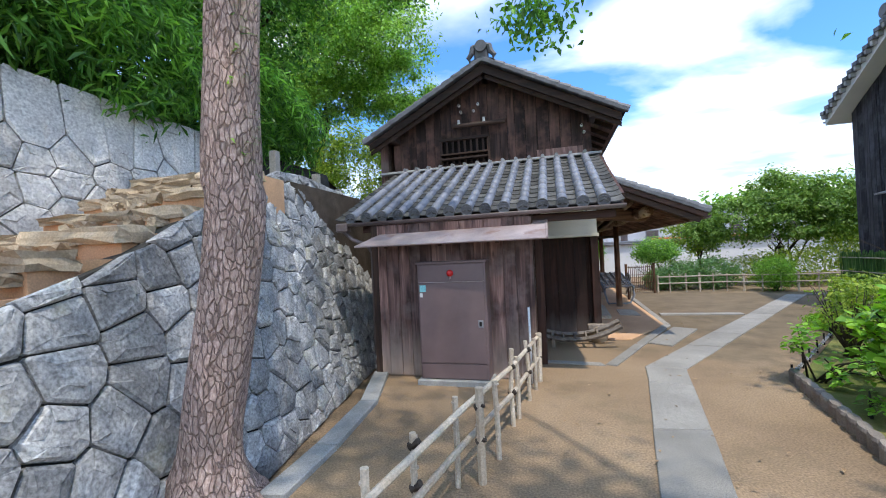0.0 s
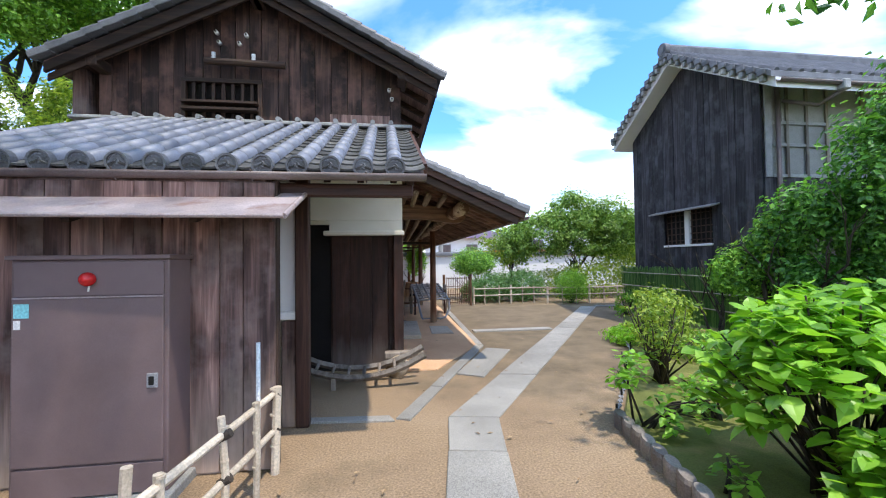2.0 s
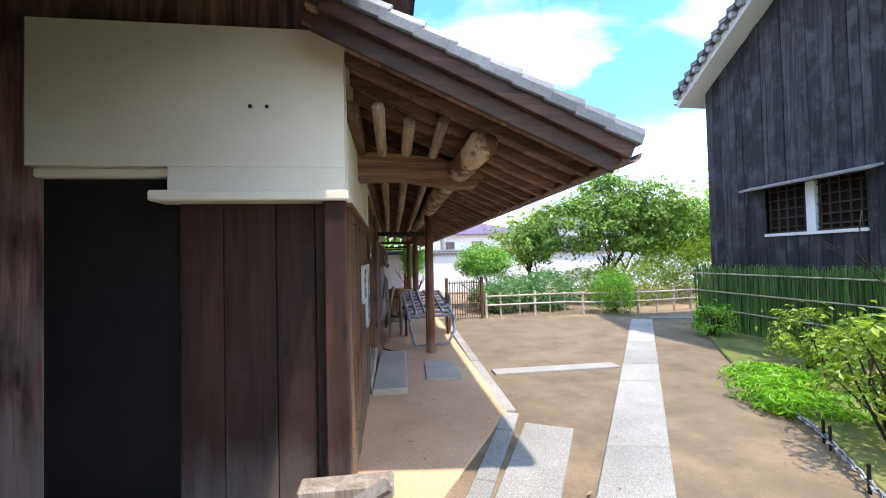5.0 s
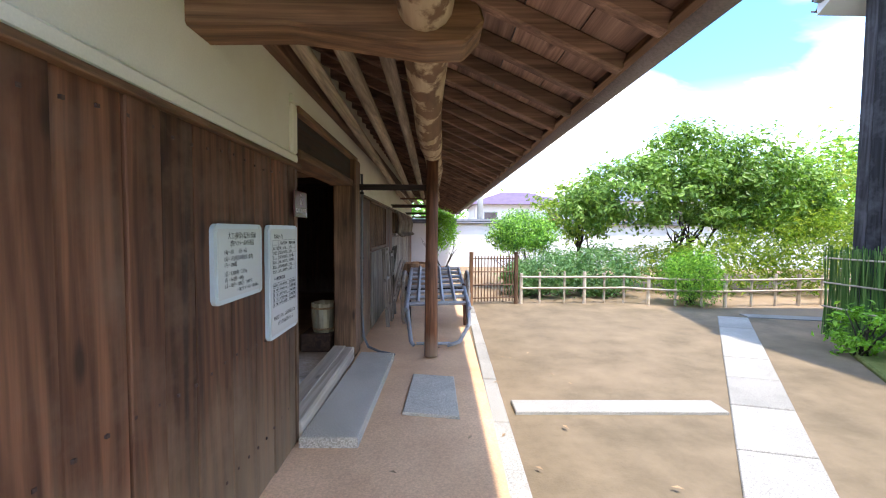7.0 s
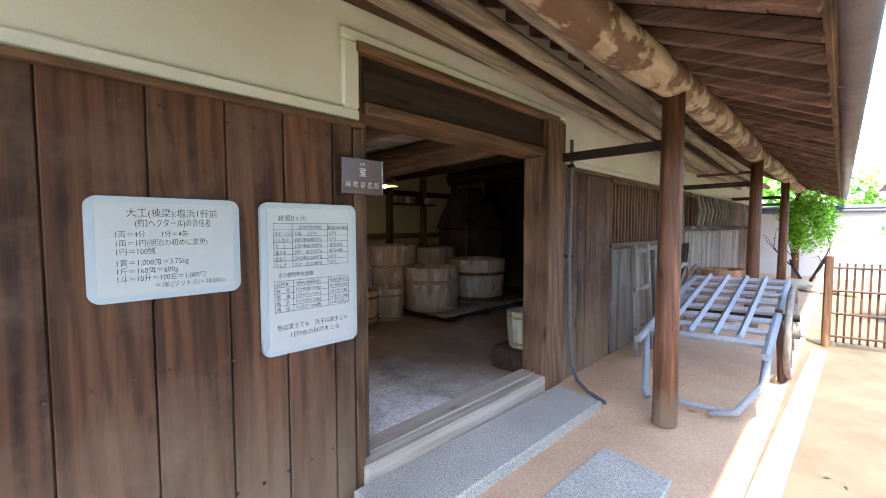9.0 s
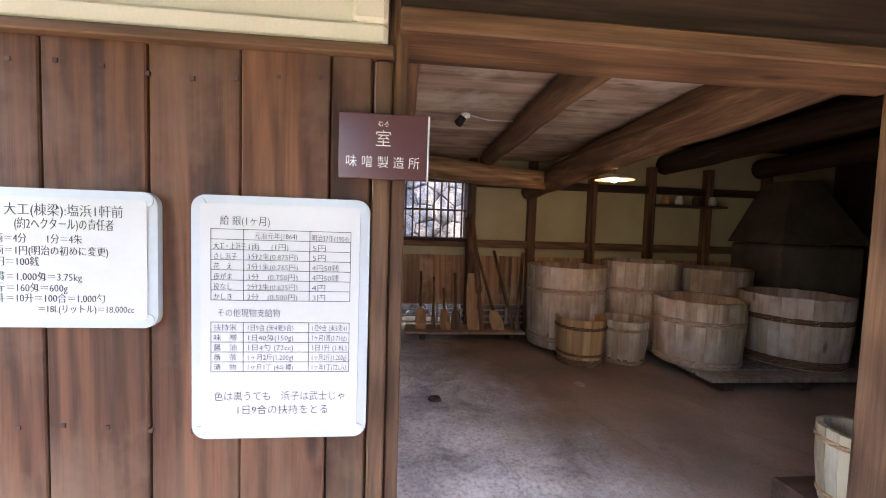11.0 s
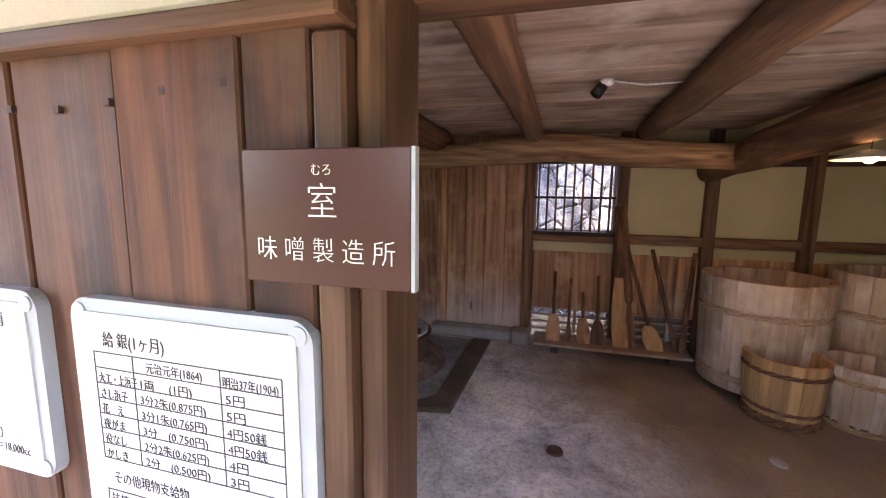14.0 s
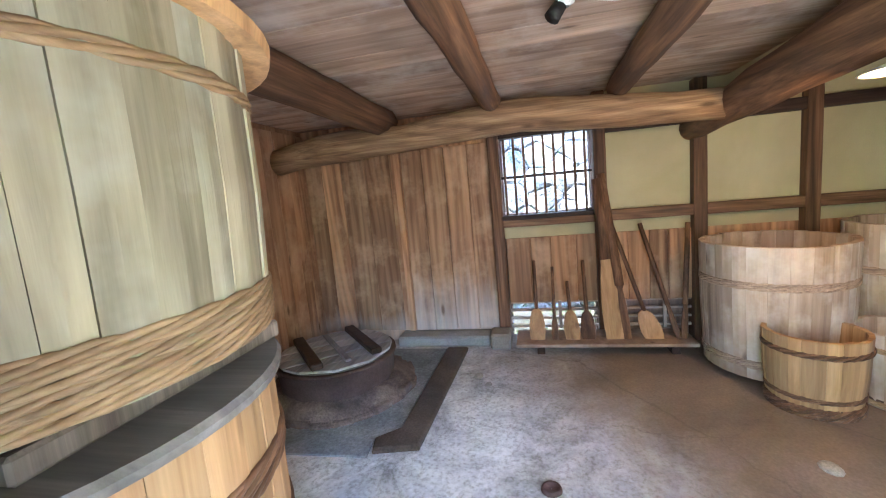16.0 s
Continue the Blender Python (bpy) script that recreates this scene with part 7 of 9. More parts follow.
def clip_poly(poly, px_, pz_, nx, nz):
    """Keeps the side of the line through (px, pz) that lies against the normal."""
    out = []
    n = len(poly)
    for i in range(n):
        a, b = poly[i], poly[(i + 1) % n]
        da = (a[0] - px_) * nx + (a[1] - pz_) * nz
        db_ = (b[0] - px_) * nx + (b[1] - pz_) * nz
        if da <= 0:
            out.append(a)
        if (da < 0) != (db_ < 0) and abs(da - db_) > 1e-9:
            f = da / (da - db_)
            out.append((a[0] + f * (b[0] - a[0]), a[1] + f * (b[1] - a[1])))
    return out


def stone_cells(s0, s1, z0, top, size, seed):
    """Irregular many-sided stones that fill a wall face: cells round jittered seeds."""
    rnd_ = random.Random(seed)
    seeds = []
    for _ in range(9000):
        s, z = rnd_.uniform(s0, s1), rnd_.uniform(z0, 3.6)
        if z > lerp_table(top, s) + 0.05:
            continue
        r = size(s, z)
        if all((s - a) ** 2 + ((z - b) * 1.15) ** 2 > (0.5 * (r + q)) ** 2 for a, b, q in seeds):
            seeds.append((s, z, r))
    cells = []
    for i, (s, z, r) in enumerate(seeds):
        poly = [(max(s0, s - 1), max(z0, z - 1)), (min(s1, s + 1), max(z0, z - 1)), (min(s1, s + 1), z + 1), (max(s0, s - 1), z + 1)]
        for j, (a, b, q) in enumerate(seeds):
            if i != j and (a - s) ** 2 + (b - z) ** 2 < 3.0:
                poly = clip_poly(poly, (s + a) / 2, (z + b) / 2, a - s, b - z)
        for (a, za), (b, zb) in zip(top, top[1:]):
            if a - 0.4 < s < b + 0.4:
                poly = clip_poly(poly, a, za, -(zb - za), b - a)
        if len(poly) >= 3:
            cells.append(poly)
    return cells


def stone_bm(bm, poly, origin, u, up, nrm, rnd_, bulge=0.05, joint=0.013):
    cs = sum(p[0] for p in poly) / len(poly)
    cz = sum(p[1] for p in poly) / len(poly)
    dedup = [p for k, p in enumerate(poly) if (p[0] - poly[k - 1][0]) ** 2 + (p[1] - poly[k - 1][1]) ** 2 > 0.0006]
    if len(dedup) < 3:
        return False
    poly = []
    for k, p in enumerate(dedup):      # rounded corners
        a, b = dedup[k - 1], dedup[(k + 1) % len(dedup)]
        poly.append((p[0] * 0.95 + a[0] * 0.05, p[1] * 0.95 + a[1] * 0.05))
        poly.append((p[0] * 0.95 + b[0] * 0.05, p[1] * 0.95 + b[1] * 0.05))
    size = max(0.08, min(math.hypot(p[0] - cs, p[1] - cz) for p in poly))

    def ring(shrink, d):
        out = []
        for p in poly:
            f = max(0.15, 1 - shrink / size)
            s, z = cs + (p[0] - cs) * f, cz + (p[1] - cz) * f
            out.append(bm.verts.new(origin + u * s + up * z + nrm * (d + rnd_.uniform(-0.011, 0.011))))
        return out
    lift = bulge * rnd_.uniform(0.5, 1.3)
    rings = [ring(joint, -0.06), ring(joint, lift * 0.35), ring(joint + 0.022, lift * 0.9), ring(joint + size * 0.5, lift * 1.1)]
    for a, b in zip(rings, rings[1:]):
        n = len(a)
        for k in range(n):
            bm.faces.new((a[k], a[(k + 1) % n], b[(k + 1) % n], b[k]))
    bm.faces.new(rings[-1])
    return True


rnd_w = random.Random(77)
bank = structure("wall_stone", bmesh.new(), "joint", "battered retaining wall of grey many-sided stones", "stone wall")
core = bmesh.new()
for (a, za), (b, zb) in zip(TOP, TOP[1:]):
    p = [WP0 + WU * s + WUP * z - WN * 0.03 for s, z in ((a, -0.3), (b, -0.3), (b, zb - 0.03), (a, za - 0.03))]
    q = [v - WN * 0.5 for v in p]
    f0, f1 = [core.verts.new(v) for v in p], [core.verts.new(v) for v in q]
    core.faces.new(f0); core.faces.new(f1[::-1])
    for k in range(4):
        core.faces.new((f0[k], f0[(k + 1) % 4], f1[(k + 1) % 4], f1[k]))
part("joint_core", core, "joint", bank)
far_b = bmesh.new()
nst = 0
for poly in stone_cells(-2.4, 6.1, -0.3, TOP, lambda s, z: 0.30 if s < 0.6 else (0.26 if s < 3 else 0.23), 4):
    cs = sum(p[0] for p in poly) / len(poly)
    if cs < 4.6 and nst < 290:
        b_ = bmesh.new()
        if stone_bm(b_, poly, WP0, WU, WUP, WN, rnd_w, 0.045 if cs < 1 else 0.036, 0.009):
            part("stone", b_, "wall_stone", bank)
            nst += 1
        else:
            b_.free()
    else:
        stone_bm(far_b, poly, WP0, WU, WUP, WN, rnd_w, 0.04)
tagged(part("far_stones", far_b, "wall_stone", bank), kind="stuff")
rear = structure("wall_rear_stone", bmesh.new(), "joint", "sunlit stone wall behind the miso house", "stone wall")
RP, RU, RUP, RN = Vector((-5.15, 0, 0)), Vector((0, 1, 0)), Vector((-0.25, 0, 1)), Vector((0.97, 0, 0.24))
rb2 = bmesh.new()
q0 = [RP + RU * s + RUP * z - RN * 0.03 for s, z in ((7.2, -0.3), (14.0, -0.3), (14.0, 3.2), (7.2, 3.2))]
rb2.faces.new([rb2.verts.new(v) for v in q0])
part("joint_core", rb2, "joint", rear)
rs = bmesh.new()
for poly in stone_cells(7.2, 14.0, -0.3, [(7.0, 3.25), (14.2, 3.25)], lambda s, z: 0.33, 14):
    stone_bm(rs, poly, RP, RU, RUP, RN, rnd_w, 0.03, 0.004)
tagged(part("rear_stones", rs, "wall_stone", rear), kind="stuff")
structure("wall_return_stone", bx(-6.0, -4.2, 7.0, 7.3, 0.0, 3.0, 0), "wall_stone", "stone return wall at the corner", "stone wall")
# upper wall beside the steps
UP0, UU, UUP = Vector((-5.75, 0.0, 0.0)), Vector((0.0, 1.0, 0.0)), Vector((-0.18, 0.0, 1.0))
TOP2 = [(-3.0, 4.40), (4.4, 4.30), (9.0, 4.2)]
back = structure("wall_upper_stone", bmesh.new(), "joint", "upper retaining wall of broad flat grey stones", "stone wall")
cb2 = bmesh.new()
box(cb2, -6.9, -5.80, -3.0, 9.0, 0.0, 4.25)
bmesh.ops.transform(cb2, matrix=Matrix.Shear("XY", 4, (-0.18, 0.0)), verts=cb2.verts)
part("joint_core", cb2, "joint", back)
for poly in stone_cells(-2.8, 6.0, 1.2, TOP2, lambda s, z: 0.34, 8):
    b_ = bmesh.new()
    if stone_bm(b_, poly, UP0 + Vector((0.0, 0, 0)), UU, UUP, Vector((0.98, 0, 0.18)), rnd_w, 0.022, 0.008):
        part("stone", b_, "wall_stone_pale", back)
    else:
        b_.free()
# steps between the two walls
def rough_block(x0, x1, y0, y1, z0, z1, rnd_):
    """A hand-split stone block with uneven faces."""
    b_ = bx(x0, x1, y0, y1, z0, z1, 0)
    bmesh.ops.subdivide_edges(b_, edges=b_.edges[:], cuts=2, use_grid_fill=True)
    m_ = 0.022
    for v in b_.verts:
        v.co += Vector((rnd_.uniform(-m_, m_), rnd_.uniform(-m_ * 1.6, m_ * 1.6), rnd_.uniform(-m_ * 0.7, m_ * 0.5)))
    return b_


rs = random.Random(31)
steps = structure("stone_steps", bmesh.new(), "step_stone", "uneven old stone steps climbing beside the wall", "steps")
STEPS = [(-1.95, 1.22), (-1.25, 1.48), (-0.45, 1.72), (0.40, 1.97), (1.08, 2.20), (1.72, 2.46), (2.14, 2.70), (2.46, 2.88), (2.82, 3.06)]
for k, (y0, z) in enumerate(STEPS):
    y1 = STEPS[k + 1][0] if k + 1 < len(STEPS) else 3.5
    xr = -3.50 - 0.25 * (z - 0.9)
    x = xr
    while x > -5.85:
        w = min(rs.uniform(0.7, 1.5) if k < 5 else rs.uniform(0.35, 0.8), x + 5.95)
        dz = rs.uniform(-0.03, 0.01)
        part("step_stone", rough_block(x - w + 0.012, x - 0.008, y0 + rs.uniform(-0.04, 0.04), y0 + 0.34, z - rs.uniform(0.11, 0.16), z + dz, rs), "step_stone", steps)
        x -= w
    for q in range(4):
        px_ = rs.uniform(-5.6, xr - 0.25)
        part("loose_stone", rough_block(px_, px_ + rs.uniform(0.10, 0.25), y0 - 0.10, y0 + 0.1, z - 0.235, z - rs.uniform(0.09, 0.15), rs), "step_stone", steps)
    part("riser_earth", bx(-5.9, xr - 0.05, y0 + 0.05, y1 + 0.12, 0.0, z - 0.06, 0), "tataki", steps)
terr = bmesh.new()
box(terr, -6.2, -4.3, 3.3, 7.0, 0.0, 3.08)
box(terr, -9.0, -6.1, 7.0, 40.0, 0.0, 3.1)
quad(terr, (-60, -30, 4.2), (-6.6, -30, 4.2), (-6.6, 9, 4.15), (-60, 9, 9.0))
quad(terr, (-60, 9, 9.0), (-6.6, 9, 4.15), (-6.5, 12, 3.1), (-60, 60, 9.0))
quad(terr, (-60, 60, 9.0), (-6.5, 12, 3.1), (-6.5, 60, 3.0), (-60, 61, 9.0))
structure("bank", terr, "soil_dark", "earth bank above the retaining walls", "bank")


# ---------------------------------------------------------------- foliage
def leaf_mesh(name, blobs, count, size, material, seed, aspect=0.5, droop=0.25, clump=0.16, shell=0.55, up=0.5, per=22):
    """Many small folded leaves in clumps over the shells of ellipsoids. blobs: (centre, radii)."""
    rg = np.random.default_rng(seed)
    vol = np.array([r[0] * r[1] * r[2] for _, r in blobs]) ** 0.67
    share = (count * vol / vol.sum()).astype(int)
    P, N = [], []
    for (c, r), n in zip(blobs, share):
        nc = max(4, int(n / per))
        d = rg.normal(size=(nc, 3))
        d /= np.linalg.norm(d, axis=1)[:, None]
        rad = (shell + (1 - shell) * rg.random(nc) ** 0.6) * (0.82 + 0.3 * rg.random(nc))
        cc = d * rad[:, None]
        pick = rg.integers(0, nc, n)
        off = rg.normal(size=(n, 3)) * clump
        p = (cc[pick] + off) * np.array(r) + np.array(c)
        P.append(p)
        puff = off / np.linalg.norm(off, axis=1)[:, None]
        N.append(d[pick] * 0.35 + puff * 0.55 + rg.normal(size=(n, 3)) * 0.42 + np.array([0, 0, up]))
    P, N = np.concatenate(P), np.concatenate(N)
    N /= np.linalg.norm(N, axis=1)[:, None]
    n = len(P)
    A = rg.normal(size=(n, 3))
    A[:, 2] -= droop
    A -= (A * N).sum(1)[:, None] * N
    A /= np.linalg.norm(A, axis=1)[:, None]
    B = np.cross(N, A)
    L = size * (0.6 + 0.7 * rg.random(n))[:, None]
    W = L * aspect * 0.5
    fold = N * L * 0.10
    v = np.stack([P - A * L * 0.5, P + B * W + fold - A * L * 0.05, P + A * L * 0.5 - N * L * 0.08, P - B * W + fold - A * L * 0.05], 1).reshape(-1, 3)
    me = bpy.data.meshes.new(name)
    f = np.arange(4 * n).reshape(-1, 4)
    me.from_pydata(v.tolist(), [], np.concatenate([f[:, [0, 1, 2]], f[:, [0, 2, 3]]]).tolist())
    me.materials.append(M[material])
    return me


def crown_part(parent, me, name="crown", label=""):
    base = root_of(parent).location
    me.transform(Matrix.Translation(-base))
    ob = new(name, me)
    ob.parent = parent
    if label:
        ob["label"] = label
    if name.endswith("branch"):
        tagged(ob, label, kind="stuff")
    return ob


def grow(bm, p, d, length, radius, depth, rnd_, tips, spread=0.55, lift=0.15):
    """A limb that bends, tapers and forks."""
    pts, rad = [Vector(p)], [radius]
    dd = Vector(d).normalized()
    n = 4
    for k in range(n):
        dd = (dd + Vector((rnd_.uniform(-1, 1), rnd_.uniform(-1, 1), rnd_.uniform(-0.6, 1) + lift)) * 0.18).normalized()
        pts.append(pts[-1] + dd * length / n)
        rad.append(radius * (1 - 0.42 * (k + 1) / n))
    tube(bm, pts, rad, 7 if radius > 0.03 else 5, depth == 0)
    if depth == 0:
        tips.append(pts[-1])
        return
    for _ in range(2 + (rnd_.random() < 0.5)):
        nd = (dd + Vector((rnd_.uniform(-1, 1), rnd_.uniform(-1, 1), rnd_.uniform(-0.3, 0.8))) * spread * 1.4).normalized()
        k = rnd_.choice((2, 3, 4))
        grow(bm, pts[k], nd, length * rnd_.uniform(0.6, 0.85), rad[k] * 0.72, depth - 1, rnd_, tips, spread, lift)


def tree(name, label, at, trunk_h, trunk_r, blobs, count, size, leaf, seed, stems=1, depth=3, limb=1.0, group="", category="tree", bark="bark_dark", **kw):
    th = thing(name, label, category, at, group)
    rnd_ = random.Random(seed)
    b_ = bmesh.new()
    tips = []
    for s in range(stems):
        a = 2 * math.pi * s / stems + rnd_.uniform(0, 1)
        tilt_ = 0.0 if stems == 1 else 0.35
        grow(b_, (at[0] + 0.08 * tilt_ * math.cos(a), at[1] + 0.08 * tilt_ * math.sin(a), at[2] - 0.05), (tilt_ * math.cos(a), tilt_ * math.sin(a), 1.0), trunk_h, trunk_r, depth, rnd_, tips, 0.6 * limb)
    part("trunk", b_, bark, th, "", True)
    crown_part(th, leaf_mesh(name + "_crown", blobs, count, size, leaf, seed, **kw))
    return th


# the near tree on the bank, its trunk full of plated bark
tr = thing("tree", "tall tree with thick cracked reddish bark by the steps", "tree", (-2.80, 1.0, 0.0))
b_ = bmesh.new()
SEG, NR = 44, 120
rings = []
for i in range(NR + 1):
    z = -0.05 + 9.0 * i / NR
    f = max(0.0, 1 - z / 0.55)
    q_ = min(1.0, max(0.0, z / 2.4))
    cx_ = -2.93 + 0.33 * q_ * q_ * (3 - 2 * q_) + 0.03 * math.sin(1.9 * z) * (z > 2.4)
    cy_ = 1.0 + 0.012 * z
    row = []
    for k in range(SEG):
        a = 2 * math.pi * k / SEG
        r_ = 0.212 - 0.006 * z + 0.20 * f ** 2 * (1 + 0.35 * math.sin(5 * a + 1))
        nz_ = noise.noise(Vector((11 * math.cos(a), 11 * math.sin(a), z * 2.6)))
        n2_ = noise.noise(Vector((4 * math.cos(a), 4 * math.sin(a), z * 1.1 + 9)))
        r_ *= 1 + 0.06 * nz_ + 0.06 * n2_
        row.append(b_.verts.new((cx_ + r_ * math.cos(a), cy_ + r_ * math.sin(a), z)))
    rings.append(row)
for p, q in zip(rings, rings[1:]):
    for k in range(SEG):
        b_.faces.new((p[k], p[(k + 1) % SEG], q[(k + 1) % SEG], q[k]))
part("trunk", b_, "bark_plate", tr, "", True)
crown_part(tr, leaf_mesh("near_crown", [((-2.6, 1.0, 9.5), (3.4, 3.4, 1.8)), ((-1.8, -0.6, 8.2), (2.0, 1.8, 1.0)), ((0.2, -1.2, 8.0), (2.2, 1.8, 1.2))], 5600, 0.17, "leaf_mid", 31))
b_ = bmesh.new()
rn = random.Random(3)
for z in (2.6, 2.9, 3.2, 3.45, 3.7):
    for k in range(26):
        a = rn.uniform(-0.9, 0.9)
        p = Vector((-2.62, 1.0, z + rn.uniform(-0.1, 0.1)))
        d = Vector((math.cos(a), math.sin(a) * 0.8, rn.uniform(-0.1, 0.7))).normalized()
        ln = rn.uniform(0.16, 0.34)
        s_ = d.cross(Vector((0, 0, 1))).normalized() * 0.011
        q = p + d * ln * 0.55
        e = p + d * ln + Vector((0, 0, -0.10))
        vs = [b_.verts.new(v) for v in (p - s_, p + s_, q + s_, q - s_, e)]
        b_.faces.new(vs[:4]); b_.faces.new((vs[3], vs[2], vs[4]))
part("fern", b_, "leaf_mid", tr, "tuft of narrow green fern leaves")

def foliage_bank(name, label, blobs, count, size, leaf, seed, **kw):
    me = leaf_mesh(name, blobs, count, size, leaf, seed, **kw)
    return tagged(new(name, me), label, "foliage", "", "stuff")


foliage_bank("bamboo_thicket", "dense dark bamboo grass hanging over the upper wall", [((-7.3, -2.0, 5.2), (1.3, 2.2, 1.3)), ((-7.2, 1.0, 5.6), (1.2, 2.2, 1.5)), ((-7.0, 3.6, 5.2), (1.1, 2.0, 1.2)), ((-8.5, 1.5, 8.0), (2.0, 5.0, 2.2)), ((-6.8, 6.5, 5.2), (1.0, 2.0, 1.2))], 64000, 0.27, "leaf_dark", 51, aspect=0.13, droop=1.3, clump=0.15, per=70)
foliage_bank("bamboo_thicket", "dark shade of bamboo deeper in the thicket", [((-9.0, 1.0, 6.0), (1.2, 7.0, 2.6)), ((-9.5, 1.0, 9.5), (1.5, 8.0, 2.5))], 14000, 0.30, "leaf_mid", 52, aspect=0.25, droop=0.8, clump=0.2, shell=0.2)
tree("camphor_tree", "big spreading green tree on the bank behind", (-12.8, 18.5, 4.2), 4.5, 0.42, [((-9.6, 18.0, 12.6), (3.6, 3.4, 2.6)), ((-13.5, 17.5, 13.0), (3.8, 3.4, 2.8)), ((-7.8, 18.5, 10.6), (2.2, 2.4, 1.6)), ((-11.5, 17.0, 10.4), (2.4, 2.4, 1.5)), ((-16.5, 17.5, 11.5), (3.2, 3.0, 2.6)), ((-10.0, 18.0, 15.8), (3.5, 3.4, 2.2))], 95000, 0.165, "leaf_camphor", 61, depth=4, limb=1.1, clump=0.125, per=240, aspect=0.62)
# last blob hangs unseen above the roof, added to shade the rear wall
tree("evergreen_tree", "dark leafy evergreen leaning over the bank, plus unseen shade foliage", (-9.5, 8.0, 4.2), 3.5, 0.22, [((-9.0, 8.2, 9.4), (2.6, 2.6, 2.0)), ((-11.0, 8.0, 11.5), (2.8, 2.8, 2.2)), ((-7.8, 8.6, 11.8), (2.4, 2.4, 1.8)), ((-3.9, 8.9, 11.0), (2.6, 2.8, 1.3))], 36000, 0.19, "leaf_dark", 62, depth=3, clump=0.13, per=130)
foliage_bank("shrub_bank", "sunlit yellow-green shrubs behind the retaining wall", [((-8.6, 15.0, 5.6), (1.9, 1.6, 2.0)), ((-11.8, 15.5, 5.8), (2.2, 1.6, 1.9)), ((-14.5, 15.0, 6.2), (2.2, 1.6, 2.2)), ((-6.6, 15.5, 4.9), (1.5, 1.3, 1.4))], 26000, 0.20, "leaf_yellow", 63, aspect=0.3, clump=0.13, per=110)
rnp = random.Random(8)
for x, y, h in ((-5.2, 4.9, 0.75), (-5.3, 6.4, 0.6), (-5.9, 8.4, 0.6)):
    ps = thing("stone_post", "plain square stone post on the bank", "post", (x, y, 3.0), "stone posts")
    part("post", bx(x - 0.07, x + 0.07, y - 0.07, y + 0.07, 3.0, 3.1 + h, 0.01), "granite", ps)

# canopy over the start of the walk, which dapples the ground
can = thing("garden_tree", "broad-leaved tree reaching over the path", "tree", (5.6, -4.2, 0.0))
b_ = bmesh.new()
rn = random.Random(15)
tips = []
grow(b_, (5.6, -4.2, -0.05), (-0.15, 0.15, 1), 3.6, 0.17, 3, rn, tips, 0.5)
tube(b_, [(5.2, -3.4, 3.6), (3.9, -1.6, 4.9), (3.3, 1.6, 4.7), (3.4, 3.3, 3.85)], [0.07, 0.05, 0.025, 0.01], 7)
tube(b_, [(5.0, -3.0, 4.2), (2.6, -1.2, 5.6), (0.6, 1.4, 5.2), (-0.4, 2.4, 4.2)], [0.07, 0.05, 0.025, 0.01], 7)
part("trunk", b_, "bark_dark", can, "", True)
crown_part(can, leaf_mesh("canopy", [((3.0, -2.0, 6.2), (2.0, 1.6, 0.9)), ((1.2, -0.9, 6.8), (1.6, 1.2, 0.8)), ((4.6, -0.6, 6.4), (1.4, 1.4, 0.8)), ((-0.2, -2.6, 7.0), (1.4, 1.2, 0.7))], 3600, 0.17, "leaf_dark", 71, clump=0.25, shell=0.15))
crown_part(can, leaf_mesh("low_branch", [((3.62, 3.4, 3.85), (0.50, 0.40, 0.20))], 150, 0.16, "leaf_dark", 72, clump=0.5, shell=0.1, droop=0.7), "low_branch", "low hanging spray of dark leaves")
crown_part(can, leaf_mesh("high_branch", [((-0.42, 2.4, 4.02), (0.36, 0.30, 0.20))], 420, 0.085, "leaf_dark", 73, clump=0.45, shell=0.1, droop=0.7), "high_branch", "hanging spray of small leaves")

# ---------------------------------------------------------------- black storehouse across the yard
BX, BY0, BY1, BRY, BRZ = 8.11, 8.38, 12.85, 10.6, 6.70
blackh = structure("wall_storehouse", bx(BX, BX + 0.2, BY0, BY1, 0.0, 1.92, 0), "plank_black_z", "storehouse gable clad in charred black boards", "wall")


def bz(y):
    return BRZ - 0.62 * abs(y - BRY)


planks(blackh, "plank_black_z", "y", BY0, 9.74, BX, 0.0, 4.0, 0.2, 0.03, -1, 81, top=bz)
planks(blackh, "plank_black_z", "y", 9.74, 11.44, BX, 2.86, 4.0, 0.2, 0.03, -1, 82, top=bz)
planks(blackh, "plank_black_z", "y", 9.74, 11.44, BX, 0.0, 1.92, 0.2, 0.03, -1, 83)
planks(blackh, "plank_black_z", "y", 11.44, BY1, BX, 0.0, 4.0, 0.2, 0.03, -1, 84, top=bz)
for y in (9.2, 10.1, 11.0, 11.9):
    part("batten", bx(BX - 0.045, BX - 0.02, y, y + 0.03, 0.2, bz(y) - 0.1, 0.003) if y < 9.7 or y > 11.45 else bx(BX - 0.045, BX - 0.02, y, y + 0.03, 2.9, bz(y) - 0.1, 0.003), "plank_black_z", blackh)
part("wall_core", bx(BX + 0.02, BX + 0.2, BY0, BY1, 2.86, 5.25, 0), "plank_black_z", blackh)
gb_ = bmesh.new()
gv = [gb_.verts.new((BX + 0.05, y, z)) for y, z in ((BY0, 5.2), (BY1, 5.2), (BRY, BRZ))]
gb_.faces.new(gv)
r = bmesh.ops.extrude_face_region(gb_, geom=list(gb_.faces))
bmesh.ops.translate(gb_, verts=[v for v in r["geom"] if isinstance(v, bmesh.types.BMVert)], vec=(0.1, 0, 0))
part("gable_core", gb_, "plank_black_z", blackh)
part("south_wall", bx(BX + 0.2, 17.0, BY0, BY0 + 0.2, 0.0, 5.5, 0), "concrete", blackh)
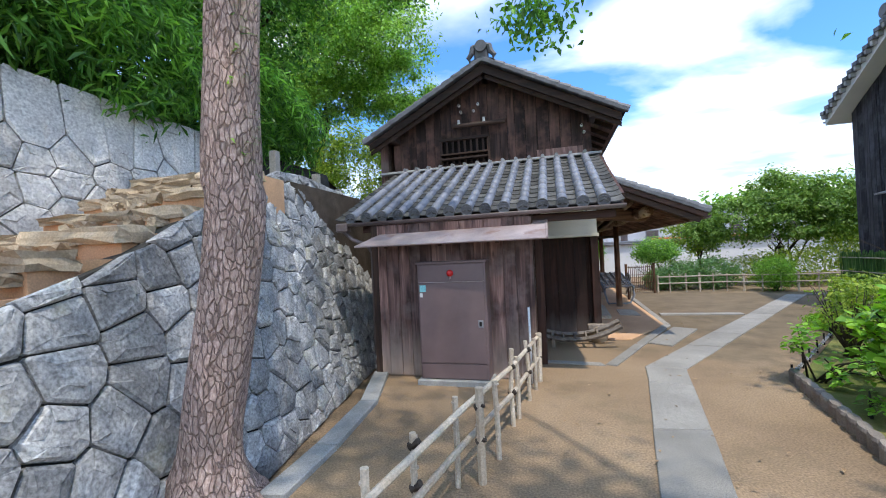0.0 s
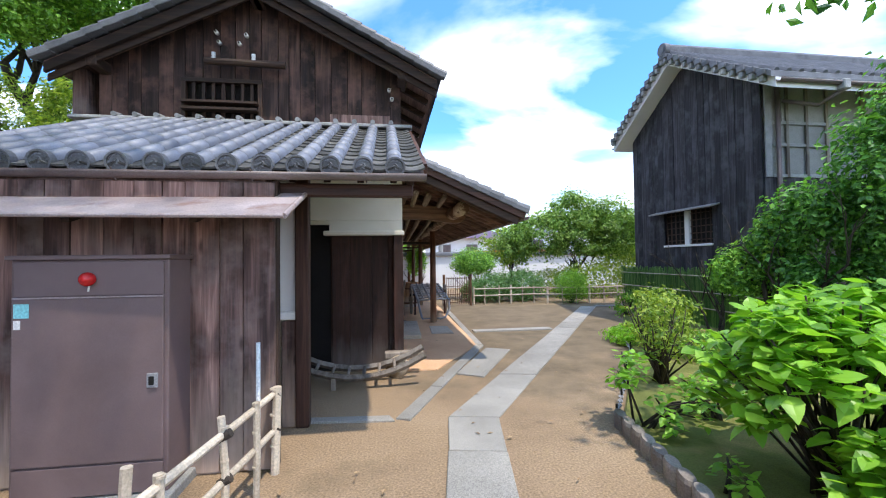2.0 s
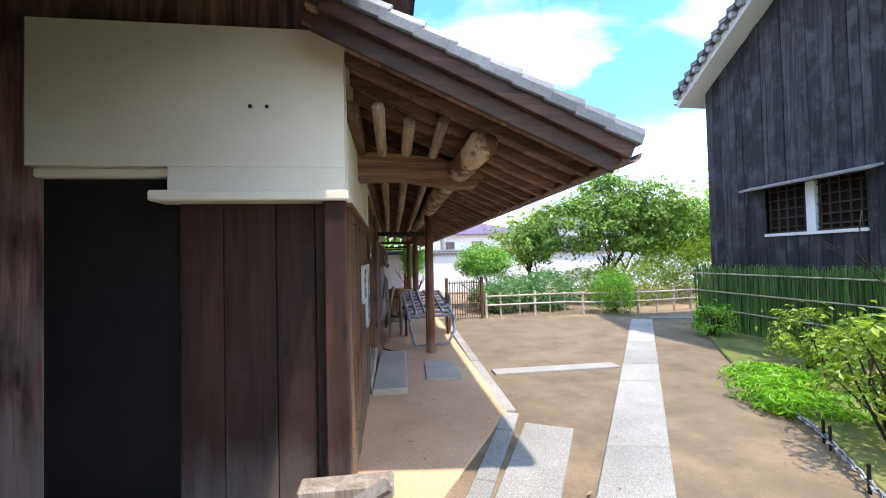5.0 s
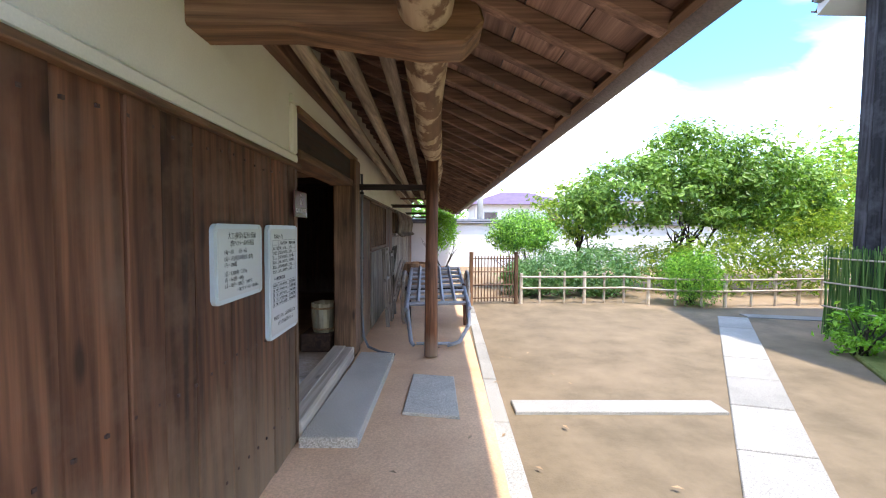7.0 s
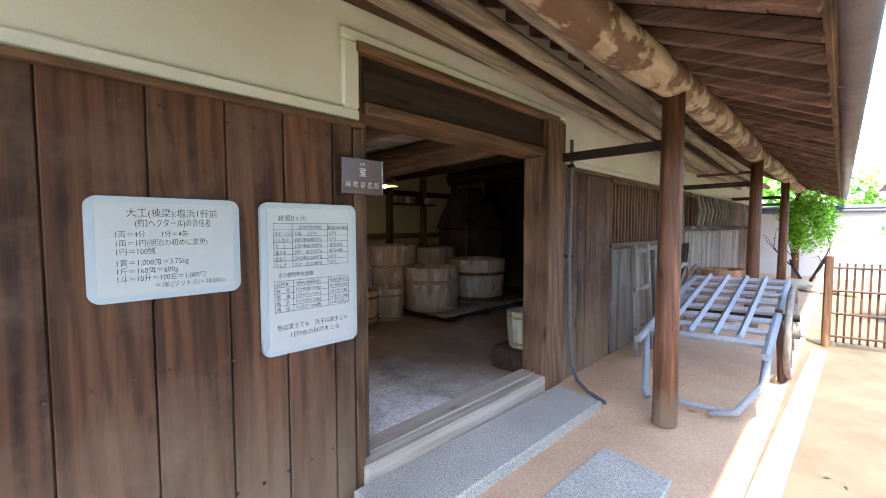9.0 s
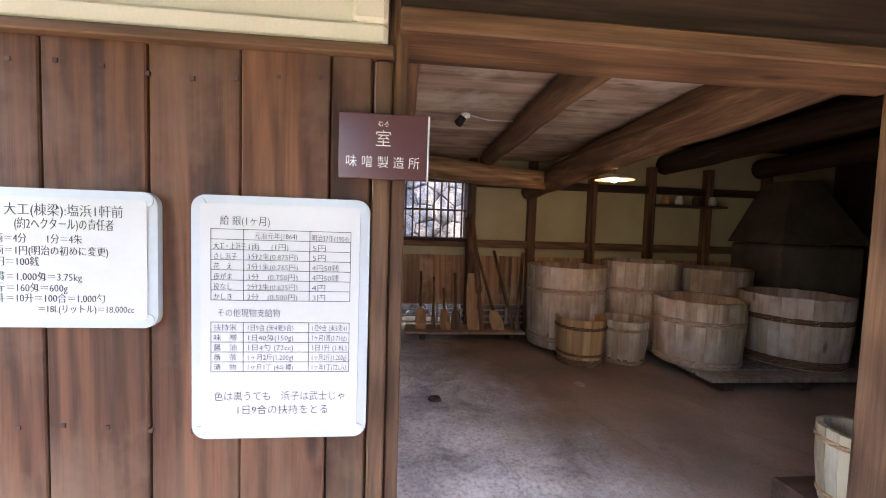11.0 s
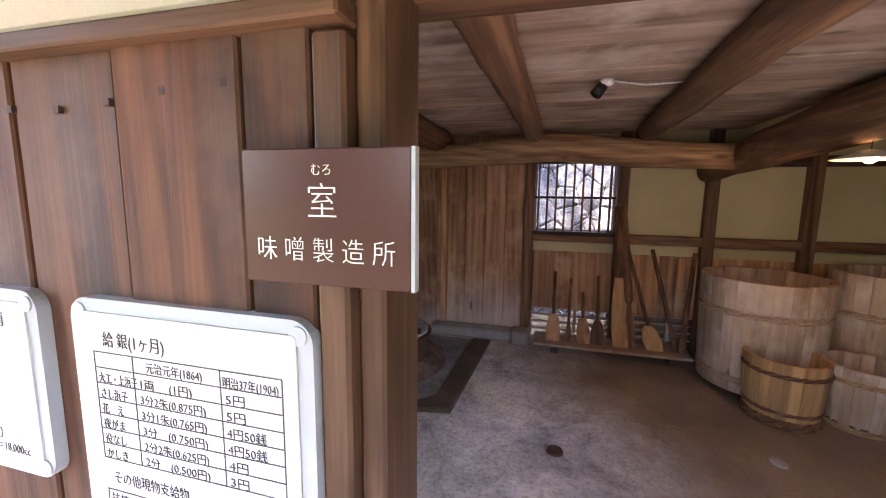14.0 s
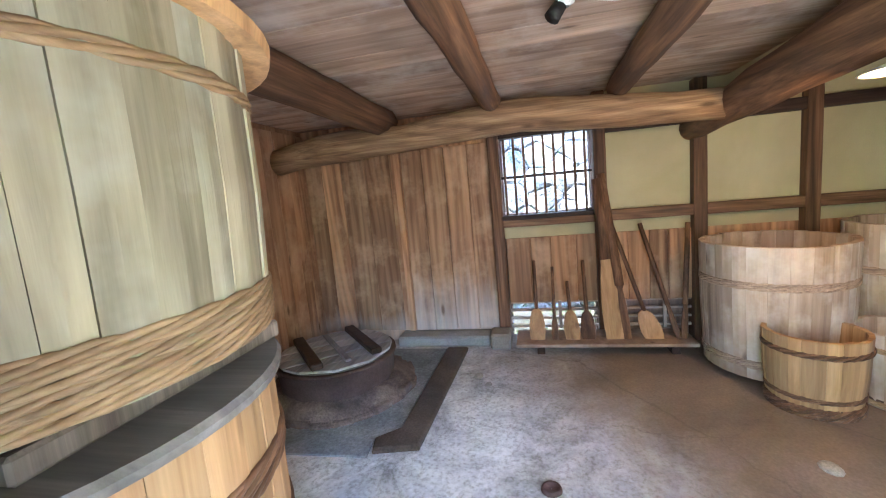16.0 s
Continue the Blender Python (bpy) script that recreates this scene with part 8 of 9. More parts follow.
part("south_boards", bx(BX + 0.0, 17.0, BY0 - 0.03, BY0, 0.0, 3.3, 0), "plank_black_z", blackh)
part("upper_grey", bx(BX + 0.45, 17.0, BY0 - 0.02, BY0, 4.5, 5.35, 0), "concrete", blackh)
for k, x in enumerate((BX + 0.02, BX + 0.52, BX + 1.0, BX + 1.5, BX + 2.4, BX + 3.3)):
    part("post", bx(x, x + (0.16 if k == 0 else 0.07), BY0 - 0.055, BY0 - 0.022, 3.3, 5.35, 0.006), "plank_grey_z" if k else "tile_pale", blackh)
for z in (3.30, 3.95, 4.42):
    part("rail", bx(BX + 0.2, 17.0, BY0 - 0.05, BY0 - 0.021, z, z + 0.07, 0.006), "tile_pale", blackh)
part("downpipe", tb([(BX + 0.3, BY0 - 0.08, 5.2), (BX + 0.3, BY0 - 0.08, 0.2)], 0.045, 10), "gutter", blackh, "", True)
part("north_wall", bx(BX + 0.2, 17.0, BY1 - 0.2, BY1, 0.0, 5.3, 0), "plank_black_z", blackh)
part("far_wall", bx(16.8, 17.0, BY0 + 0.2, BY1 - 0.2, 0.0, 6.5, 0), "plank_black_z", blackh)
broof = structure("roof_storehouse", bmesh.new(), "tile", "grey tiled storehouse roof with white plastered verge", "roof")
for side, ye, ze in ((1, BY1 + 0.35, bz(BY1 + 0.35)), (-1, BY0 - 0.75, bz(BY0 - 0.75))):
    X0, X1 = 7.55, 17.4
    for nm, d0, d1, xa, xb, m_ in (("soffit", 0.02, 0.22, X0 + 0.10, X1, "plaster_white"), ("tile_field", 0.23, 0.34, X0, X1, "tile")):
        q = bmesh.new()
        pts = [(BRY, BRZ + d0), (ye, ze + d0), (ye, ze + d1), (BRY, BRZ + d1)]
        fa, fb = [q.verts.new((xa, y, z)) for y, z in pts], [q.verts.new((xb, y, z)) for y, z in pts]
        q.faces.new(fa); q.faces.new(fb[::-1])
        for k in range(4):
            q.faces.new((fa[k], fa[(k + 1) % 4], fb[(k + 1) % 4], fb[k]))
        part(nm, q, m_, broof)
    L = abs(ye - BRY)
    for k in range(13):
        f = (k + 0.3) / 13
        y = BRY + side * L * f
        z = BRZ - 0.62 * L * f
        part("verge_tile", bx(X0 - 0.04, X0 + 0.10, y - 0.06, y + 0.12, z + 0.22, z + 0.33, 0.01), "tile", broof)
        part("verge_lug", bx(X0 - 0.02, X0 + 0.10, y, y + 0.09, z + 0.10, z + 0.23, 0.01), "tile_pale", broof)
    rows_t = bmesh.new()
    for k in range(36):
        x = X0 + 0.15 + 0.27 * k
        tube(rows_t, [(x, BRY, BRZ + 0.36), (x, ye - side * 0.02, ze + 0.36)], 0.06, 6)
    tagged(part("cover_tiles", rows_t, "tile", broof), kind="stuff")
    part("gutter", gutter_pipe((X0 + 0.1, ye + side * 0.06, ze + 0.16), (X1, ye + side * 0.06, ze + 0.14), 0.06), "gutter", broof, "", True)
part("downpipe_head", bx(9.0, 9.16, BY0 - 0.90, BY0 - 0.74, bz(BY0 - 0.75) + 0.0, bz(BY0 - 0.75) + 0.2, 0.02), "tile_pale", broof)
part("downpipe", tb([(9.08, BY0 - 0.82, bz(BY0 - 0.75) + 0.02), (9.0, BY0 - 0.4, bz(BY0 - 0.75) - 0.15), (8.5, BY0 - 0.1, 4.9)], 0.04, 8), "gutter", broof, "", True)
part("ridge", bx(7.60, 17.3, BRY - 0.12, BRY + 0.12, BRZ + 0.3, BRZ + 0.50, 0.02), "tile", broof)
part("ridge_cap", tb([(7.55, BRY, BRZ + 0.50), (17.3, BRY, BRZ + 0.50)], 0.08, 10), "tile", broof)
ro = bmesh.new()
tube(ro, [(7.50, BRY, BRZ + 0.42), (7.62, BRY, BRZ + 0.42)], 0.17, 18)
tube(ro, [(7.48, BRY, BRZ + 0.42), (7.50, BRY, BRZ + 0.42)], 0.11, 14)
part("ridge_end", ro, "tile", broof, "round clay ridge-end tile")
win = thing("window_6", "storehouse window with two wooden lattices and white mullion", "window", (BX, 10.6, 2.0), "", "structure")
# black sheet stands for the unlit inside of the storehouse
part("back_board", bx(BX + 0.06, BX + 0.08, 9.74, 11.44, 1.92, 2.86, 0), "dark_void", win)
part("sill", bx(BX - 0.06, BX + 0.04, 9.72, 11.46, 1.92, 1.975, 0.006), "plaster_white", win)
part("mullion", bx(BX - 0.04, BX + 0.04, 10.50, 10.66, 1.975, 2.86, 0.006), "plaster_white", win)
for a, b in ((9.78, 10.50), (10.66, 11.42)):
    lt = part("lattice", bx(BX + 0.0, BX + 0.03, a, b, 1.98, 2.01, 0), "beam_dark_y", win)
    for k in range(5):
        y = a + 0.05 + (b - a - 0.1) * k / 4
        part("lattice_bar", bx(BX, BX + 0.025, y - 0.012, y + 0.012, 1.98, 2.86, 0), "beam_dark_z", lt)
    for k in range(5):
        z = 2.08 + 0.17 * k
        part("lattice_bar", bx(BX + 0.004, BX + 0.03, a, b, z, z + 0.022, 0), "beam_dark_y", lt)
part("hood", bx(BX - 0.28, BX + 0.0, 9.50, 11.80, 2.90, 2.94, 0.005, Matrix.Translation((BX, 0, 2.92)) @ Matrix.Rotation(radians(-14), 4, "Y") @ Matrix.Translation((-BX, 0, -2.92))), "grey_paint", win, "sheet metal window hood")

# brushwood fence in front of the storehouse
hf = thing("brushwood_fence", "green bundled brushwood fence before the storehouse", "fence", (7.65, 10.6, 0.0))
rn = random.Random(44)
hb = bmesh.new()
y = 7.6
while y < 12.75:
    for dx in (-0.05, 0.0, 0.05):
        h = 1.36 + rn.uniform(-0.10, 0.05)
        yy = y + rn.uniform(-0.015, 0.015)
        tube(hb, [(7.62 + dx, yy, 0.0), (7.62 + dx + rn.uniform(-0.04, 0.04), yy + rn.uniform(-0.10, 0.10), h)], [0.011, 0.007], 4, False)
    y += 0.022
tagged(part("brushwood", hb, "hedge_green", hf), kind="stuff")
for z in (0.45, 0.82, 1.2):
    part("binding_rail", tb([(7.55, 7.6, z), (7.55, 12.75, z)], 0.014, 6), "bamboo", hf)
for y in (8.6, 10.3, 12.0):
    part("fence_post", tb([(7.68, y, 0.0), (7.68, y, 1.3)], 0.04, 8), "bark_dark", hf)

# ---------------------------------------------------------------- garden bed
EDGE = [(1.75, -1.5), (1.95, 1.0), (2.12, 2.46), (2.33, 3.6), (2.52, 4.72), (3.18, 5.66), (4.42, 7.45), (5.2, 9.1), (6.1, 10.5), (7.0, 11.9)]
bed = slab_poly([(e[0] + 0.06, e[1]) for e in EDGE] + [(7.7, 12.6), (8.1, 12.6), (8.1, 8.4), (14.0, 8.4), (14.0, -1.5)], -0.05, 0.05, 0.02)
structure("garden_bed", bed, "moss", "mossy garden bed beside the yard", "garden bed")
ed = thing("bed_edging", "row of scalloped concrete edging pieces round the bed", "edging", (2.3, 3.0, 0.0), "", "structure")
for (a, b) in zip(EDGE[:4], EDGE[1:5]):
    d = Vector((b[0] - a[0], b[1] - a[1]))
    n = max(1, round(d.length / 0.20))
    for k in range(n):
        p = Vector(a) + d * (k + 0.5) / n
        an = math.atan2(d.y, d.x)
        e_ = bmesh.new()
        ring0 = []
        for zt in (-0.04, 0.12, 0.15):
            sh_ = 1.0 if zt < 0.14 else 0.82
            ring0.append([e_.verts.new(Matrix.Translation((p.x, p.y, 0)) @ Matrix.Rotation(an, 4, "Z") @ Vector((0.096 * math.cos(t_) * sh_, 0.055 * math.sin(t_) * sh_, zt + (0.012 * math.cos(t_) if zt > 0.1 else 0)))) for t_ in [2 * math.pi * q / 12 for q in range(12)]])
        for r0_, r1_ in zip(ring0, ring0[1:]):
            for q in range(12):
                e_.faces.new((r0_[q], r0_[(q + 1) % 12], r1_[(q + 1) % 12], r1_[q]))
        e_.faces.new(ring0[-1])
        part("edging_piece", e_, "edging", ed)
ch = thing("chain_edge", "grey plastic chain lying along the bed edge", "chain", (3.8, 6.6, 0.05))
for (a, b) in zip(EDGE[4:7], EDGE[5:8]):
    d = Vector((b[0] - a[0], b[1] - a[1]))
    n = int(d.length / 0.075)
    for k in range(n):
        p = Vector(a) + d * (k + 0.5) / n
        lk = bmesh.new()
        an = math.atan2(d.y, d.x)
        mt = Matrix.Translation((p.x, p.y, 0.075)) @ Matrix.Rotation(an, 4, "Z") @ Matrix.Rotation(radians(90 * (k % 2)), 4, "X")
        tube(lk, [mt @ Vector((0.045 * math.cos(t_), 0.022 * math.sin(t_), 0)) for t_ in [2 * math.pi * q / 8 for q in range(9)]], 0.008, 5, False)
        part("link", lk, "grey_paint", ch)
    for k in range(0, n, 9):
        p = Vector(a) + d * k / n
        part("stake", tb([(p.x, p.y, 0.0), (p.x, p.y, 0.2)], 0.012, 6), "black_iron", ch)


def shrub(name, label, at, h, blobs, count, size, leaf, seed, stems=7, group="garden shrubs", **kw):
    th = thing(name, label, "shrub", at, group)
    rn_ = random.Random(seed)
    b_ = bmesh.new()
    for k in range(stems):
        c, r = rn_.choice(blobs)
        e = Vector(c) + Vector((rn_.uniform(-1, 1) * r[0], rn_.uniform(-1, 1) * r[1], rn_.uniform(0.0, 0.8) * r[2])) * 0.8
        s_ = Vector((at[0] + rn_.uniform(-0.08, 0.08), at[1] + rn_.uniform(-0.08, 0.08), at[2] - 0.02))
        mid = s_.lerp(e, 0.5) + Vector((rn_.uniform(-0.08, 0.08), rn_.uniform(-0.08, 0.08), 0.05))
        part("stem", tb([s_, mid, e], [0.014, 0.010, 0.005], 5), "bark_dark", th, "", True)
    crown_part(th, leaf_mesh(name, blobs, count, size, leaf, seed, **kw), "leaves")
    return th


def big_leaf(me_name, centres, n_each, size, seed):
    """Broad toothed leaves set in pairs and whorls at the shoot tips, each of twelve faces with a raised midrib."""
    rn_ = random.Random(seed)
    V_, F_ = [], []
    for c in centres:
        for k in range(n_each):
            a = 2.4 * k + rn_.uniform(-0.3, 0.3)
            tier = k // 4
            out = Vector((math.cos(a), math.sin(a), 0.0))
            s = size * rn_.uniform(0.65, 1.15) * (0.6 + 0.2 * tier)
            p = Vector(c) + Vector((0, 0, -0.055 * tier)) + out * 0.025
            dip = rn_.uniform(-0.45, 0.75) + 0.12 * tier
            side_ = Vector((-out.y, out.x, rn_.uniform(-0.6, 0.6))).normalized()
            base_i = len(V_)
            prof = [(0.0, 0.03), (0.22, 0.27), (0.5, 0.36), (0.78, 0.22), (1.0, 0.0)]
            for f, w in prof:
                q = p + out * s * f - Vector((0, 0, dip * s * f * f)) + Vector((0, 0, 0.12 * s * f))
                V_ += [tuple(q - side_ * w * s + Vector((0, 0, 0.10 * w * s))), tuple(q - Vector((0, 0, 0.02 * s))), tuple(q + side_ * w * s + Vector((0, 0, 0.10 * w * s)))]
            for j in range(4):
                o = base_i + 3 * j
                F_ += [(o, o + 1, o + 4, o + 3), (o + 1, o + 2, o + 5, o + 4)]
    me = bpy.data.meshes.new(me_name)
    me.from_pydata(V_, [], F_)
    me.materials.append(M["leaf_bright"])
    return me


def hydrangea(label, at, blobs, shoots, n_each, size, seed):
    th = thing("hydrangea", label, "shrub", at, "hydrangeas")
    rn_ = random.Random(seed)
    cs = []
    for _ in range(shoots):
        c, r = rn_.choice(blobs)
        th_, ph = rn_.uniform(0, 2 * math.pi), math.acos(rn_.uniform(-0.55, 1))
        f = rn_.uniform(0.65, 1.0)
        cs.append(Vector((c[0] + f * r[0] * math.sin(ph) * math.cos(th_), c[1] + f * r[1] * math.sin(ph) * math.sin(th_), max(0.12, c[2] + f * r[2] * math.cos(ph)))))
    b_ = bmesh.new()
    for c in cs[::3]:
        s_ = Vector((at[0] + rn_.uniform(-0.12, 0.12), at[1] + rn_.uniform(-0.12, 0.12), 0.02))
        part("stem", tb([s_, s_.lerp(c, 0.55) + Vector((0, 0, 0.08)), c], [0.014, 0.010, 0.006], 5), "bark_dark", th, "", True)
    crown_part(th, big_leaf("hydrangea", cs, n_each, size, seed), "leaves")


hydrangea("lush hydrangea bush with broad bright green leaves", (3.2, 3.2, 0.05), [((3.1, 3.3, 0.85), (0.62, 0.72, 0.55)), ((3.55, 3.4, 1.0), (0.6, 0.7, 0.5)), ((2.95, 2.5, 0.5), (0.40, 0.45, 0.35))], 300, 9, 0.19, 91)
hydrangea("second hydrangea bush deeper in the bed", (4.4, 2.2, 0.05), [((4.3, 2.1, 1.0), (0.7, 0.8, 0.6)), ((3.6, 1.2, 0.8), (0.6, 0.7, 0.5))], 100, 9, 0.19, 92)
hydrangea("young bright green plant at the bed edge", (2.75, 4.55, 0.05), [((2.72, 4.6, 0.50), (0.28, 0.32, 0.28)), ((2.9, 4.2, 0.3), (0.2, 0.2, 0.2))], 30, 8, 0.12, 93)
hydrangea("small bright seedling in the moss", (2.55, 3.35, 0.05), [((2.55, 3.35, 0.24), (0.12, 0.14, 0.10))], 7, 7, 0.10, 94)
hydrangea("low hydrangea shoots near the edging", (2.75, 2.2, 0.05), [((2.75, 2.1, 0.3), (0.3, 0.45, 0.2))], 34, 8, 0.15, 95)
hydrangea("low hydrangea shoots behind the chain", (3.45, 4.6, 0.05), [((3.4, 4.6, 0.28), (0.25, 0.3, 0.2))], 18, 8, 0.13, 96)
shrub("azalea", "twiggy yellow-green shrub in the moss bed", (3.75, 5.75, 0.05), 0.9, [((3.65, 5.7, 0.98), (0.34, 0.36, 0.22)), ((4.0, 6.1, 0.85), (0.40, 0.40, 0.26)), ((3.45, 5.4, 0.72), (0.30, 0.30, 0.18)), ((3.9, 5.6, 0.55), (0.42, 0.40, 0.20))], 1150, 0.072, "leaf_yellow", 101, 40, clump=0.22, per=14, shell=0.2)
shrub("azalea", "yellow-green shrub with bare lower twigs", (4.6, 7.0, 0.05), 1.0, [((4.5, 6.9, 0.98), (0.36, 0.4, 0.24)), ((4.9, 7.4, 0.85), (0.4, 0.4, 0.28)), ((4.7, 7.0, 0.55), (0.5, 0.5, 0.22))], 1500, 0.078, "leaf_yellow", 102, 36, clump=0.22, per=14, shell=0.2)
shrub("azalea", "small shrub by the brushwood fence", (6.4, 9.2, 0.05), 0.8, [((6.4, 9.2, 0.5), (0.45, 0.6, 0.35)), ((6.0, 8.6, 0.4), (0.4, 0.4, 0.3))], 1100, 0.09, "leaf_yellow", 103, 16)
shrub("azalea", "small shrub at the end of the fence", (6.9, 11.5, 0.05), 0.7, [((6.9, 11.5, 0.38), (0.35, 0.4, 0.32))], 700, 0.08, "leaf_bright", 104, 12)
shrub("ground_cover", "low tuft of fresh green ground cover", (4.9, 8.3, 0.05), 0.25, [((4.95, 8.2, 0.12), (0.45, 0.6, 0.12)), ((5.4, 8.9, 0.12), (0.4, 0.5, 0.12))], 2600, 0.10, "leaf_bright", 105, 4, aspect=0.22)
shrub("ground_cover", "low dark green plants in the bed", (5.6, 6.6, 0.05), 0.3, [((5.4, 6.9, 0.2), (0.6, 0.8, 0.22)), ((4.6, 5.2, 0.15), (0.5, 0.5, 0.15))], 1700, 0.10, "leaf_mid", 106, 6)
tree("camellia", "large dark green camellia bush in front of the storehouse", (6.7, 6.6, 0.05), 1.3, 0.06, [((7.0, 6.5, 1.9), (0.75, 0.7, 1.0)), ((7.4, 5.6, 2.4), (1.0, 0.9, 1.2)), ((6.6, 5.9, 1.0), (0.7, 0.7, 0.65)), ((8.2, 5.2, 3.0), (1.4, 1.2, 1.5)), ((9.2, 4.0, 2.6), (1.8, 1.5, 2.0))], 52000, 0.105, "leaf_dark", 111, stems=3, depth=3, category="shrub", clump=0.13, per=55, aspect=0.6)
tree("camellia", "bright leafy shrub beside the camellia", (6.2, 7.6, 0.05), 1.0, 0.03, [((6.5, 7.4, 1.35), (0.45, 0.45, 0.45)), ((6.8, 7.0, 1.9), (0.4, 0.4, 0.4))], 4000, 0.10, "leaf_mid", 112, stems=3, depth=2, category="shrub")
foliage_bank("garden_thicket", "mixed green shrubs closing the garden", [((11.0, 1.5, 1.6), (2.0, 3.0, 1.8)), ((9.0, -2.5, 1.5), (2.0, 2.0, 1.6)), ((12.5, 5.5, 2.4), (1.6, 1.8, 2.4))], 22000, 0.13, "leaf_mid", 113)
# fallen leaves
rn = random.Random(66)
fm = bmesh.new()
for k in range(130):
    x, y = rn.uniform(-1.0, 3.0), rn.uniform(0.5, 12.0)
    if x < 0.6 and y > 4.3:
        continue
    a, s = rn.uniform(0, 6.3), rn.uniform(0.02, 0.04)
    c_, s2 = math.cos(a) * s, math.sin(a) * s
    zz = 0.026
    vs = [fm.verts.new(v) for v in ((x - c_, y - s2, zz), (x + s2 * 0.4, y - c_ * 0.4, zz + 0.008), (x + c_, y + s2, zz + 0.003), (x - s2 * 0.4, y + c_ * 0.4, zz + 0.008))]
    fm.faces.new(vs)
tagged(part("fallen_leaves", fm, "hoop"), "scattered dry fallen leaves on the ground", "leaves", "", "stuff")

# ---------------------------------------------------------------- far side: gate, fence, shrubs, trees, houses
gt = thing("garden_gate", "brown garden gate of thin upright bars", "gate", (2.73, 15.1, 0.0))
for x in (2.24, 3.22):
    part("gate_post", tb([(x, 15.05 + 0.16 * (x - 2.24), 0.0), (x, 15.05 + 0.16 * (x - 2.24), 1.12)], 0.045, 10), "beam_brown_z", gt)
for k in range(13):
    x = 2.32 + 0.068 * k
    part("gate_bar", bx(x, x + 0.022, 15.07 + 0.16 * (x - 2.24), 15.09 + 0.16 * (x - 2.24), 0.06, 1.04, 0.003), "beam_brown_z", gt)
for z in (0.14, 0.42, 0.70, 0.98):
    part("gate_rail", tb([(2.26, 15.06, z), (3.20, 15.21, z)], 0.014, 6), "beam_brown_x", gt)
fn = thing("low_bamboo_fence", "low pale bamboo rail fence along the yard", "fence", (6.0, 15.2, 0.0))
FP = [(3.34, 15.24), (3.75, 15.27), (4.3, 15.30), (4.75, 15.33), (5.2, 15.36), (5.66, 15.42), (6.1, 15.2), (6.6, 15.05), (7.1, 14.95), (7.6, 14.95), (8.2, 15.0), (8.8, 15.1), (9.4, 15.2), (10.0, 15.3), (10.7, 15.3), (11.4, 15.3)]
for i, (x, y) in enumerate(FP):
    part("fence_post", tb([(x, y, 0.0), (x, y, 0.66 + 0.04 * math.sin(7 * i))], 0.038 if i % 3 == 0 else 0.024, 8), "bamboo", fn)
for z in (0.34, 0.58):
    part("fence_rail", tb([(x, y - 0.03, z) for x, y in FP], 0.022, 8), "bamboo", fn)
foliage_bank("fern_shrubs", "pale blue-green feathery shrubs behind the fence", [((4.3, 16.3, 0.55), (0.8, 0.7, 0.55)), ((5.5, 16.6, 0.6), (0.9, 0.8, 0.62)), ((3.6, 16.4, 0.4), (0.5, 0.6, 0.4))], 9000, 0.13, "leaf_blue", 121, aspect=0.3)
shrub("round_bush", "rounded feathery green bush at the fence", (7.05, 15.25, 0.0), 1.1, [((7.05, 15.2, 0.60), (0.62, 0.6, 0.58))], 5200, 0.09, "leaf_mid", 122, 8, aspect=0.2)
foliage_bank("meadow_shrubs", "tall green meadow plants behind the fence", [((9.0, 17.0, 0.7), (1.6, 1.0, 0.8)), ((11.5, 17.0, 1.0), (1.8, 1.2, 1.1)), ((7.5, 17.2, 0.6), (1.2, 0.8, 0.7)), ((13.5, 16.0, 1.4), (1.6, 1.4, 1.4))], 15000, 0.15, "leaf_yellow", 123, aspect=0.25)
tree("round_tree", "small clipped round-headed tree with many stems", (3.80, 17.5, 0.0), 0.62, 0.045, [((3.80, 17.5, 1.55), (0.85, 0.85, 0.58)), ((3.4, 17.4, 1.4), (0.5, 0.5, 0.4)), ((4.3, 17.6, 1.45), (0.5, 0.5, 0.4))], 7500, 0.085, "leaf_mid", 131, stems=5, depth=2)
tree("plum_tree", "wide fruit tree with light green leaves", (8.9, 18.2, 0.0), 0.95, 0.13, [((7.0, 18.0, 2.7), (1.5, 1.4, 1.0)), ((8.6, 18.0, 3.5), (1.4, 1.4, 1.0)), ((10.3, 18.2, 3.0), (1.5, 1.5, 1.2)), ((11.7, 18.4, 2.5), (1.3, 1.3, 1.1)), ((6.0, 18.0, 2.2), (0.9, 1.0, 0.7)), ((8.8, 17.6, 2.4), (1.4, 1.0, 0.7))], 26000, 0.155, "leaf_plum", 132, stems=3, depth=3, limb=1.3, clump=0.14, per=90)
tree("fruit_tree", "fruit tree with deep green leaves behind the plum", (6.2, 19.6, 0.0), 0.95, 0.09, [((6.0, 19.6, 2.3), (1.2, 1.2, 1.0)), ((12.5, 20.0, 2.4), (1.6, 1.4, 1.5)), ((14.6, 19.0, 2.6), (1.8, 1.6, 1.6))], 11000, 0.15, "leaf_yellow", 133, stems=2, depth=3, clump=0.14, per=80)
foliage_bank("far_woods", "distant green trees behind the houses", [((30, 60, 4), (14, 4, 5)), ((55, 52, 6), (16, 4, 7)), ((-6, 70, 4), (12, 4, 5))], 16000, 0.9, "leaf_mid", 134)
tree("young_tree", "slim young bright green tree by the white wall", (1.75, 21.5, 0.0), 0.8, 0.04, [((1.75, 21.5, 1.6), (0.5, 0.5, 0.7))], 3000, 0.10, "leaf_bright", 135, stems=2, depth=2)
gw = structure("wall_garden", bx(-2.0, 22.0, 24.0, 24.2, 0.0, 1.85, 0), "plaster_white", "white plastered garden wall with tiled coping", "wall")
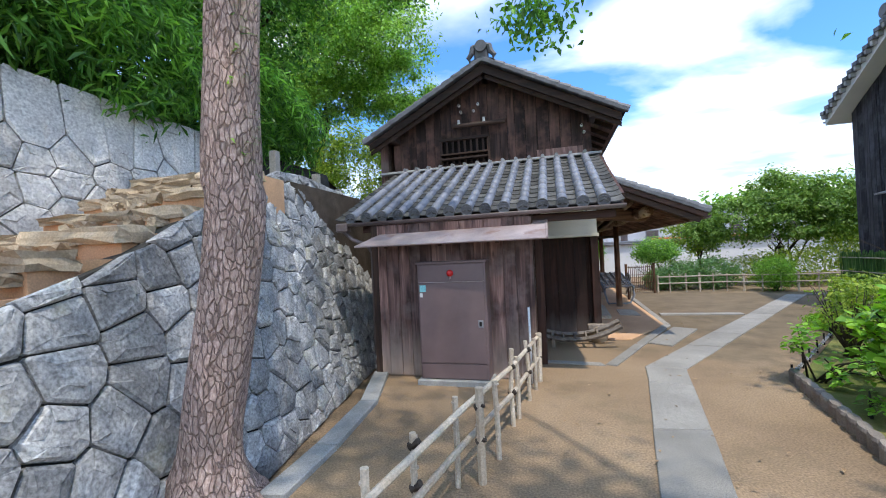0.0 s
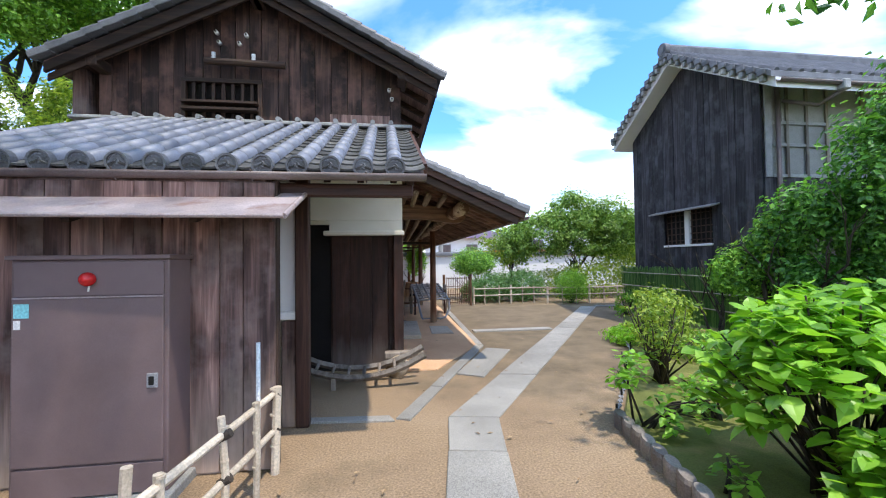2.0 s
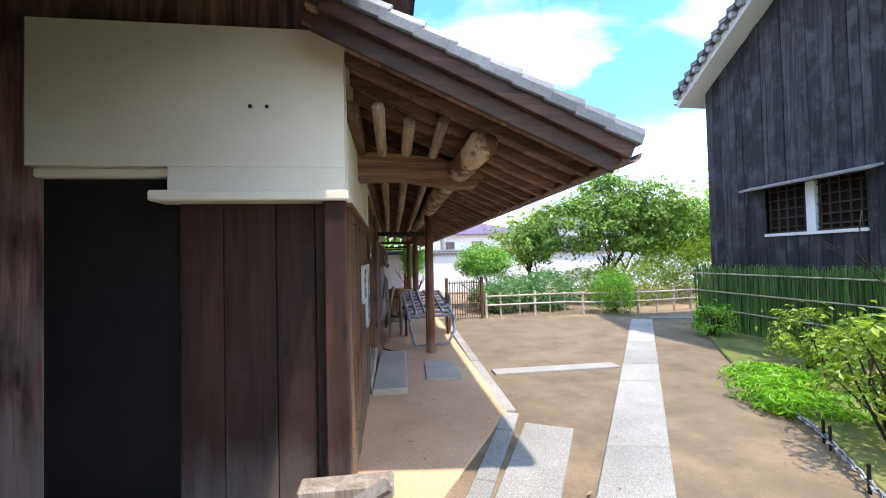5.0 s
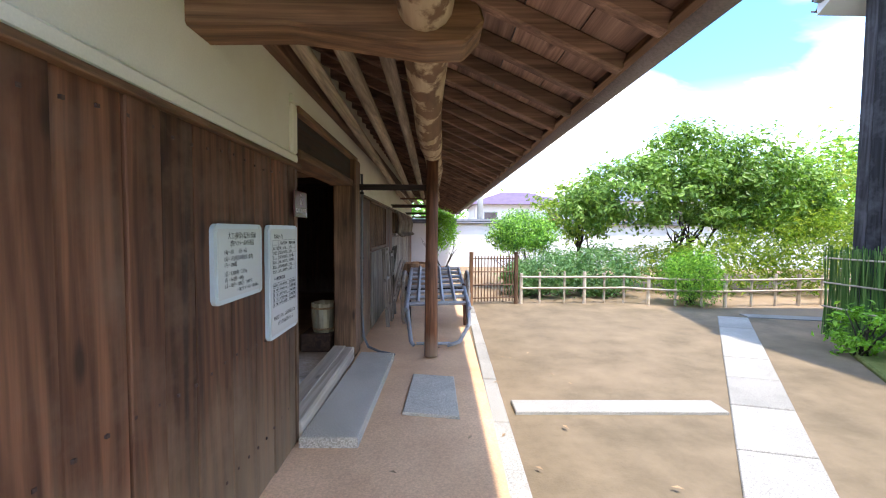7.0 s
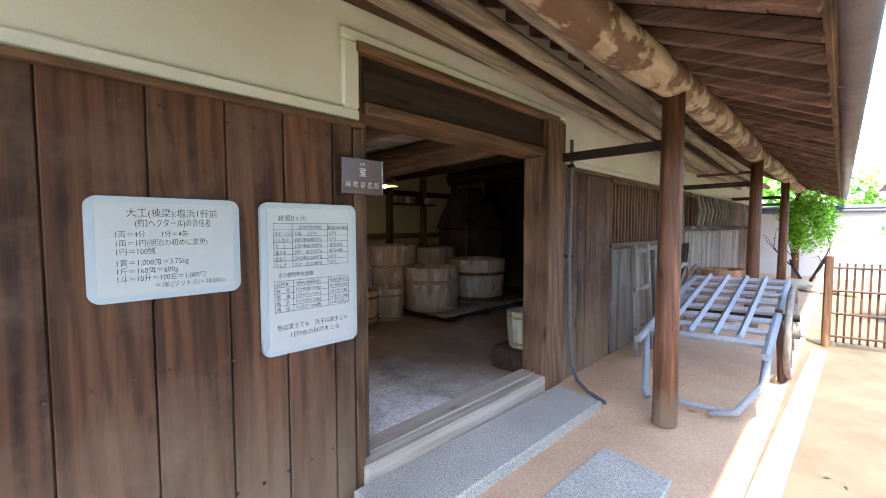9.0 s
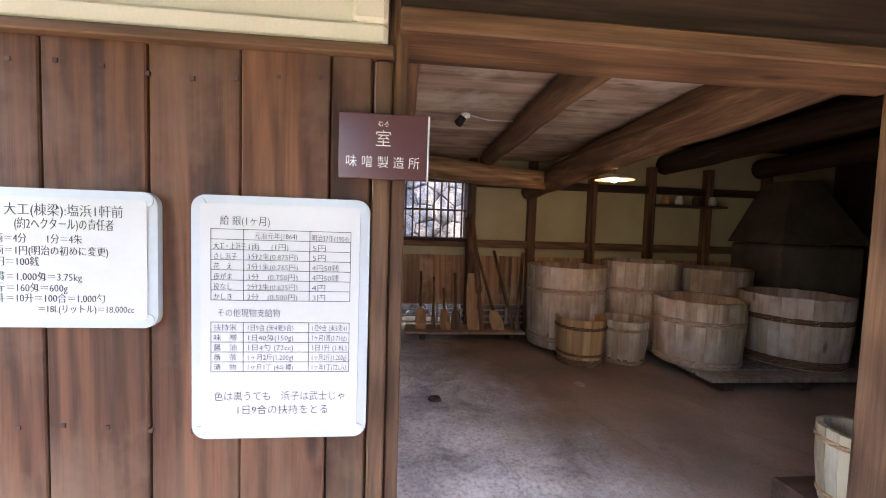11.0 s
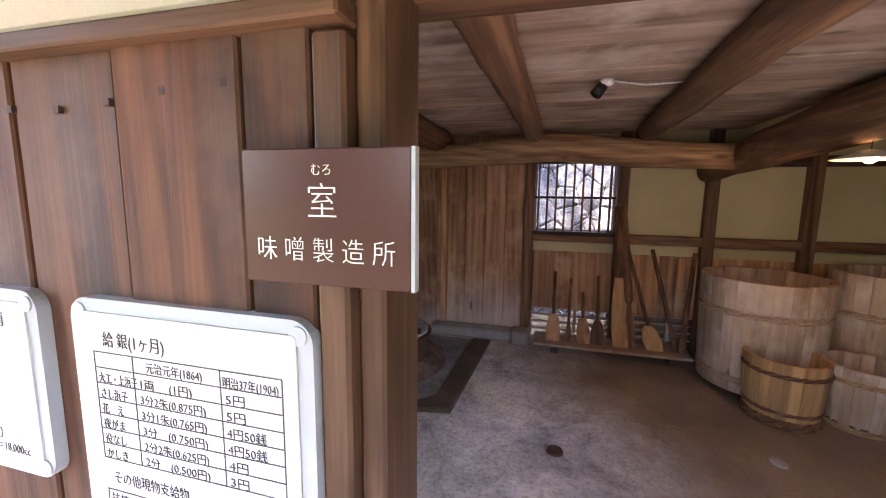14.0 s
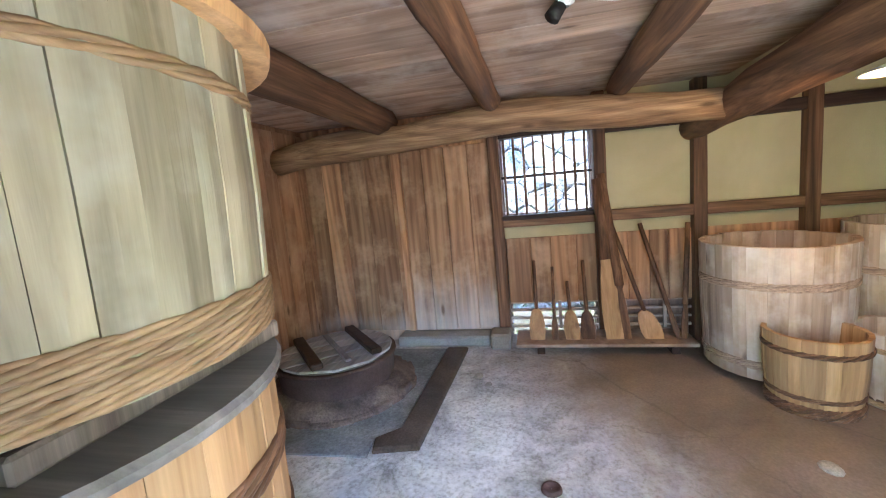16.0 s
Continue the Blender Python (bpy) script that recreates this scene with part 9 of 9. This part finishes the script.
part("coping", bx(-2.0, 22.0, 23.85, 24.35, 1.85, 1.93, 0.02), "tile", gw)
part("coping_cap", tb([(-2.0, 24.1, 1.98), (22.0, 24.1, 1.98)], 0.09, 8), "tile", gw)
rk = thing("garden_rocks", "pale rocks at the foot of the white wall", "rocks", (1.8, 20.6, 0.0))
rn = random.Random(5)
for k in range(9):
    b_ = bmesh.new()
    s = rn.uniform(0.12, 0.26)
    bmesh.ops.create_icosphere(b_, subdivisions=2, radius=s, matrix=Matrix.Translation((1.3 + 0.16 * k, 20.7 + rn.uniform(-0.4, 0.4), s * 0.35)) @ Matrix.Diagonal((1.3, 1.0, 0.7, 1)))
    for v in b_.verts:
        v.co += Vector((rn.uniform(-1, 1), rn.uniform(-1, 1), rn.uniform(-1, 1))) * 0.02
    part("rock", b_, "step_stone", rk)
pol = thing("utility_pole", "grey concrete utility pole beyond the wall", "pole", (3.45, 24.9, 0.0))
part("pole", tb([(3.45, 24.9, 0.0), (3.45, 24.9, 4.2)], [0.15, 0.13], 12), "concrete", pol, "", True)
part("cap", tb([(3.45, 24.9, 4.2), (3.45, 24.9, 4.4)], [0.16, 0.12], 12), "tile_pale", pol)


def house(name, label, x0, x1, y0, y1, h, roof_h, wall_m, roof_m, seed):
    th = thing(name, label, "house", ((x0 + x1) / 2, y0, 0.0), "far houses")
    part("wall", bx(x0, x1, y0, y1, 0.0, h, 0), wall_m, th)
    q = bmesh.new()
    mx, my = (x0 + x1) / 2, (y0 + y1) / 2
    ev = [q.verts.new(v) for v in ((x0 - 0.7, y0 - 0.7, h), (x1 + 0.7, y0 - 0.7, h), (x1 + 0.7, y1 + 0.7, h), (x0 - 0.7, y1 + 0.7, h))]
    rv = [q.verts.new((x0 + (x1 - x0) * 0.35, my, h + roof_h)), q.verts.new((x1 - (x1 - x0) * 0.35, my, h + roof_h))]
    q.faces.new((ev[0], ev[1], rv[1], rv[0])); q.faces.new((ev[2], ev[3], rv[0], rv[1]))
    q.faces.new((ev[1], ev[2], rv[1])); q.faces.new((ev[3], ev[0], rv[0])); q.faces.new(ev[::-1])
    part("roof", q, roof_m, th)
    n = max(2, int((x1 - x0) / 2.2))
    for k in range(n):
        xw = x0 + (x1 - x0) * (k + 0.5) / n
        w = part("window", bx(xw - 0.55, xw + 0.55, y0 - 0.05, y0 + 0.02, h - 1.7, h - 0.6, 0), "tile_pale", th)
        part("pane", bx(xw - 0.48, xw + 0.48, y0 - 0.07, y0 - 0.05, h - 1.63, h - 0.67, 0), "gutter", w)


house("purple_roofed_house", "pale house with a purple-brown tiled hip roof", 4.6, 12.5, 40.0, 47.0, 3.7, 1.35, "plaster_white", "roof_purple", 1)
house("far_house", "pale grey house with an orange canopy far behind", 15.0, 26.0, 42.0, 49.0, 4.2, 1.6, "plaster_white", "tile", 2)
awf = thing("orange_awning", "bright orange awning far behind the trees", "awning", (9.5, 30.0, 2.0))
for x in (6.6, 9.5, 12.4):
    part("support", tb([(x, 30.4, 0.0), (x, 30.4, 2.0)], 0.05, 8), "grey_paint", awf)
part("cloth", bx(6.5, 12.5, 30.0, 30.9, 1.95, 2.25, 0.02), "orange_cloth", awf)
